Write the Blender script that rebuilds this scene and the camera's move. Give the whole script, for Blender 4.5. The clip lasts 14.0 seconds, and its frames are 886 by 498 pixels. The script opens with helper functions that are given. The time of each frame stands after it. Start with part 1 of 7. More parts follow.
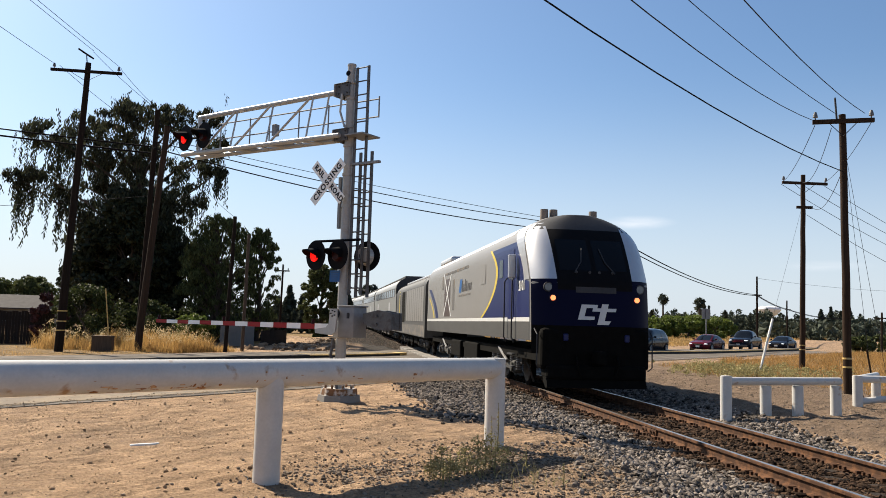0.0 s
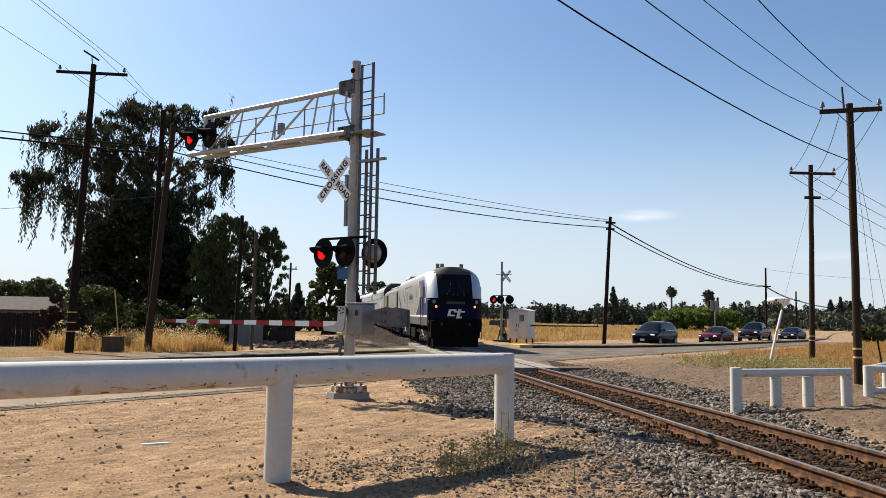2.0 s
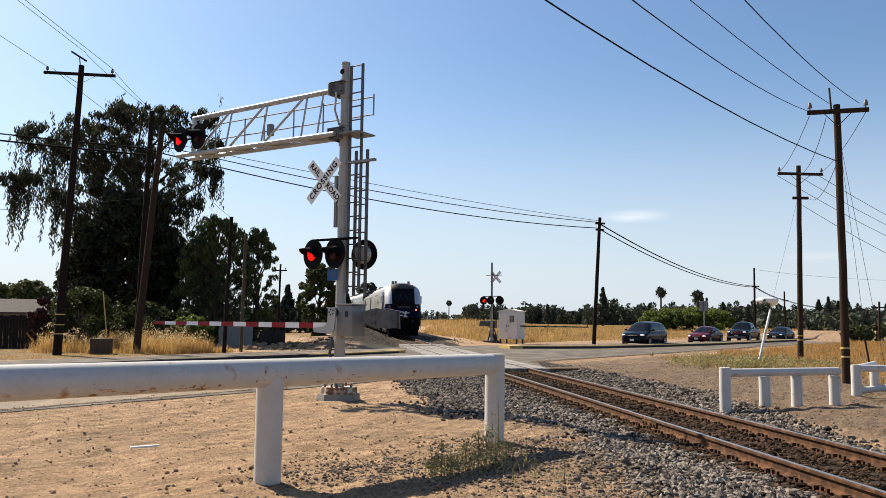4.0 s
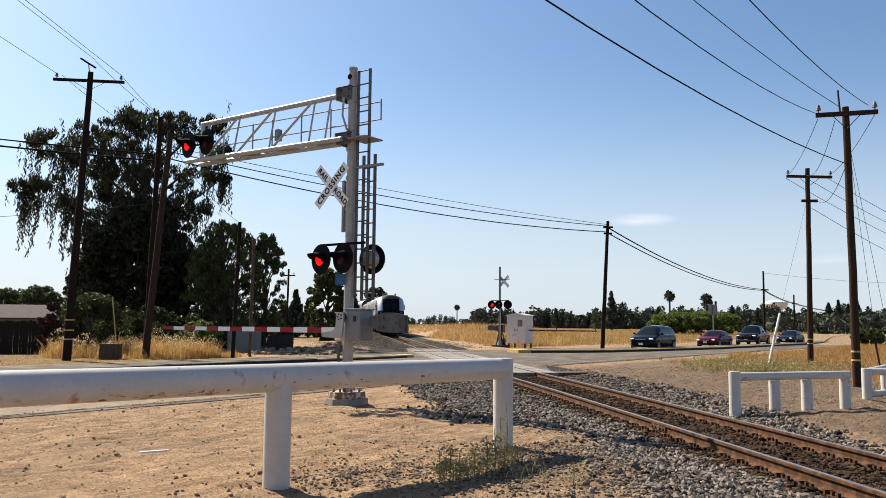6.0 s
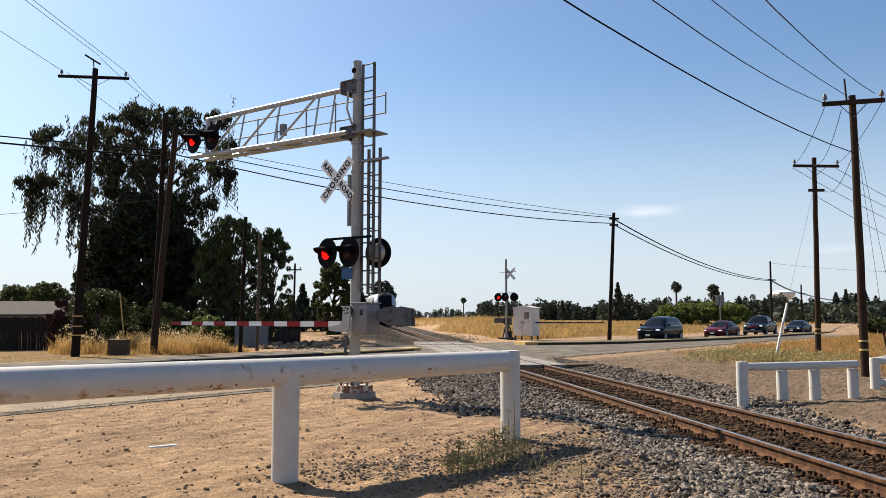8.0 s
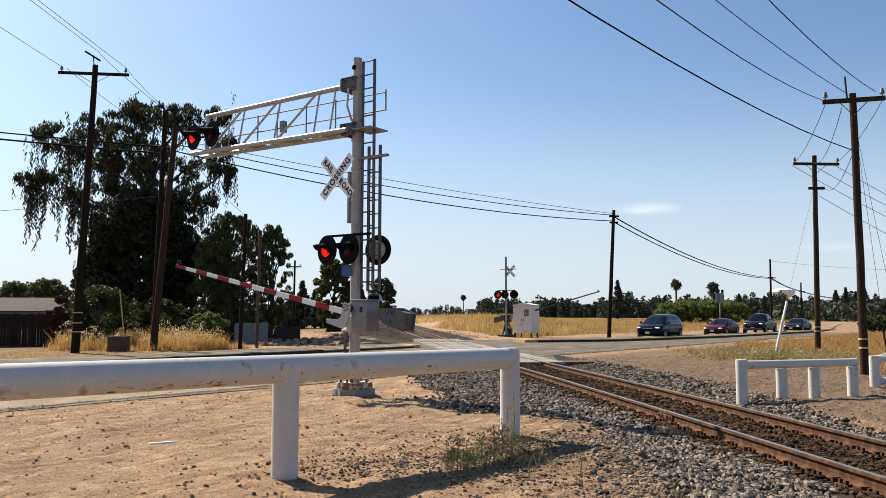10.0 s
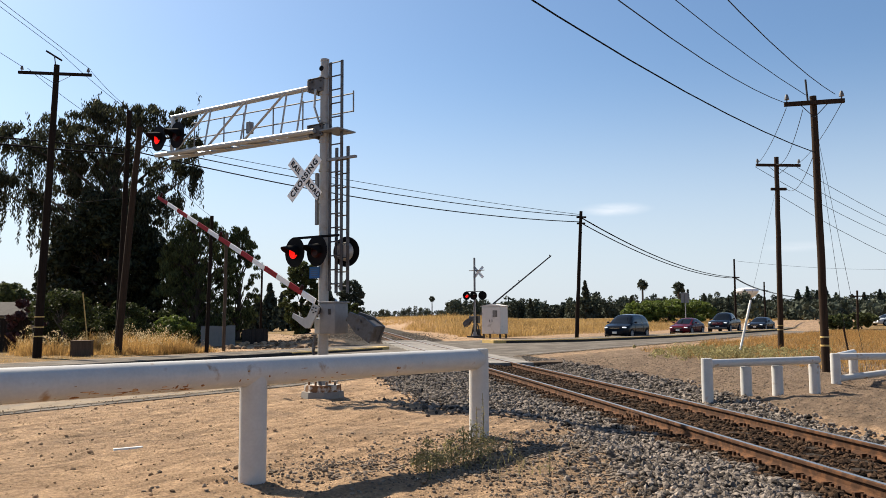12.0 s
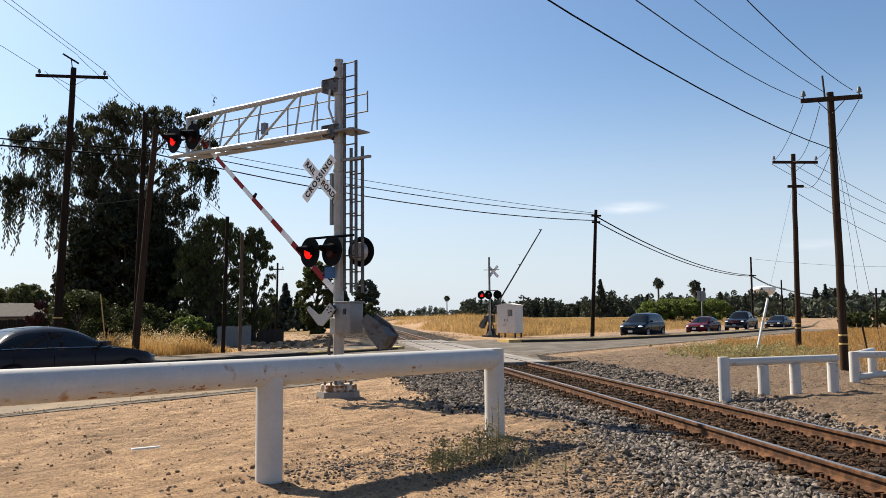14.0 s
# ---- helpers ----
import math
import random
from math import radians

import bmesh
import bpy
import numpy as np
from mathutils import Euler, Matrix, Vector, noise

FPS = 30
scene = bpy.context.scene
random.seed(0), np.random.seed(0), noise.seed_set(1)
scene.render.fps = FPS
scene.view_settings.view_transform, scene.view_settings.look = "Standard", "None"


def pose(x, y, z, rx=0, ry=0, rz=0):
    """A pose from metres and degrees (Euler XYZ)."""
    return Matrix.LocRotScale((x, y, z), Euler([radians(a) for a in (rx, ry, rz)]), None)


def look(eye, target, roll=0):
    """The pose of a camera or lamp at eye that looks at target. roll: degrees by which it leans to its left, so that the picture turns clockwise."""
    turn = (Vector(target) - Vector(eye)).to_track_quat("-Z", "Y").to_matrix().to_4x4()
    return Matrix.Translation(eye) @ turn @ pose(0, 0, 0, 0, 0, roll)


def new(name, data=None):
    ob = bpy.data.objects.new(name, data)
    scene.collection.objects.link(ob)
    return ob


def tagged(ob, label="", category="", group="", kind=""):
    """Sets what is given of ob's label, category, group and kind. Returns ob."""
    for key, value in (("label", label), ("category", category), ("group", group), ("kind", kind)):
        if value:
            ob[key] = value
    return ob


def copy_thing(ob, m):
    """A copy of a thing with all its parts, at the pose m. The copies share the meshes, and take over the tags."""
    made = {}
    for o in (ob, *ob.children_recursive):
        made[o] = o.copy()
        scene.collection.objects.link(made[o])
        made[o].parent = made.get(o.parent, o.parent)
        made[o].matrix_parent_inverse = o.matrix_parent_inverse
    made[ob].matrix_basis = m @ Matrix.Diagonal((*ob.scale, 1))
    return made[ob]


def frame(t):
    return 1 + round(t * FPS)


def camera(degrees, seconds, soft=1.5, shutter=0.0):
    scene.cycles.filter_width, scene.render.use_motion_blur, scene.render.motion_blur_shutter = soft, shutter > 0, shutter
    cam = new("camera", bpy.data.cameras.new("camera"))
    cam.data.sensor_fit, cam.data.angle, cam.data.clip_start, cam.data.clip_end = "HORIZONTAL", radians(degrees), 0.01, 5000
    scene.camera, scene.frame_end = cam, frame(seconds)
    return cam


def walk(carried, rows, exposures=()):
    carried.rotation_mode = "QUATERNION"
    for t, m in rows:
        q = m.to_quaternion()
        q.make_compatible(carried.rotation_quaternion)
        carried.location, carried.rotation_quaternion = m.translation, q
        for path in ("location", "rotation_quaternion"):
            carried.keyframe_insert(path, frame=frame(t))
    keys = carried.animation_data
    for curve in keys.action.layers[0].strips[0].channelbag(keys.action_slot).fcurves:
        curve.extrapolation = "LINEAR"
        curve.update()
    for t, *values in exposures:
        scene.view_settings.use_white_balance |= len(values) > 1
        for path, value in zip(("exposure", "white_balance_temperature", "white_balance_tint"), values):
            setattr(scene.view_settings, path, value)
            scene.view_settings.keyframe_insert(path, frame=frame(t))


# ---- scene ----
# camera: one standing place, small turns of the holder
EYE = (0.0, 0.0, 1.68)
cam = camera(57.0, 14.0, soft=0.55)
TURNS = [(0, -0.03, 5.26, -1.66), (0.5, 0.13, 5.29, -1.70), (1, -0.19, 4.62, -0.96), (1.5, 0.21, 4.88, -0.72),
         (2, 0.55, 4.96, -0.85), (2.5, -0.57, 4.44, -0.50), (3, -0.13, 4.63, -0.66), (3.2, -0.08, 5.12, -0.76),
         (5.3, 0.07, 4.87, -0.13), (5.5, 0.36, 5.04, -0.28), (6, 0.43, 5.34, -0.49), (6.5, 0.73, 5.09, -0.50),
         (7, 0.86, 5.06, -0.35), (7.5, 0.60, 4.90, -0.00), (8, 0.89, 4.85, -0.00), (8.2, 1.26, 4.78, -0.06),
         (10.3, 0.75, 4.60, -0.05), (10.5, 0.51, 4.54, -0.01), (11, -1.41, 4.83, -0.09), (11.5, -1.50, 4.99, -0.05),
         (12, -1.31, 4.75, 0.32), (12.5, -1.19, 4.82, 0.24), (13, -0.77, 4.70, 0.23), (13.5, -0.32, 4.79, 0.26),
         (14, -0.26, 4.72, 0.53)]
walk(cam, [(t, pose(*EYE, 90 + p, r, y)) for t, y, p, r in TURNS])

# daylight: clear summer sky, sun ahead on the left
SUN_EL, SUN_AZ = 41.5, -46.0          # degrees above the horizon; degrees from +y towards +x
world = bpy.data.worlds.new("sky")
scene.world = world
world.use_nodes = True
wn = world.node_tree.nodes
sky = wn.new("ShaderNodeTexSky")
sky.sky_type, sky.sun_disc = "NISHITA", False
sky.sun_elevation, sky.sun_rotation = radians(SUN_EL), radians(SUN_AZ)
sky.air_density, sky.dust_density, sky.ozone_density = 1.0, 1.1, 2.5
wl = world.node_tree.links
# pale summer haze that thickens towards the horizon
way, cut = wn.new("ShaderNodeTexCoord"), wn.new("ShaderNodeSeparateXYZ")
wl.new(way.outputs["Generated"], cut.inputs[0])
thick = wn.new("ShaderNodeMapRange")
thick.interpolation_type = "SMOOTHERSTEP"
thick.inputs["From Min"].default_value, thick.inputs["From Max"].default_value = -0.04, 0.34
thick.inputs["To Min"].default_value, thick.inputs["To Max"].default_value = 0.80, 0.0
wl.new(cut.outputs[2], thick.inputs["Value"])
tint = wn.new("ShaderNodeMixRGB")
tint.blend_type = "MULTIPLY"
tint.inputs[0].default_value, tint.inputs[2].default_value = 1.0, (0.86, 1.0, 1.10, 1)
haze = wn.new("ShaderNodeMixRGB")
haze.inputs[2].default_value = (6.35, 6.95, 7.75, 1)
wl.new(thick.outputs[0], haze.inputs[0]), wl.new(sky.outputs[0], tint.inputs[1]), wl.new(tint.outputs[0], haze.inputs[1])
# two thin wisps of high cloud low over the field
clear = haze.outputs[0]
for heart, wide, high, much in (((0.2288, 0.9652, 0.1271), 0.050, 0.0100, 0.55), ((0.4237, 0.9026, 0.0765), 0.055, 0.0080, 0.22)):
    shift, squash, far = wn.new("ShaderNodeVectorMath"), wn.new("ShaderNodeVectorMath"), wn.new("ShaderNodeVectorMath")
    shift.operation, squash.operation, far.operation = "SUBTRACT", "MULTIPLY", "LENGTH"
    shift.inputs[1].default_value, squash.inputs[1].default_value = heart, (1 / wide, 1 / wide, 1 / high)
    streak = wn.new("ShaderNodeTexNoise")
    streak.inputs["Scale"].default_value, streak.inputs["Detail"].default_value = 1.6, 6
    fade, veil = wn.new("ShaderNodeMapRange"), wn.new("ShaderNodeMath")
    fade.interpolation_type, veil.operation = "SMOOTHSTEP", "MULTIPLY"
    fade.inputs["From Min"].default_value, fade.inputs["From Max"].default_value = 0.1, 1.0
    fade.inputs["To Min"].default_value, fade.inputs["To Max"].default_value = much * 1.6, 0.0
    over = wn.new("ShaderNodeMixRGB")
    over.inputs[2].default_value = (8.6, 8.8, 9.2, 1)
    wl.new(way.outputs["Generated"], shift.inputs[0]), wl.new(shift.outputs[0], squash.inputs[0])
    wl.new(squash.outputs[0], far.inputs[0]), wl.new(squash.outputs[0], streak.inputs["Vector"])
    wl.new(far.outputs["Value"], fade.inputs["Value"])
    wl.new(fade.outputs[0], veil.inputs[0]), wl.new(streak.outputs[0], veil.inputs[1])
    wl.new(veil.outputs[0], over.inputs[0]), wl.new(clear, over.inputs[1])
    clear = over.outputs[0]
wl.new(clear, wn["Background"].inputs[0])
wn["Background"].inputs[1].default_value = 0.058
lamp = bpy.data.lights.new("sun", "SUN")
lamp.energy, lamp.angle, lamp.color = 5.0, radians(0.55), (1.0, 0.89, 0.72)
sun = new("sun", lamp)
sd = Vector((math.sin(radians(SUN_AZ)) * math.cos(radians(SUN_EL)), math.cos(radians(SUN_AZ)) * math.cos(radians(SUN_EL)), math.sin(radians(SUN_EL))))
sun.matrix_world = look(sd * 50, (0, 0, 0))
scene.view_settings.exposure = 1.06


# ---- materials ----
def mat(name, color, rough=0.6, metal=0.0, var=0.15, scale=5.0, bump=0.0, bscale=60.0, second=None, amount=0.5, stretch=(1, 1, 1), glow=0.0, island=0.0, rand=0.0, spec=0.25, through_light=0.0):
    """A painted, earthy or metal surface: base colour broken by two sizes of noise, an optional second colour in patches, a fine bump."""
    m = bpy.data.materials.new(name)
    m.use_nodes = True
    n, l = m.node_tree.nodes, m.node_tree.links
    b = n["Principled BSDF"]
    b.inputs["Roughness"].default_value, b.inputs["Metallic"].default_value = rough, metal
    b.inputs["Specular IOR Level"].default_value = spec
    tc = n.new("ShaderNodeTexCoord")
    mp = n.new("ShaderNodeMapping")
    mp.inputs["Scale"].default_value = stretch
    l.new(tc.outputs["Object"], mp.inputs[0])
    n1, n2 = n.new("ShaderNodeTexNoise"), n.new("ShaderNodeTexNoise")
    n1.inputs["Scale"].default_value, n2.inputs["Scale"].default_value = scale, scale * 9
    n1.inputs["Detail"].default_value, n2.inputs["Detail"].default_value = 6, 3
    l.new(mp.outputs[0], n1.inputs["Vector"]), l.new(mp.outputs[0], n2.inputs["Vector"])
    mean = n.new("ShaderNodeMath")
    mean.operation = "MULTIPLY_ADD"
    l.new(n2.outputs[0], mean.inputs[0])
    mean.inputs[1].default_value = 0.6
    l.new(n1.outputs[0], mean.inputs[2])
    r = n.new("ShaderNodeMapRange")
    r.inputs["From Min"].default_value, r.inputs["From Max"].default_value = 0.5, 1.1
    r.inputs["To Min"].default_value, r.inputs["To Max"].default_value = 1 - var, 1 + var
    l.new(mean.outputs[0], r.inputs["Value"])
    src = None
    if second:
        ramp = n.new("ShaderNodeMapRange")
        ramp.inputs["From Min"].default_value, ramp.inputs["From Max"].default_value = 0.62 - amount * 0.3, 0.72 - amount * 0.3
        l.new(n1.outputs[0], ramp.inputs["Value"])
        mx = n.new("ShaderNodeMixRGB")
        mx.inputs[1].default_value, mx.inputs[2].default_value = (*color, 1), (*second, 1)
        l.new(ramp.outputs[0], mx.inputs[0])
        src = mx.outputs[0]
    sc = n.new("ShaderNodeVectorMath")
    sc.operation = "SCALE"
    if src:
        l.new(src, sc.inputs[0])
    else:
        sc.inputs[0].default_value = color
    fac = r.outputs[0]
    if island or rand:
        g = n.new("ShaderNodeNewGeometry") if island else n.new("ShaderNodeObjectInfo")
        rr = n.new("ShaderNodeMapRange")
        k = island or rand
        rr.inputs["To Min"].default_value, rr.inputs["To Max"].default_value = 1 - k, 1 + k
        l.new(g.outputs["Random Per Island" if island else "Random"], rr.inputs["Value"])
        mm = n.new("ShaderNodeMath")
        mm.operation = "MULTIPLY"
        l.new(fac, mm.inputs[0]), l.new(rr.outputs[0], mm.inputs[1])
        fac = mm.outputs[0]
    l.new(fac, sc.inputs["Scale"])
    l.new(sc.outputs[0], b.inputs["Base Color"])
    if bump:
        bp = n.new("ShaderNodeBump")
        n3 = n.new("ShaderNodeTexNoise")
        n3.inputs["Scale"].default_value, n3.inputs["Detail"].default_value = bscale, 5
        l.new(mp.outputs[0], n3.inputs["Vector"])
        bp.inputs["Strength"].default_value, bp.inputs["Distance"].default_value = bump, 0.02
        l.new(n3.outputs[0], bp.inputs["Height"])
        l.new(bp.outputs[0], b.inputs["Normal"])
    if through_light:
        tr, ms = n.new("ShaderNodeBsdfTranslucent"), n.new("ShaderNodeMixShader")
        ms.inputs[0].default_value = through_light
        l.new(sc.outputs[0], tr.inputs[0])
        l.new(b.outputs[0], ms.inputs[1]), l.new(tr.outputs[0], ms.inputs[2])
        l.new(ms.outputs[0], n["Material Output"].inputs[0])
    if glow:
        b.inputs["Emission Color"].default_value, b.inputs["Emission Strength"].default_value = (*color, 1), glow
    return m


M = {}
M["white_paint"] = mat("white_paint", (0.5412, 0.533, 0.5084), 0.45, var=0.07, scale=2.5, bump=0.05, second=(0.492, 0.451, 0.3772), amount=0.15)
M["pipe_white"] = mat("pipe_white", (0.5084, 0.492, 0.4674), 0.4, var=0.10, scale=4.0, bump=0.08, bscale=90, second=(0.2952, 0.1804, 0.0984), amount=0.0)
M["tank_white"] = mat("tank_white", (0.72, 0.74, 0.77), 0.5, var=0.05, scale=0.3)
M["rust_stain"] = mat("rust_stain", (0.24, 0.105, 0.042), 0.85, var=0.4, scale=14, second=(0.42, 0.27, 0.15), amount=0.5)
M["galv"] = mat("galvanised_steel", (0.2074, 0.2074, 0.2102), 0.5, 0.25, var=0.14, scale=8, bump=0.04)
M["alu"] = mat("aluminium_paint", (0.387, 0.3793, 0.3638), 0.38, 0.3, var=0.12, scale=3, bump=0.03)
M["mast_steel"] = mat("weathered_mast_steel", (0.336, 0.3234, 0.3066), 0.45, 0.25, var=0.14, scale=3, bump=0.04, second=(0.2772, 0.2436, 0.21), amount=0.25)
M["flange"] = mat("stained_white_flange", (0.52, 0.48, 0.42), 0.8, var=0.2, scale=5, bump=0.2, second=(0.17, 0.085, 0.04), amount=0.55)
M["dark_metal"] = mat("dark_metal", (0.035, 0.035, 0.038), 0.65, 0.1, var=0.2, scale=6)
M["black_paint"] = mat("black_paint", (0.005, 0.005, 0.006), 0.7, var=0.2, scale=8, spec=0.07)
M["rust"] = mat("rusted_steel", (0.05884, 0.02558, 0.01151), 0.92, 0.0, var=0.35, scale=9, bump=0.3, second=(0.09594, 0.04221, 0.01791), amount=0.5)
M["rail_top"] = mat("polished_rail_steel", (0.42, 0.40, 0.38), 0.32, 0.9, var=0.1, scale=2, stretch=(8, 0.3, 1))
M["concrete"] = mat("concrete", (0.2244, 0.2108, 0.1904), 0.92, spec=0.2, var=0.15, scale=2.5, bump=0.2, second=(0.2244, 0.204, 0.1836), amount=0.4)
M["panel"] = mat("crossing_concrete", (0.1768, 0.1632, 0.1496), 0.88, spec=0.2, var=0.14, scale=1.6, bump=0.15, second=(0.2448, 0.2244, 0.204), amount=0.5, rand=0.08)
M["asphalt"] = mat("asphalt", (0.102, 0.08704, 0.07344), 0.95, var=0.22, scale=0.8, spec=0.12, bump=0.3, bscale=130, second=(0.136, 0.119, 0.1006), amount=0.5)
M["dusty_asphalt"] = mat("dust_covered_asphalt", (0.2448, 0.1938, 0.1394), 0.95, var=0.22, scale=1.3, spec=0.1, bump=0.35, bscale=70, second=(0.17, 0.1394, 0.1088), amount=0.45)
M["crumbled_edge"] = mat("crumbled_asphalt_edge", (0.051, 0.03944, 0.0306), 0.95, var=0.35, scale=5, spec=0.1, bump=0.5, bscale=30, second=(0.136, 0.102, 0.068), amount=0.5)
M["white_line"] = mat("road_marking", (0.2312, 0.2176, 0.1972), 0.8, var=0.2, scale=4, second=(0.136, 0.1224, 0.1088), amount=0.5)
M["apron"] = mat("dirt_covered_apron", (0.119, 0.0816, 0.0544), 0.95, spec=0.1, var=0.25, scale=3, bump=0.3, second=(0.068, 0.051, 0.0374), amount=0.4)
M["yellow_paint"] = mat("yellow_paint", (0.5576, 0.3808, 0.136), 0.7, var=0.2, scale=5, second=(0.374, 0.272, 0.136), amount=0.3)
M["pole_wood"] = mat("weathered_pole_wood", (0.04, 0.0256, 0.0176), 0.95, spec=0.08, var=0.4, scale=3.0, bump=0.5, bscale=25, stretch=(6, 6, 0.35))
M["pole_dark"] = mat("creosoted_pole_wood", (0.020, 0.014, 0.011), 0.95, spec=0.06, var=0.35, scale=3.0, bump=0.5, bscale=25, stretch=(6, 6, 0.35))
M["tie"] = mat("creosoted_tie", (0.02952, 0.02132, 0.01558), 0.95, var=0.35, scale=4, bump=0.6, bscale=30, stretch=(0.5, 6, 6), rand=0.25)
M["cable"] = mat("cable_sheath", (0.012, 0.012, 0.013), 0.95, spec=0.05, var=0.1)
M["wire"] = mat("bare_wire", (0.035, 0.035, 0.038), 0.9, spec=0.1, var=0.1)
M["insulator"] = mat("porcelain", (0.14, 0.135, 0.13), 0.25, var=0.1)
M["red_lit"] = mat("lit_red_lens", (0.9, 0.010, 0.006), 0.4, spec=0.1, var=0.0, glow=0.44)
M["red_dark"] = mat("unlit_red_lens", (0.020, 0.002, 0.002), 0.35, spec=0.1, var=0.15)
M["red_paint"] = mat("red_reflective", (0.2604, 0.01116, 0.0124), 0.5, var=0.1, scale=6)
M["sign_white"] = mat("sign_white", (0.80, 0.80, 0.78), 0.4, var=0.04, scale=6)
M["sign_black"] = mat("sign_black", (0.015, 0.015, 0.016), 0.5, var=0.05)
M["sign_blue"] = mat("sign_blue", (0.014, 0.085, 0.25), 0.45, var=0.12)
M["cabinet"] = mat("cabinet_paint", (0.656, 0.6232, 0.574), 0.5, var=0.06, scale=2, second=(0.451, 0.41, 0.3608), amount=0.1)
# ballast and loose stones
M["stone"] = mat("ballast_stone", (0.1436, 0.1201, 0.101), 0.95, var=0.35, spec=0.1, scale=14, bump=0.4, island=0.92)
M["stained_stone"] = mat("stained_ballast", (0.04913, 0.0289, 0.01734), 0.95, spec=0.1, var=0.3, scale=14, bump=0.3, island=0.85)
M["steel_grey"] = mat("weathered_grey_steel", (0.1105, 0.1105, 0.1137), 0.55, 0.3, var=0.25, scale=5, bump=0.1, second=(0.0715, 0.065, 0.06175), amount=0.4)
M["kerb_dark"] = mat("dark_kerb", (0.040, 0.037, 0.035), 0.9, var=0.3, scale=2, bump=0.2)
# loco blue made darker: shade on the train's front put into the colour
M["loco_navy"] = mat("loco_front_shaded_blue", (0.0025, 0.0035, 0.020), 0.5, spec=0.06, var=0.08, scale=1.5)
M["pale_straw"] = mat("pale_straw", (0.3264, 0.2312, 0.1088), 0.8, var=0.25, scale=0.6, island=0.35, spec=0.2, through_light=0.45)
M["earth_stone"] = mat("earthy_stone", (0.1698, 0.1331, 0.101), 0.95, var=0.3, spec=0.15, scale=14, bump=0.3, island=0.6)
M["clod"] = mat("dirt_clod", (0.2448, 0.1666, 0.1054), 0.95, spec=0.1, var=0.25, scale=20, island=0.55)
# plants
M["dry_grass"] = mat("dry_grass", (0.3536, 0.2278, 0.0884), 0.8, var=0.4, scale=0.25, island=0.35, spec=0.2, through_light=0.5)
M["oat_grass"] = mat("dry_oat_grass", (0.3808, 0.2346, 0.085), 0.8, var=0.35, scale=0.6, island=0.4, spec=0.2, through_light=0.5)
M["verge_grass"] = mat("orange_dry_weeds", (0.33, 0.185, 0.065), 0.8, var=0.4, scale=0.5, island=0.5, spec=0.15, through_light=0.4)
M["straw_tip"] = mat("dry_seed_heads", (0.4896, 0.3944, 0.2312), 0.8, var=0.2, scale=0.8, island=0.25, spec=0.2, through_light=0.5)
M["weed"] = mat("weed_leaf", (0.28, 0.245, 0.11), 0.75, var=0.3, scale=6, island=0.4, spec=0.2, through_light=0.3)
# shrub leaf: the shade under the big eucalyptus is put into this colour
M["leaf_shaded"] = mat("shaded_shrub_leaf", (0.0294, 0.0336, 0.0168), 0.6, var=0.35, scale=0.5, island=0.5, spec=0.12, through_light=0.12)
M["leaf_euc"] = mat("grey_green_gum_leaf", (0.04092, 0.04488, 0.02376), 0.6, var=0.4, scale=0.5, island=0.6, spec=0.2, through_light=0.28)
M["leaf_mid"] = mat("broad_leaf", (0.07306, 0.08413, 0.031), 0.65, var=0.4, scale=0.4, island=0.55, spec=0.12, through_light=0.26)
# far foliage, paler and bluer: haze of distance put into the leaf colour
M["leaf_far"] = mat("hazed_distant_leaf", (0.058, 0.068, 0.048), 0.8, var=0.35, scale=0.12, island=0.4, spec=0.15, through_light=0.12)
M["leaf_bright"] = mat("hedge_leaf", (0.1066, 0.1394, 0.0287), 0.6, var=0.3, scale=0.5, island=0.35, spec=0.25, through_light=0.35)
M["leaf_bush"] = mat("dark_shrub_leaf", (0.045, 0.055, 0.018), 0.65, var=0.4, scale=0.6, island=0.6, spec=0.12, through_light=0.25)
M["leaf_red"] = mat("purple_plum_leaf", (0.0697, 0.0246, 0.02296), 0.6, var=0.3, scale=0.5, island=0.4)
M["bark"] = mat("bark", (0.070, 0.054, 0.042), 0.9, var=0.35, scale=3, bump=0.5, bscale=18, stretch=(3, 3, 0.6))
# train
M["loco_grey"] = mat("loco_grey_paint", (0.1938, 0.185, 0.1754), 0.4, var=0.05, scale=0.7)
M["loco_silver"] = mat("loco_silver_white", (0.52, 0.52, 0.53), 0.36, 0.6, var=0.03, scale=1.0)
M["loco_blue"] = mat("loco_blue_paint", (0.00816, 0.0136, 0.0748), 0.35, spec=0.25, var=0.08, scale=1.5)
M["loco_yellow"] = mat("loco_yellow_stripe", (0.544, 0.408, 0.0408), 0.35, var=0.05)
M["loco_white"] = mat("loco_white_stripe", (0.5576, 0.5576, 0.544), 0.35, var=0.05)
M["loco_brown"] = mat("loco_dark_motif", (0.060, 0.040, 0.036), 0.4, var=0.1)
M["loco_sill"] = mat("loco_sill_grey", (0.0552, 0.05376, 0.05184), 0.6, var=0.15, scale=2, stretch=(0.4, 1, 2))
M["bogie_frame"] = mat("dusty_bogie_steel", (0.055, 0.051, 0.047), 0.8, var=0.35, scale=5, second=(0.02, 0.019, 0.018), amount=0.5)
M["roof_fitting"] = mat("dusty_roof_fitting", (0.21, 0.175, 0.145), 0.7, var=0.15, scale=6)
M["underframe"] = mat("underframe_grey", (0.085, 0.082, 0.08), 0.8, var=0.2, scale=3, second=(0.13, 0.11, 0.09), amount=0.4)
M["bogie"] = mat("bogie_black", (0.006, 0.0055, 0.005), 0.9, spec=0.04, var=0.35, scale=6)
M["stainless"] = mat("fluted_stainless", (0.2312, 0.2312, 0.2244), 0.45, 0.5, var=0.1, scale=1.2, stretch=(0.3, 1, 8))
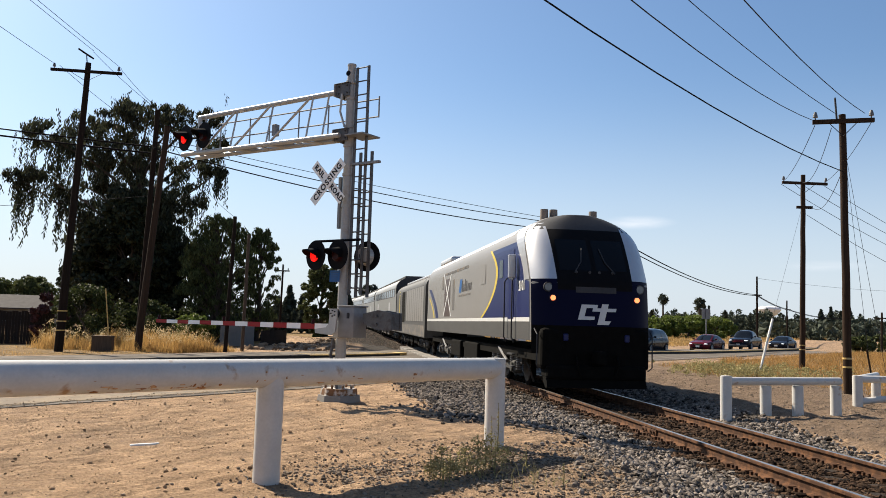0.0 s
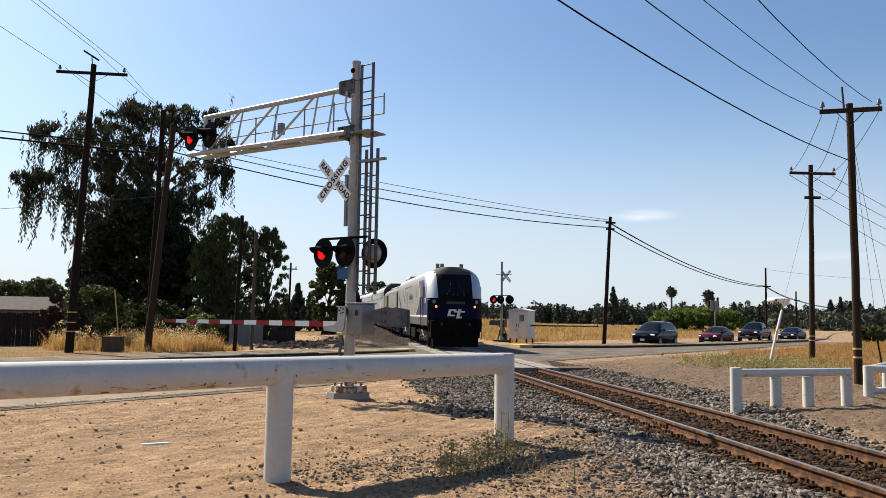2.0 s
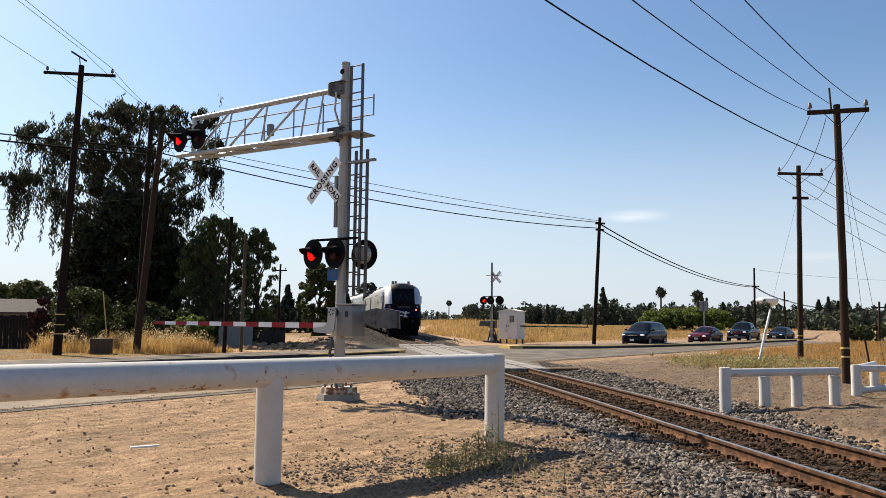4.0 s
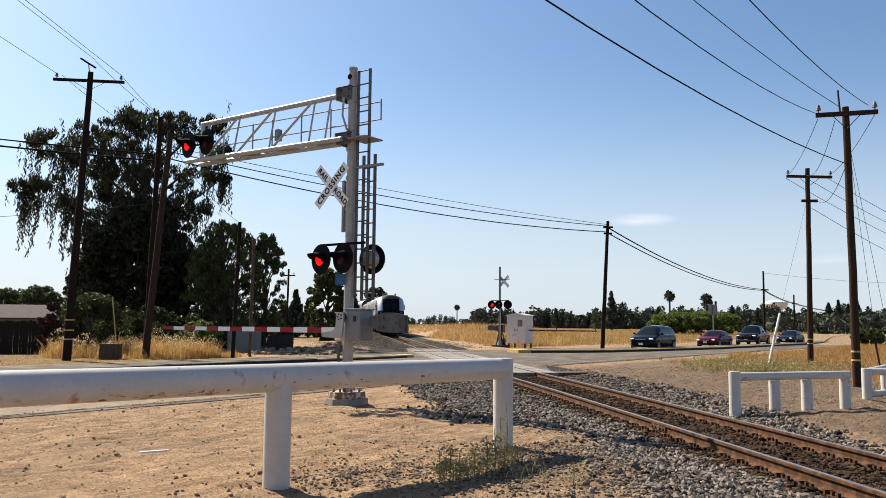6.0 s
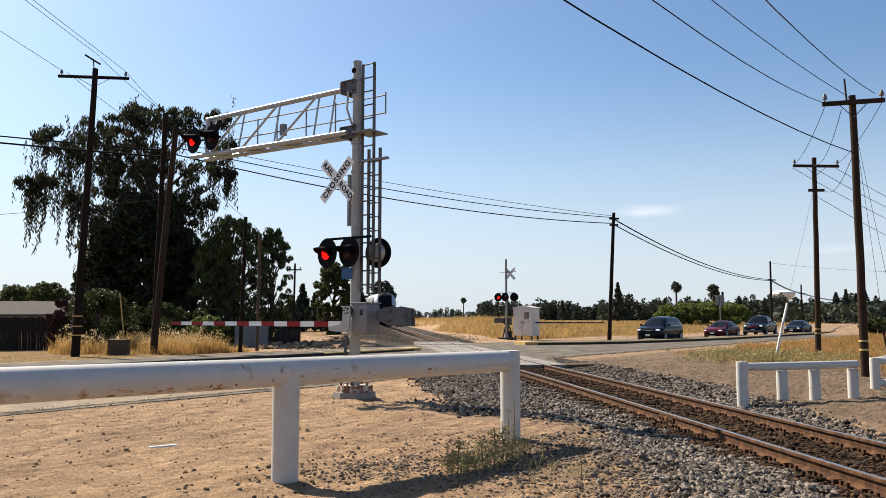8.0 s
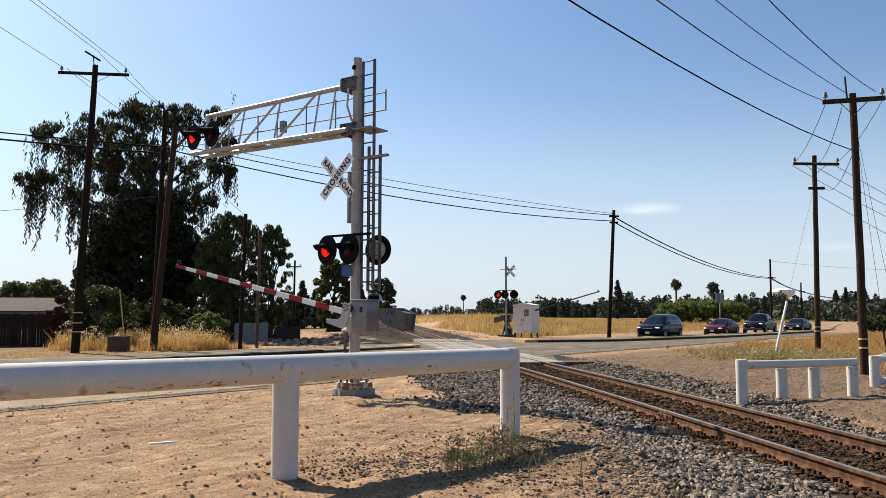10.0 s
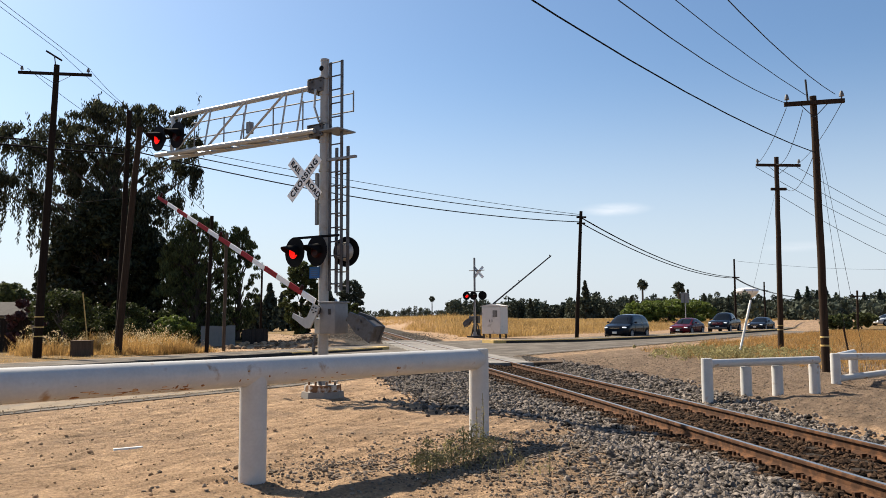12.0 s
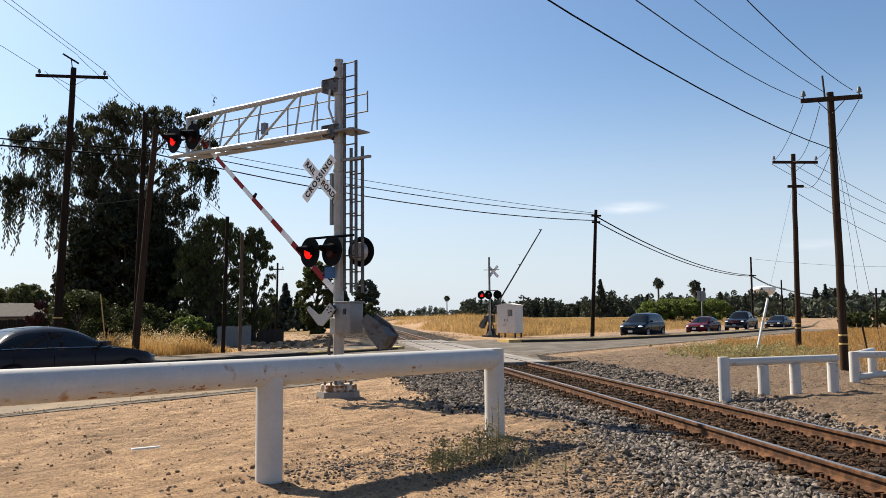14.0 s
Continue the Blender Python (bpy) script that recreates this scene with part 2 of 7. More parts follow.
M["roof_dark"] = mat("dark_roof", (0.045, 0.045, 0.048), 0.7, spec=0.2, var=0.2, scale=2)
M["glass_dark"] = mat("tinted_glass", (0.006, 0.007, 0.009), 0.10, spec=0.14, var=0.0)
M["marker_lit"] = mat("lit_amber_marker", (1.0, 0.20, 0.07), 0.3, var=0.0, glow=1.3)
M["lens_clear"] = mat("clear_lamp_lens", (0.12, 0.125, 0.135), 0.15, 0.4, var=0.2, scale=20)
# cars and buildings
M["tyre"] = mat("tyre_rubber", (0.018, 0.018, 0.018), 0.85, var=0.2)
M["rim"] = mat("alloy_rim", (0.36, 0.36, 0.37), 0.35, 0.7, var=0.1)
M["chrome"] = mat("chrome", (0.7, 0.7, 0.7), 0.12, 1.0, var=0.05)
M["headlamp"] = mat("headlamp_glass", (0.85, 0.87, 0.9), 0.08, 0.2, var=0.1, glow=0.25)
M["tail_red"] = mat("tail_lamp_red", (0.3, 0.01, 0.01), 0.2, var=0.1)
M["plate"] = mat("plate_white", (0.7, 0.7, 0.68), 0.5, var=0.1)
for key, c in (("car_navy", (0.006, 0.008, 0.013)), ("car_red", (0.075, 0.007, 0.012)), ("car_blue", (0.008, 0.012, 0.021)), ("car_black", (0.010, 0.012, 0.018)), ("car_slate", (0.016, 0.018, 0.024)), ("car_silver", (0.42, 0.43, 0.44))):
    M[key] = mat(key + "_paint", c, 0.14, 0.0, spec=0.13, var=0.06, scale=1.5)
M["car_glass"] = mat("car_window_glass", (0.005, 0.006, 0.007), 0.06, spec=0.45, var=0.0)
M["stucco"] = mat("stucco", (0.1945, 0.1683, 0.1384), 0.9, var=0.12, scale=2, bump=0.2)
M["shingle"] = mat("asphalt_shingle", (0.0612, 0.05304, 0.051), 0.9, var=0.3, scale=2, bump=0.4, bscale=14)
M["fence_wood"] = mat("old_fence_wood", (0.02117, 0.01463, 0.01116), 0.9, var=0.35, scale=2, bump=0.4, bscale=20, stretch=(5, 5, 0.5))
M["box_wood"] = mat("weathered_box_boards", (0.085, 0.058, 0.040), 0.9, var=0.35, scale=3, bump=0.4, bscale=20, stretch=(5, 5, 0.5))
M["block_grey"] = mat("grey_block_wall", (0.2046, 0.1984, 0.186), 0.9, var=0.12, scale=2, bump=0.2)


# ---- mesh helpers ----
def thing(name, m, label, category, group="", kind=""):
    ob = new(name)
    ob.empty_display_size = 0.2
    ob.matrix_world = m
    return tagged(ob, label, category, group, kind)


def mesh_ob(name, bm, material, smooth=False):
    me = bpy.data.meshes.new(name)
    bm.to_mesh(me)
    bm.free()
    for k in (material if isinstance(material, (list, tuple)) else [material]):
        me.materials.append(M[k])
    if smooth:
        me.shade_smooth()
        me.set_sharp_from_angle(angle=radians(38))
    return new(name, me)


def part(name, bm, material, parent, label="", at=None, smooth=False):
    ob = mesh_ob(name, bm, material, smooth)
    ob.parent = parent
    if at is not None:
        ob.matrix_basis = at
    return tagged(ob, label)


def box(bm, c, s, r=None, bevel=0.0):
    m = Matrix.Translation(c) @ (r or Matrix.Identity(4)) @ Matrix.Diagonal((*s, 1))
    g = bmesh.ops.create_cube(bm, size=1, matrix=m)
    if bevel:
        es = list({e for v in g["verts"] for e in v.link_edges})
        bmesh.ops.bevel(bm, geom=es, offset=bevel, segments=2, affect="EDGES", profile=0.5)
    return bm


def rod(bm, a, b, r0, r1=None, n=12, caps=True):
    a, b = Vector(a), Vector(b)
    d = b - a
    m = Matrix.Translation((a + b) / 2) @ d.to_track_quat("Z", "Y").to_matrix().to_4x4()
    bmesh.ops.create_cone(bm, cap_ends=caps, segments=n, radius1=r0, radius2=r0 if r1 is None else r1, depth=d.length, matrix=m)
    return bm


def tube(bm, pts, r, n=6):
    pts = [Vector(p) for p in pts]
    rings, q, last = [], None, None
    for i, p in enumerate(pts):
        d = (pts[min(i + 1, len(pts) - 1)] - pts[max(i - 1, 0)]).normalized()
        # carry the frame along, so that the tube does not twist
        q = d.to_track_quat("Z", "Y") if q is None else last.rotation_difference(d) @ q
        last = d
        rr = r[i] if isinstance(r, (list, tuple)) else r
        rings.append([bm.verts.new(p + q @ Vector((rr * math.cos(k * math.tau / n), rr * math.sin(k * math.tau / n), 0))) for k in range(n)])
    for a, b in zip(rings, rings[1:]):
        for k in range(n):
            bm.faces.new((a[k], a[(k + 1) % n], b[(k + 1) % n], b[k]))
    bm.faces.new(rings[0][::-1]), bm.faces.new(rings[-1])
    return bm


def prism(bm, outline, depth, m=None):
    """A flat outline in x, z pushed along y from -depth/2 to depth/2."""
    m = m or Matrix.Identity(4)
    a = [bm.verts.new(m @ Vector((x, -depth / 2, z))) for x, z in outline]
    b = [bm.verts.new(m @ Vector((x, depth / 2, z))) for x, z in outline]
    bm.faces.new(a), bm.faces.new(b[::-1])
    for i in range(len(a)):
        j = (i + 1) % len(a)
        bm.faces.new((a[j], a[i], b[i], b[j]))
    bmesh.ops.recalc_face_normals(bm, faces=bm.faces)
    return bm


def NB():
    return bmesh.new()


def from_arrays(name, verts, faces, material, smooth=False):
    """One mesh from numpy arrays of vertices and equal-sized faces."""
    me = bpy.data.meshes.new(name)
    k = faces.shape[1]
    me.vertices.add(len(verts)), me.loops.add(faces.size), me.polygons.add(len(faces))
    me.vertices.foreach_set("co", np.asarray(verts, np.float32).ravel())
    me.loops.foreach_set("vertex_index", np.asarray(faces, np.int32).ravel())
    me.polygons.foreach_set("loop_start", np.arange(0, faces.size, k, dtype=np.int32))
    me.polygons.foreach_set("use_smooth", np.full(len(faces), smooth))
    me.update(calc_edges=True)
    me.materials.append(M[material])
    return new(name, me)


def text(name, body, size, material, parent, m, align="CENTER", extrude=0.002):
    cu = bpy.data.curves.new(name, "FONT")
    cu.body, cu.size, cu.align_x, cu.align_y, cu.extrude, cu.offset = body, size, align, "CENTER", extrude, size * 0.035
    cu.materials.append(M[material])
    ob = new(name, cu)
    ob.parent, ob.matrix_basis = parent, m
    return ob


# ---- the lie of the land ----
ROAD_DIR, ROAD_N = np.array((0.569, 0.822)), np.array((-0.822, 0.569))


def track_x(y):
    """The track's centre line, as x over y."""
    y = np.asarray(y, float)
    k = np.clip((y - 12.0) / 12.0, 0, 1)
    x = 6.07 - 0.1225 * y - 0.0195 * np.where(y < 12, 0, np.where(y < 24, 6.0 * k * k, 6.0 + (y - 24)))
    return x - 0.0006 * np.clip(y - 105, 0, None) ** 2


def track_z(y):
    """Height of the rails' tops."""
    return 0.08 + 0.0095 * np.clip(np.asarray(y, float) - 48, 0, 110)


def smooth(a, b, v):
    k = np.clip((np.asarray(v, float) - a) / (b - a), 0, 1)
    return k * k * (3 - 2 * k)


def lattice(x, y, seed=0):
    """Smooth value noise, 0 to 1, one cell a unit."""
    i, j = np.floor(x), np.floor(y)
    u, v = x - i, y - j
    u, v = u * u * (3 - 2 * u), v * v * (3 - 2 * v)

    def at(a, b):
        k = np.sin(a * 127.1 + b * 311.7 + seed * 74.7) * 43758.5453
        return k - np.floor(k)

    return (at(i, j) * (1 - u) + at(i + 1, j) * u) * (1 - v) + (at(i, j + 1) * (1 - u) + at(i + 1, j + 1) * u) * v


def land(x, y):
    """Height of the ground."""
    x, y = np.asarray(x, float), np.asarray(y, float)
    off = x - track_x(y)
    z = 0.02 * np.sin(x * 1.7 + 0.6 * y) * np.sin(y * 1.3 - 0.4 * x) - 0.02
    # trampled, rutted dirt: lumps of three sizes and old wheel ruts along the road
    along, across = 0.569 * x + 0.822 * y, -0.822 * x + 0.569 * y
    lumps = 0.040 * lattice(x * 1.3, y * 1.3, 1) + 0.030 * lattice(x * 3.7, y * 3.7, 2) + 0.022 * lattice(x * 8.5, y * 8.5, 3)
    lumps = lumps + 0.060 * lattice(along * 0.45, across * 2.6, 4) + 0.030 * lattice(along * 1.2, across * 7.5, 5) - 0.09
    z = z + lumps * smooth(1.5, 2.6, np.abs(off)) * np.where(np.abs(x) < 25, 1, 0) * (1 - smooth(30, 40, y))
    rise = track_z(y) - 0.08
    z = z + rise * (1 - smooth(3.0, 9.0, np.abs(off)))
    z = z - 0.125 * (1 - smooth(1.6, 2.7, np.abs(off)))
    # gravel heap beside the line past the road, and the grassy bank on the other side
    z = z + 1.05 * np.exp(-((x + 6.0) / 2.0) ** 2 - ((y - 60) / 6.5) ** 2)
    z = z + 1.5 * smooth(70, 105, y) * smooth(4.0, 9.0, off) * (1 - smooth(14, 30, off))
    z = z + 0.9 * smooth(75, 140, y) * smooth(14, 30, off)
    z = z + 0.5 * np.exp(-((x + 12) / 3.0) ** 2 - ((y - 62) / 5.0) ** 2)
    road = (x * ROAD_N[0] + (y - 25.1) * ROAD_N[1])
    near_road = smooth(-1.2, 0.3, road) * (1 - smooth(16.5, 18.0, road)) * (1 - smooth(75, 90, y))
    return z * (1 - near_road) + 0.010 * near_road


# ---- ground ----
def ground_material():
    m = bpy.data.materials.new("ground")
    m.use_nodes = True
    n, l = m.node_tree.nodes, m.node_tree.links
    b = n["Principled BSDF"]
    b.inputs["Roughness"].default_value = 0.95
    b.inputs["Specular IOR Level"].default_value = 0.15
    tc, at = n.new("ShaderNodeTexCoord"), n.new("ShaderNodeAttribute")
    at.attribute_name = "mix"
    sep = n.new("ShaderNodeSeparateColor")
    l.new(at.outputs["Color"], sep.inputs[0])

    def noise_at(scale, detail=6, rough=0.6):
        t = n.new("ShaderNodeTexNoise")
        t.inputs["Scale"].default_value, t.inputs["Detail"].default_value, t.inputs["Roughness"].default_value = scale, detail, rough
        l.new(tc.outputs["Object"], t.inputs["Vector"])
        return t.outputs[0]

    def ramp(src, lo, hi, a, c):
        r = n.new("ShaderNodeMapRange")
        r.inputs["From Min"].default_value, r.inputs["From Max"].default_value = lo, hi
        l.new(src, r.inputs["Value"])
        x = n.new("ShaderNodeMixRGB")
        x.inputs[1].default_value, x.inputs[2].default_value = (*a, 1), (*c, 1)
        l.new(r.outputs[0], x.inputs[0])
        return x.outputs[0]

    def blend(f, a, c):
        x = n.new("ShaderNodeMixRGB")
        l.new(f, x.inputs[0]), l.new(a, x.inputs[1]), l.new(c, x.inputs[2])
        return x.outputs[0]

    def soft(src, grain):
        # the edge between two soils is broken by grain
        a = n.new("ShaderNodeMath")
        a.operation = "MULTIPLY_ADD"
        l.new(grain, a.inputs[0])
        a.inputs[1].default_value = 0.9
        l.new(src, a.inputs[2])
        r = n.new("ShaderNodeMapRange")
        r.inputs["From Min"].default_value, r.inputs["From Max"].default_value = 0.80, 1.10
        l.new(a.outputs[0], r.inputs["Value"])
        return r.outputs[0]

    big, mid, fine = noise_at(0.35), noise_at(2.6), noise_at(26, 8, 0.7)
    vor = n.new("ShaderNodeTexVoronoi")
    vor.inputs["Scale"].default_value = 26
    l.new(tc.outputs["Object"], vor.inputs["Vector"])
    dirt = ramp(mid, 0.35, 0.68, (0.5236, 0.3468, 0.2074), (0.3604, 0.2312, 0.136))
    dirt = blend(ramp(noise_at(0.55, 5, 0.65), 0.50, 0.68, (0, 0, 0), (0.75, 0.75, 0.75)), dirt, ramp(fine, 0.3, 0.7, (0.34, 0.2346, 0.153), (0.204, 0.1394, 0.0918)))
    # gravel bed under the stones: the shade in their gaps is painted in
    shaded_grav = n.new("ShaderNodeMixRGB")
    shaded_grav.blend_type = "MIX"
    shaded_grav.inputs[1].default_value, shaded_grav.inputs[2].default_value = (0.01496, 0.01224, 0.00952, 1), (0.0816, 0.06664, 0.0544, 1)
    l.new(vor.outputs["Color"], shaded_grav.inputs[0])
    straw = ramp(noise_at(0.9), 0.35, 0.65, (0.272, 0.17, 0.0646), (0.1904, 0.1258, 0.0612))
    hard = ramp(mid, 0.35, 0.65, (0.190, 0.132, 0.088), (0.270, 0.188, 0.126))
    c = blend(soft(sep.outputs[1], big), dirt, straw)
    c = blend(soft(sep.outputs[2], mid), c, hard)
    c = blend(soft(sep.outputs[0], fine), c, shaded_grav.outputs[0])
    sc = n.new("ShaderNodeVectorMath")
    sc.operation = "SCALE"
    v = n.new("ShaderNodeMapRange")
    v.inputs["From Min"].default_value, v.inputs["From Max"].default_value = 0.3, 0.7
    v.inputs["To Min"].default_value, v.inputs["To Max"].default_value = 0.50, 1.32
    l.new(fine, v.inputs["Value"])
    # wheel streaks along the road's direction
    turn, pull = n.new("ShaderNodeMapping"), n.new("ShaderNodeMapping")
    turn.inputs["Rotation"].default_value, pull.inputs["Scale"].default_value = (0, 0, radians(-55.3)), (0.45, 5.0, 1)
    l.new(tc.outputs["Object"], turn.inputs[0]), l.new(turn.outputs[0], pull.inputs[0])
    streak = n.new("ShaderNodeTexNoise")
    streak.inputs["Scale"].default_value, streak.inputs["Detail"].default_value, streak.inputs["Roughness"].default_value = 1.3, 8, 0.68
    l.new(pull.outputs[0], streak.inputs["Vector"])
    band, both = n.new("ShaderNodeMapRange"), n.new("ShaderNodeMath")
    both.operation = "MULTIPLY"
    band.inputs["From Min"].default_value, band.inputs["From Max"].default_value = 0.34, 0.60
    band.inputs["To Min"].default_value, band.inputs["To Max"].default_value = 0.66, 1.10
    l.new(streak.outputs[0], band.inputs["Value"])
    l.new(band.outputs[0], both.inputs[0]), l.new(v.outputs[0], both.inputs[1])
    l.new(c, sc.inputs[0]), l.new(both.outputs[0], sc.inputs["Scale"])
    l.new(sc.outputs[0], b.inputs["Base Color"])
    bp = n.new("ShaderNodeBump")
    bp.inputs["Strength"].default_value, bp.inputs["Distance"].default_value = 1.0, 0.05
    l.new(fine, bp.inputs["Height"])
    bp2 = n.new("ShaderNodeBump")
    bp2.inputs["Strength"].default_value, bp2.inputs["Distance"].default_value = 0.9, 0.16
    l.new(mid, bp2.inputs["Height"]), l.new(bp.outputs[0], bp2.inputs["Normal"])
    bp3 = n.new("ShaderNodeBump")
    bp3.inputs["Strength"].default_value, bp3.inputs["Distance"].default_value = 0.9, 0.08
    l.new(noise_at(9, 8, 0.72), bp3.inputs["Height"]), l.new(bp2.outputs[0], bp3.inputs["Normal"])
    l.new(bp3.outputs[0], b.inputs["Normal"])
    return m


M["ground"] = ground_material()


def steps(*runs):
    out = []
    for a, b, d in runs:
        out += list(np.arange(a, b, d))
    return np.array(out)


def build_ground():
    xs = steps((-3000, -300, 300), (-300, -60, 20), (-60, -14, 1.0), (-14, -9, 0.2), (-9, 5, 0.06), (5, 14, 0.15), (14, 60, 1.0), (60, 300, 20), (300, 3001, 300))
    ys = steps((-600, -60, 60), (-60, 2, 3), (2, 5.6, 0.2), (5.6, 15, 0.06), (15, 30, 0.15), (30, 130, 1.0), (130, 300, 10), (300, 4000, 300))
    X, Y = np.meshgrid(xs, ys)
    Z = land(X, Y)
    V = np.stack([X, Y, Z], -1).reshape(-1, 3)
    nx, ny = len(xs), len(ys)
    i = (np.arange(ny - 1)[:, None] * nx + np.arange(nx - 1)[None]).ravel()
    F = np.stack([i, i + 1, i + nx + 1, i + nx], 1)
    ob = from_arrays("ground", V, F, "ground", True)
    tagged(ob, "pale sandy dirt lot with gravel shoulders and dry-grass field beyond", "ground", kind="structure")
    off = X - track_x(Y)
    road = X * ROAD_N[0] + (Y - 25.1) * ROAD_N[1]
    beyond = smooth(16.0, 18.0, road)
    gravel = (1 - smooth(0.75, 1.15, np.where(off < 0, -off / np.interp(Y, (6, 8, 12, 13.4, 14.3, 15.2, 17, 20, 32), (2.7, 2.6, 2.3, 2.1, 2.9, 3.7, 4.0, 4.4, 4.4)), off / np.interp(Y, (10, 13, 16, 19, 24, 32), (1.6, 2.0, 2.5, 2.8, 3.3, 3.1))))) 
    gravel = np.maximum(gravel, np.exp(-((X + 6.0) / 3.0) ** 2 - ((Y - 60) / 8) ** 2) * 1.4)
    straw = np.maximum(beyond * (smooth(5, 9, np.abs(off))) * np.where(off < 0, np.maximum(1 - smooth(-14, -9, X), smooth(75, 95, Y)), smooth(20, 40, X + 10) * 0.3 + 0.7), smooth(9.0, 12.5, off) * smooth(26, 30, Y) * (road < -0.5))
    hard = smooth(1.5, 3.0, off) * (road < 0.3) * (0.9 - 0.75 * smooth(9, 14, off) * smooth(26, 33, Y)) + 0.46 * (1 - smooth(4.0, 6.2, -off)) * (off < 0) * (1 - smooth(13.2, 15.2, Y)) + 0.8 * (off < -2) * (1 - smooth(-14, -9, -X - 22)) * beyond * (Y < 100) * 0.6 + 0.5 * smooth(-0.5, 0.2, road) * (1 - beyond)
    mix = np.stack([np.clip(gravel, 0, 1), np.clip(straw, 0, 1), np.clip(hard, 0, 1), np.ones_like(X)], -1)
    a = ob.data.attributes.new("mix", "FLOAT_COLOR", "POINT")
    a.data.foreach_set("color", mix.astype(np.float32).ravel())
    return ob


ground = build_ground()

def stones(name, pos, size, material, label, seed=0, flat=0.7):
    """Many angular stones, one mesh."""
    rng = np.random.default_rng(seed)
    bm = NB()
    bmesh.ops.create_icosphere(bm, subdivisions=1, radius=1)
    bv = np.array([v.co for v in bm.verts])
    bf = np.array([[v.index for v in f.verts] for f in bm.faces])
    bm.free()
    n = len(pos)
    v = bv[None] * (1 + rng.uniform(-0.33, 0.33, (n, len(bv), 1)))
    v = v * rng.uniform(0.65, 1.25, (n, 1, 3)) * np.array((1, 1, flat))
    a = rng.uniform(0, math.tau, n)
    ca, sa = np.cos(a)[:, None], np.sin(a)[:, None]
    v = np.stack([v[..., 0] * ca - v[..., 1] * sa, v[..., 0] * sa + v[..., 1] * ca, v[..., 2]], -1) * size[:, None, None] + pos[:, None]
    f = bf[None] + (np.arange(n) * len(bv))[:, None, None]
    ob = from_arrays(name, v.reshape(-1, 3), f.reshape(-1, 3), material)
    return tagged(ob, label, "gravel", kind="stuff")


def scatter_ballast():
    rng = np.random.default_rng(3)
    n = 64000
    y = 6.0 + 26 * rng.uniform(0, 1, n) ** 1.5
    left = np.interp(y, (6, 8, 12, 13.4, 14.3, 15.2, 17, 20, 32), (2.6, 2.5, 2.2, 2.0, 2.8, 3.6, 3.9, 4.3, 4.3))
    right = np.interp(y, (10, 13, 16, 19, 24, 32), (1.6, 1.9, 2.4, 2.7, 3.2, 3.0))
    off = np.where(rng.uniform(0, 1, n) < 0.60, -left * rng.uniform(0, 1, n) ** 0.9, right * rng.uniform(0, 1, n))
    off = off + rng.normal(0, 0.16, n)
    spill = (rng.uniform(0, 1, n) < 0.16) & (off < -1.6) & (y < 17)
    off = np.where(spill, -left - rng.exponential(0.30, n), off)
    x = track_x(y) + off
    road = x * ROAD_N[0] + (y - 25.1) * ROAD_N[1]
    rail = np.minimum(np.abs(off - 0.755), np.abs(off + 0.755))
    keep = (road < 0.1) & (np.abs(off) < 5.2) & (rail > 0.115)
    x, y, off = x[keep], y[keep], off[keep]
    size = 0.017 + 0.034 * rng.uniform(0, 1, len(x)) ** 1.5
    z = np.where(np.abs(off) < 1.4, np.maximum(land(x, y), -0.135 + 0.03 * np.sin(x * 9 + y * 7)), land(x, y)) + size * 0.35
    inner = np.abs(off) < 1.15 + 0.15 * np.sin(7 * y)
    p = np.stack([x, y, z], 1)
    stones("track_ballast", p[~inner], size[~inner], "stone", "grey-brown crushed stone ballast beside the rails", 4, 0.85)
    stones("stained_ballast", p[inner], size[inner], "stained_stone", "rust-stained dark ballast between the rails", 14)
    n = 24000
    y = 6.0 + 22 * rng.uniform(0, 1, n) ** 1.4
    off = rng.uniform(-1.25, 1.25, n)
    k = np.minimum(np.abs(off - 0.755), np.abs(off + 0.755)) > 0.10
    y, off = y[k], off[k]
    x, size = track_x(y) + off, 0.010 + 0.017 * rng.uniform(0, 1, len(y)) ** 1.3
    z = track_z(y) - 0.211 + 0.022 * np.sin(x * 6 + 2 * np.sin(y * 1.7)) + size * 0.4
    stones("fouled_ballast", np.stack([x, y, z], 1), size, "stained_stone", "brown fouled ballast lying over the sleepers", 18)
    # sandy gravel at the foot of the bank
    n = 1100
    s, o = rng.uniform(-22, 3, n), 0.3 + rng.normal(0, 0.35, n)
    x, y = s * 0.569 - o * 0.822, 25.1 + s * 0.822 + o * 0.569
    size = rng.uniform(0.006, 0.02, n)
    stones("road_grit", np.stack([x, y, np.full(n, 0.021) + size * 0.3], 1), size, "clod", "loose grit along the edge of the road", 20)
    n = 13000
    y = 5.6 + 6.5 * rng.uniform(0, 1, n)
    x = track_x(y) - np.interp(y, (6, 8, 12, 13.4), (2.5, 2.4, 2.1, 2.0)) - rng.exponential(0.9, n)
    size = 0.004 + 0.024 * rng.uniform(0, 1, n) ** 3
    stones("sandy_gravel", np.stack([x, y, land(x, y) + size * 0.3], 1), size, "earth_stone", "sandy gravel at the foot of the ballast", 19)
    # heap and shoulders past the road, and rubble by the drive
    n = 15000
    y = 53 + 22 * rng.uniform(0, 1, n)
    x = np.where(rng.uniform(0, 1, n) < 0.55, -6.0 + rng.normal(0, 1.7, n), track_x(y) + rng.normal(0, 1.9, n))
    k = (np.minimum(np.abs(x - track_x(y) - 0.755), np.abs(x - track_x(y) + 0.755)) > 0.12) & (x * ROAD_N[0] + (y - 25.1) * ROAD_N[1] > 17.5)
    x, y = x[k], y[k]
    size = rng.uniform(0.018, 0.045, len(x))
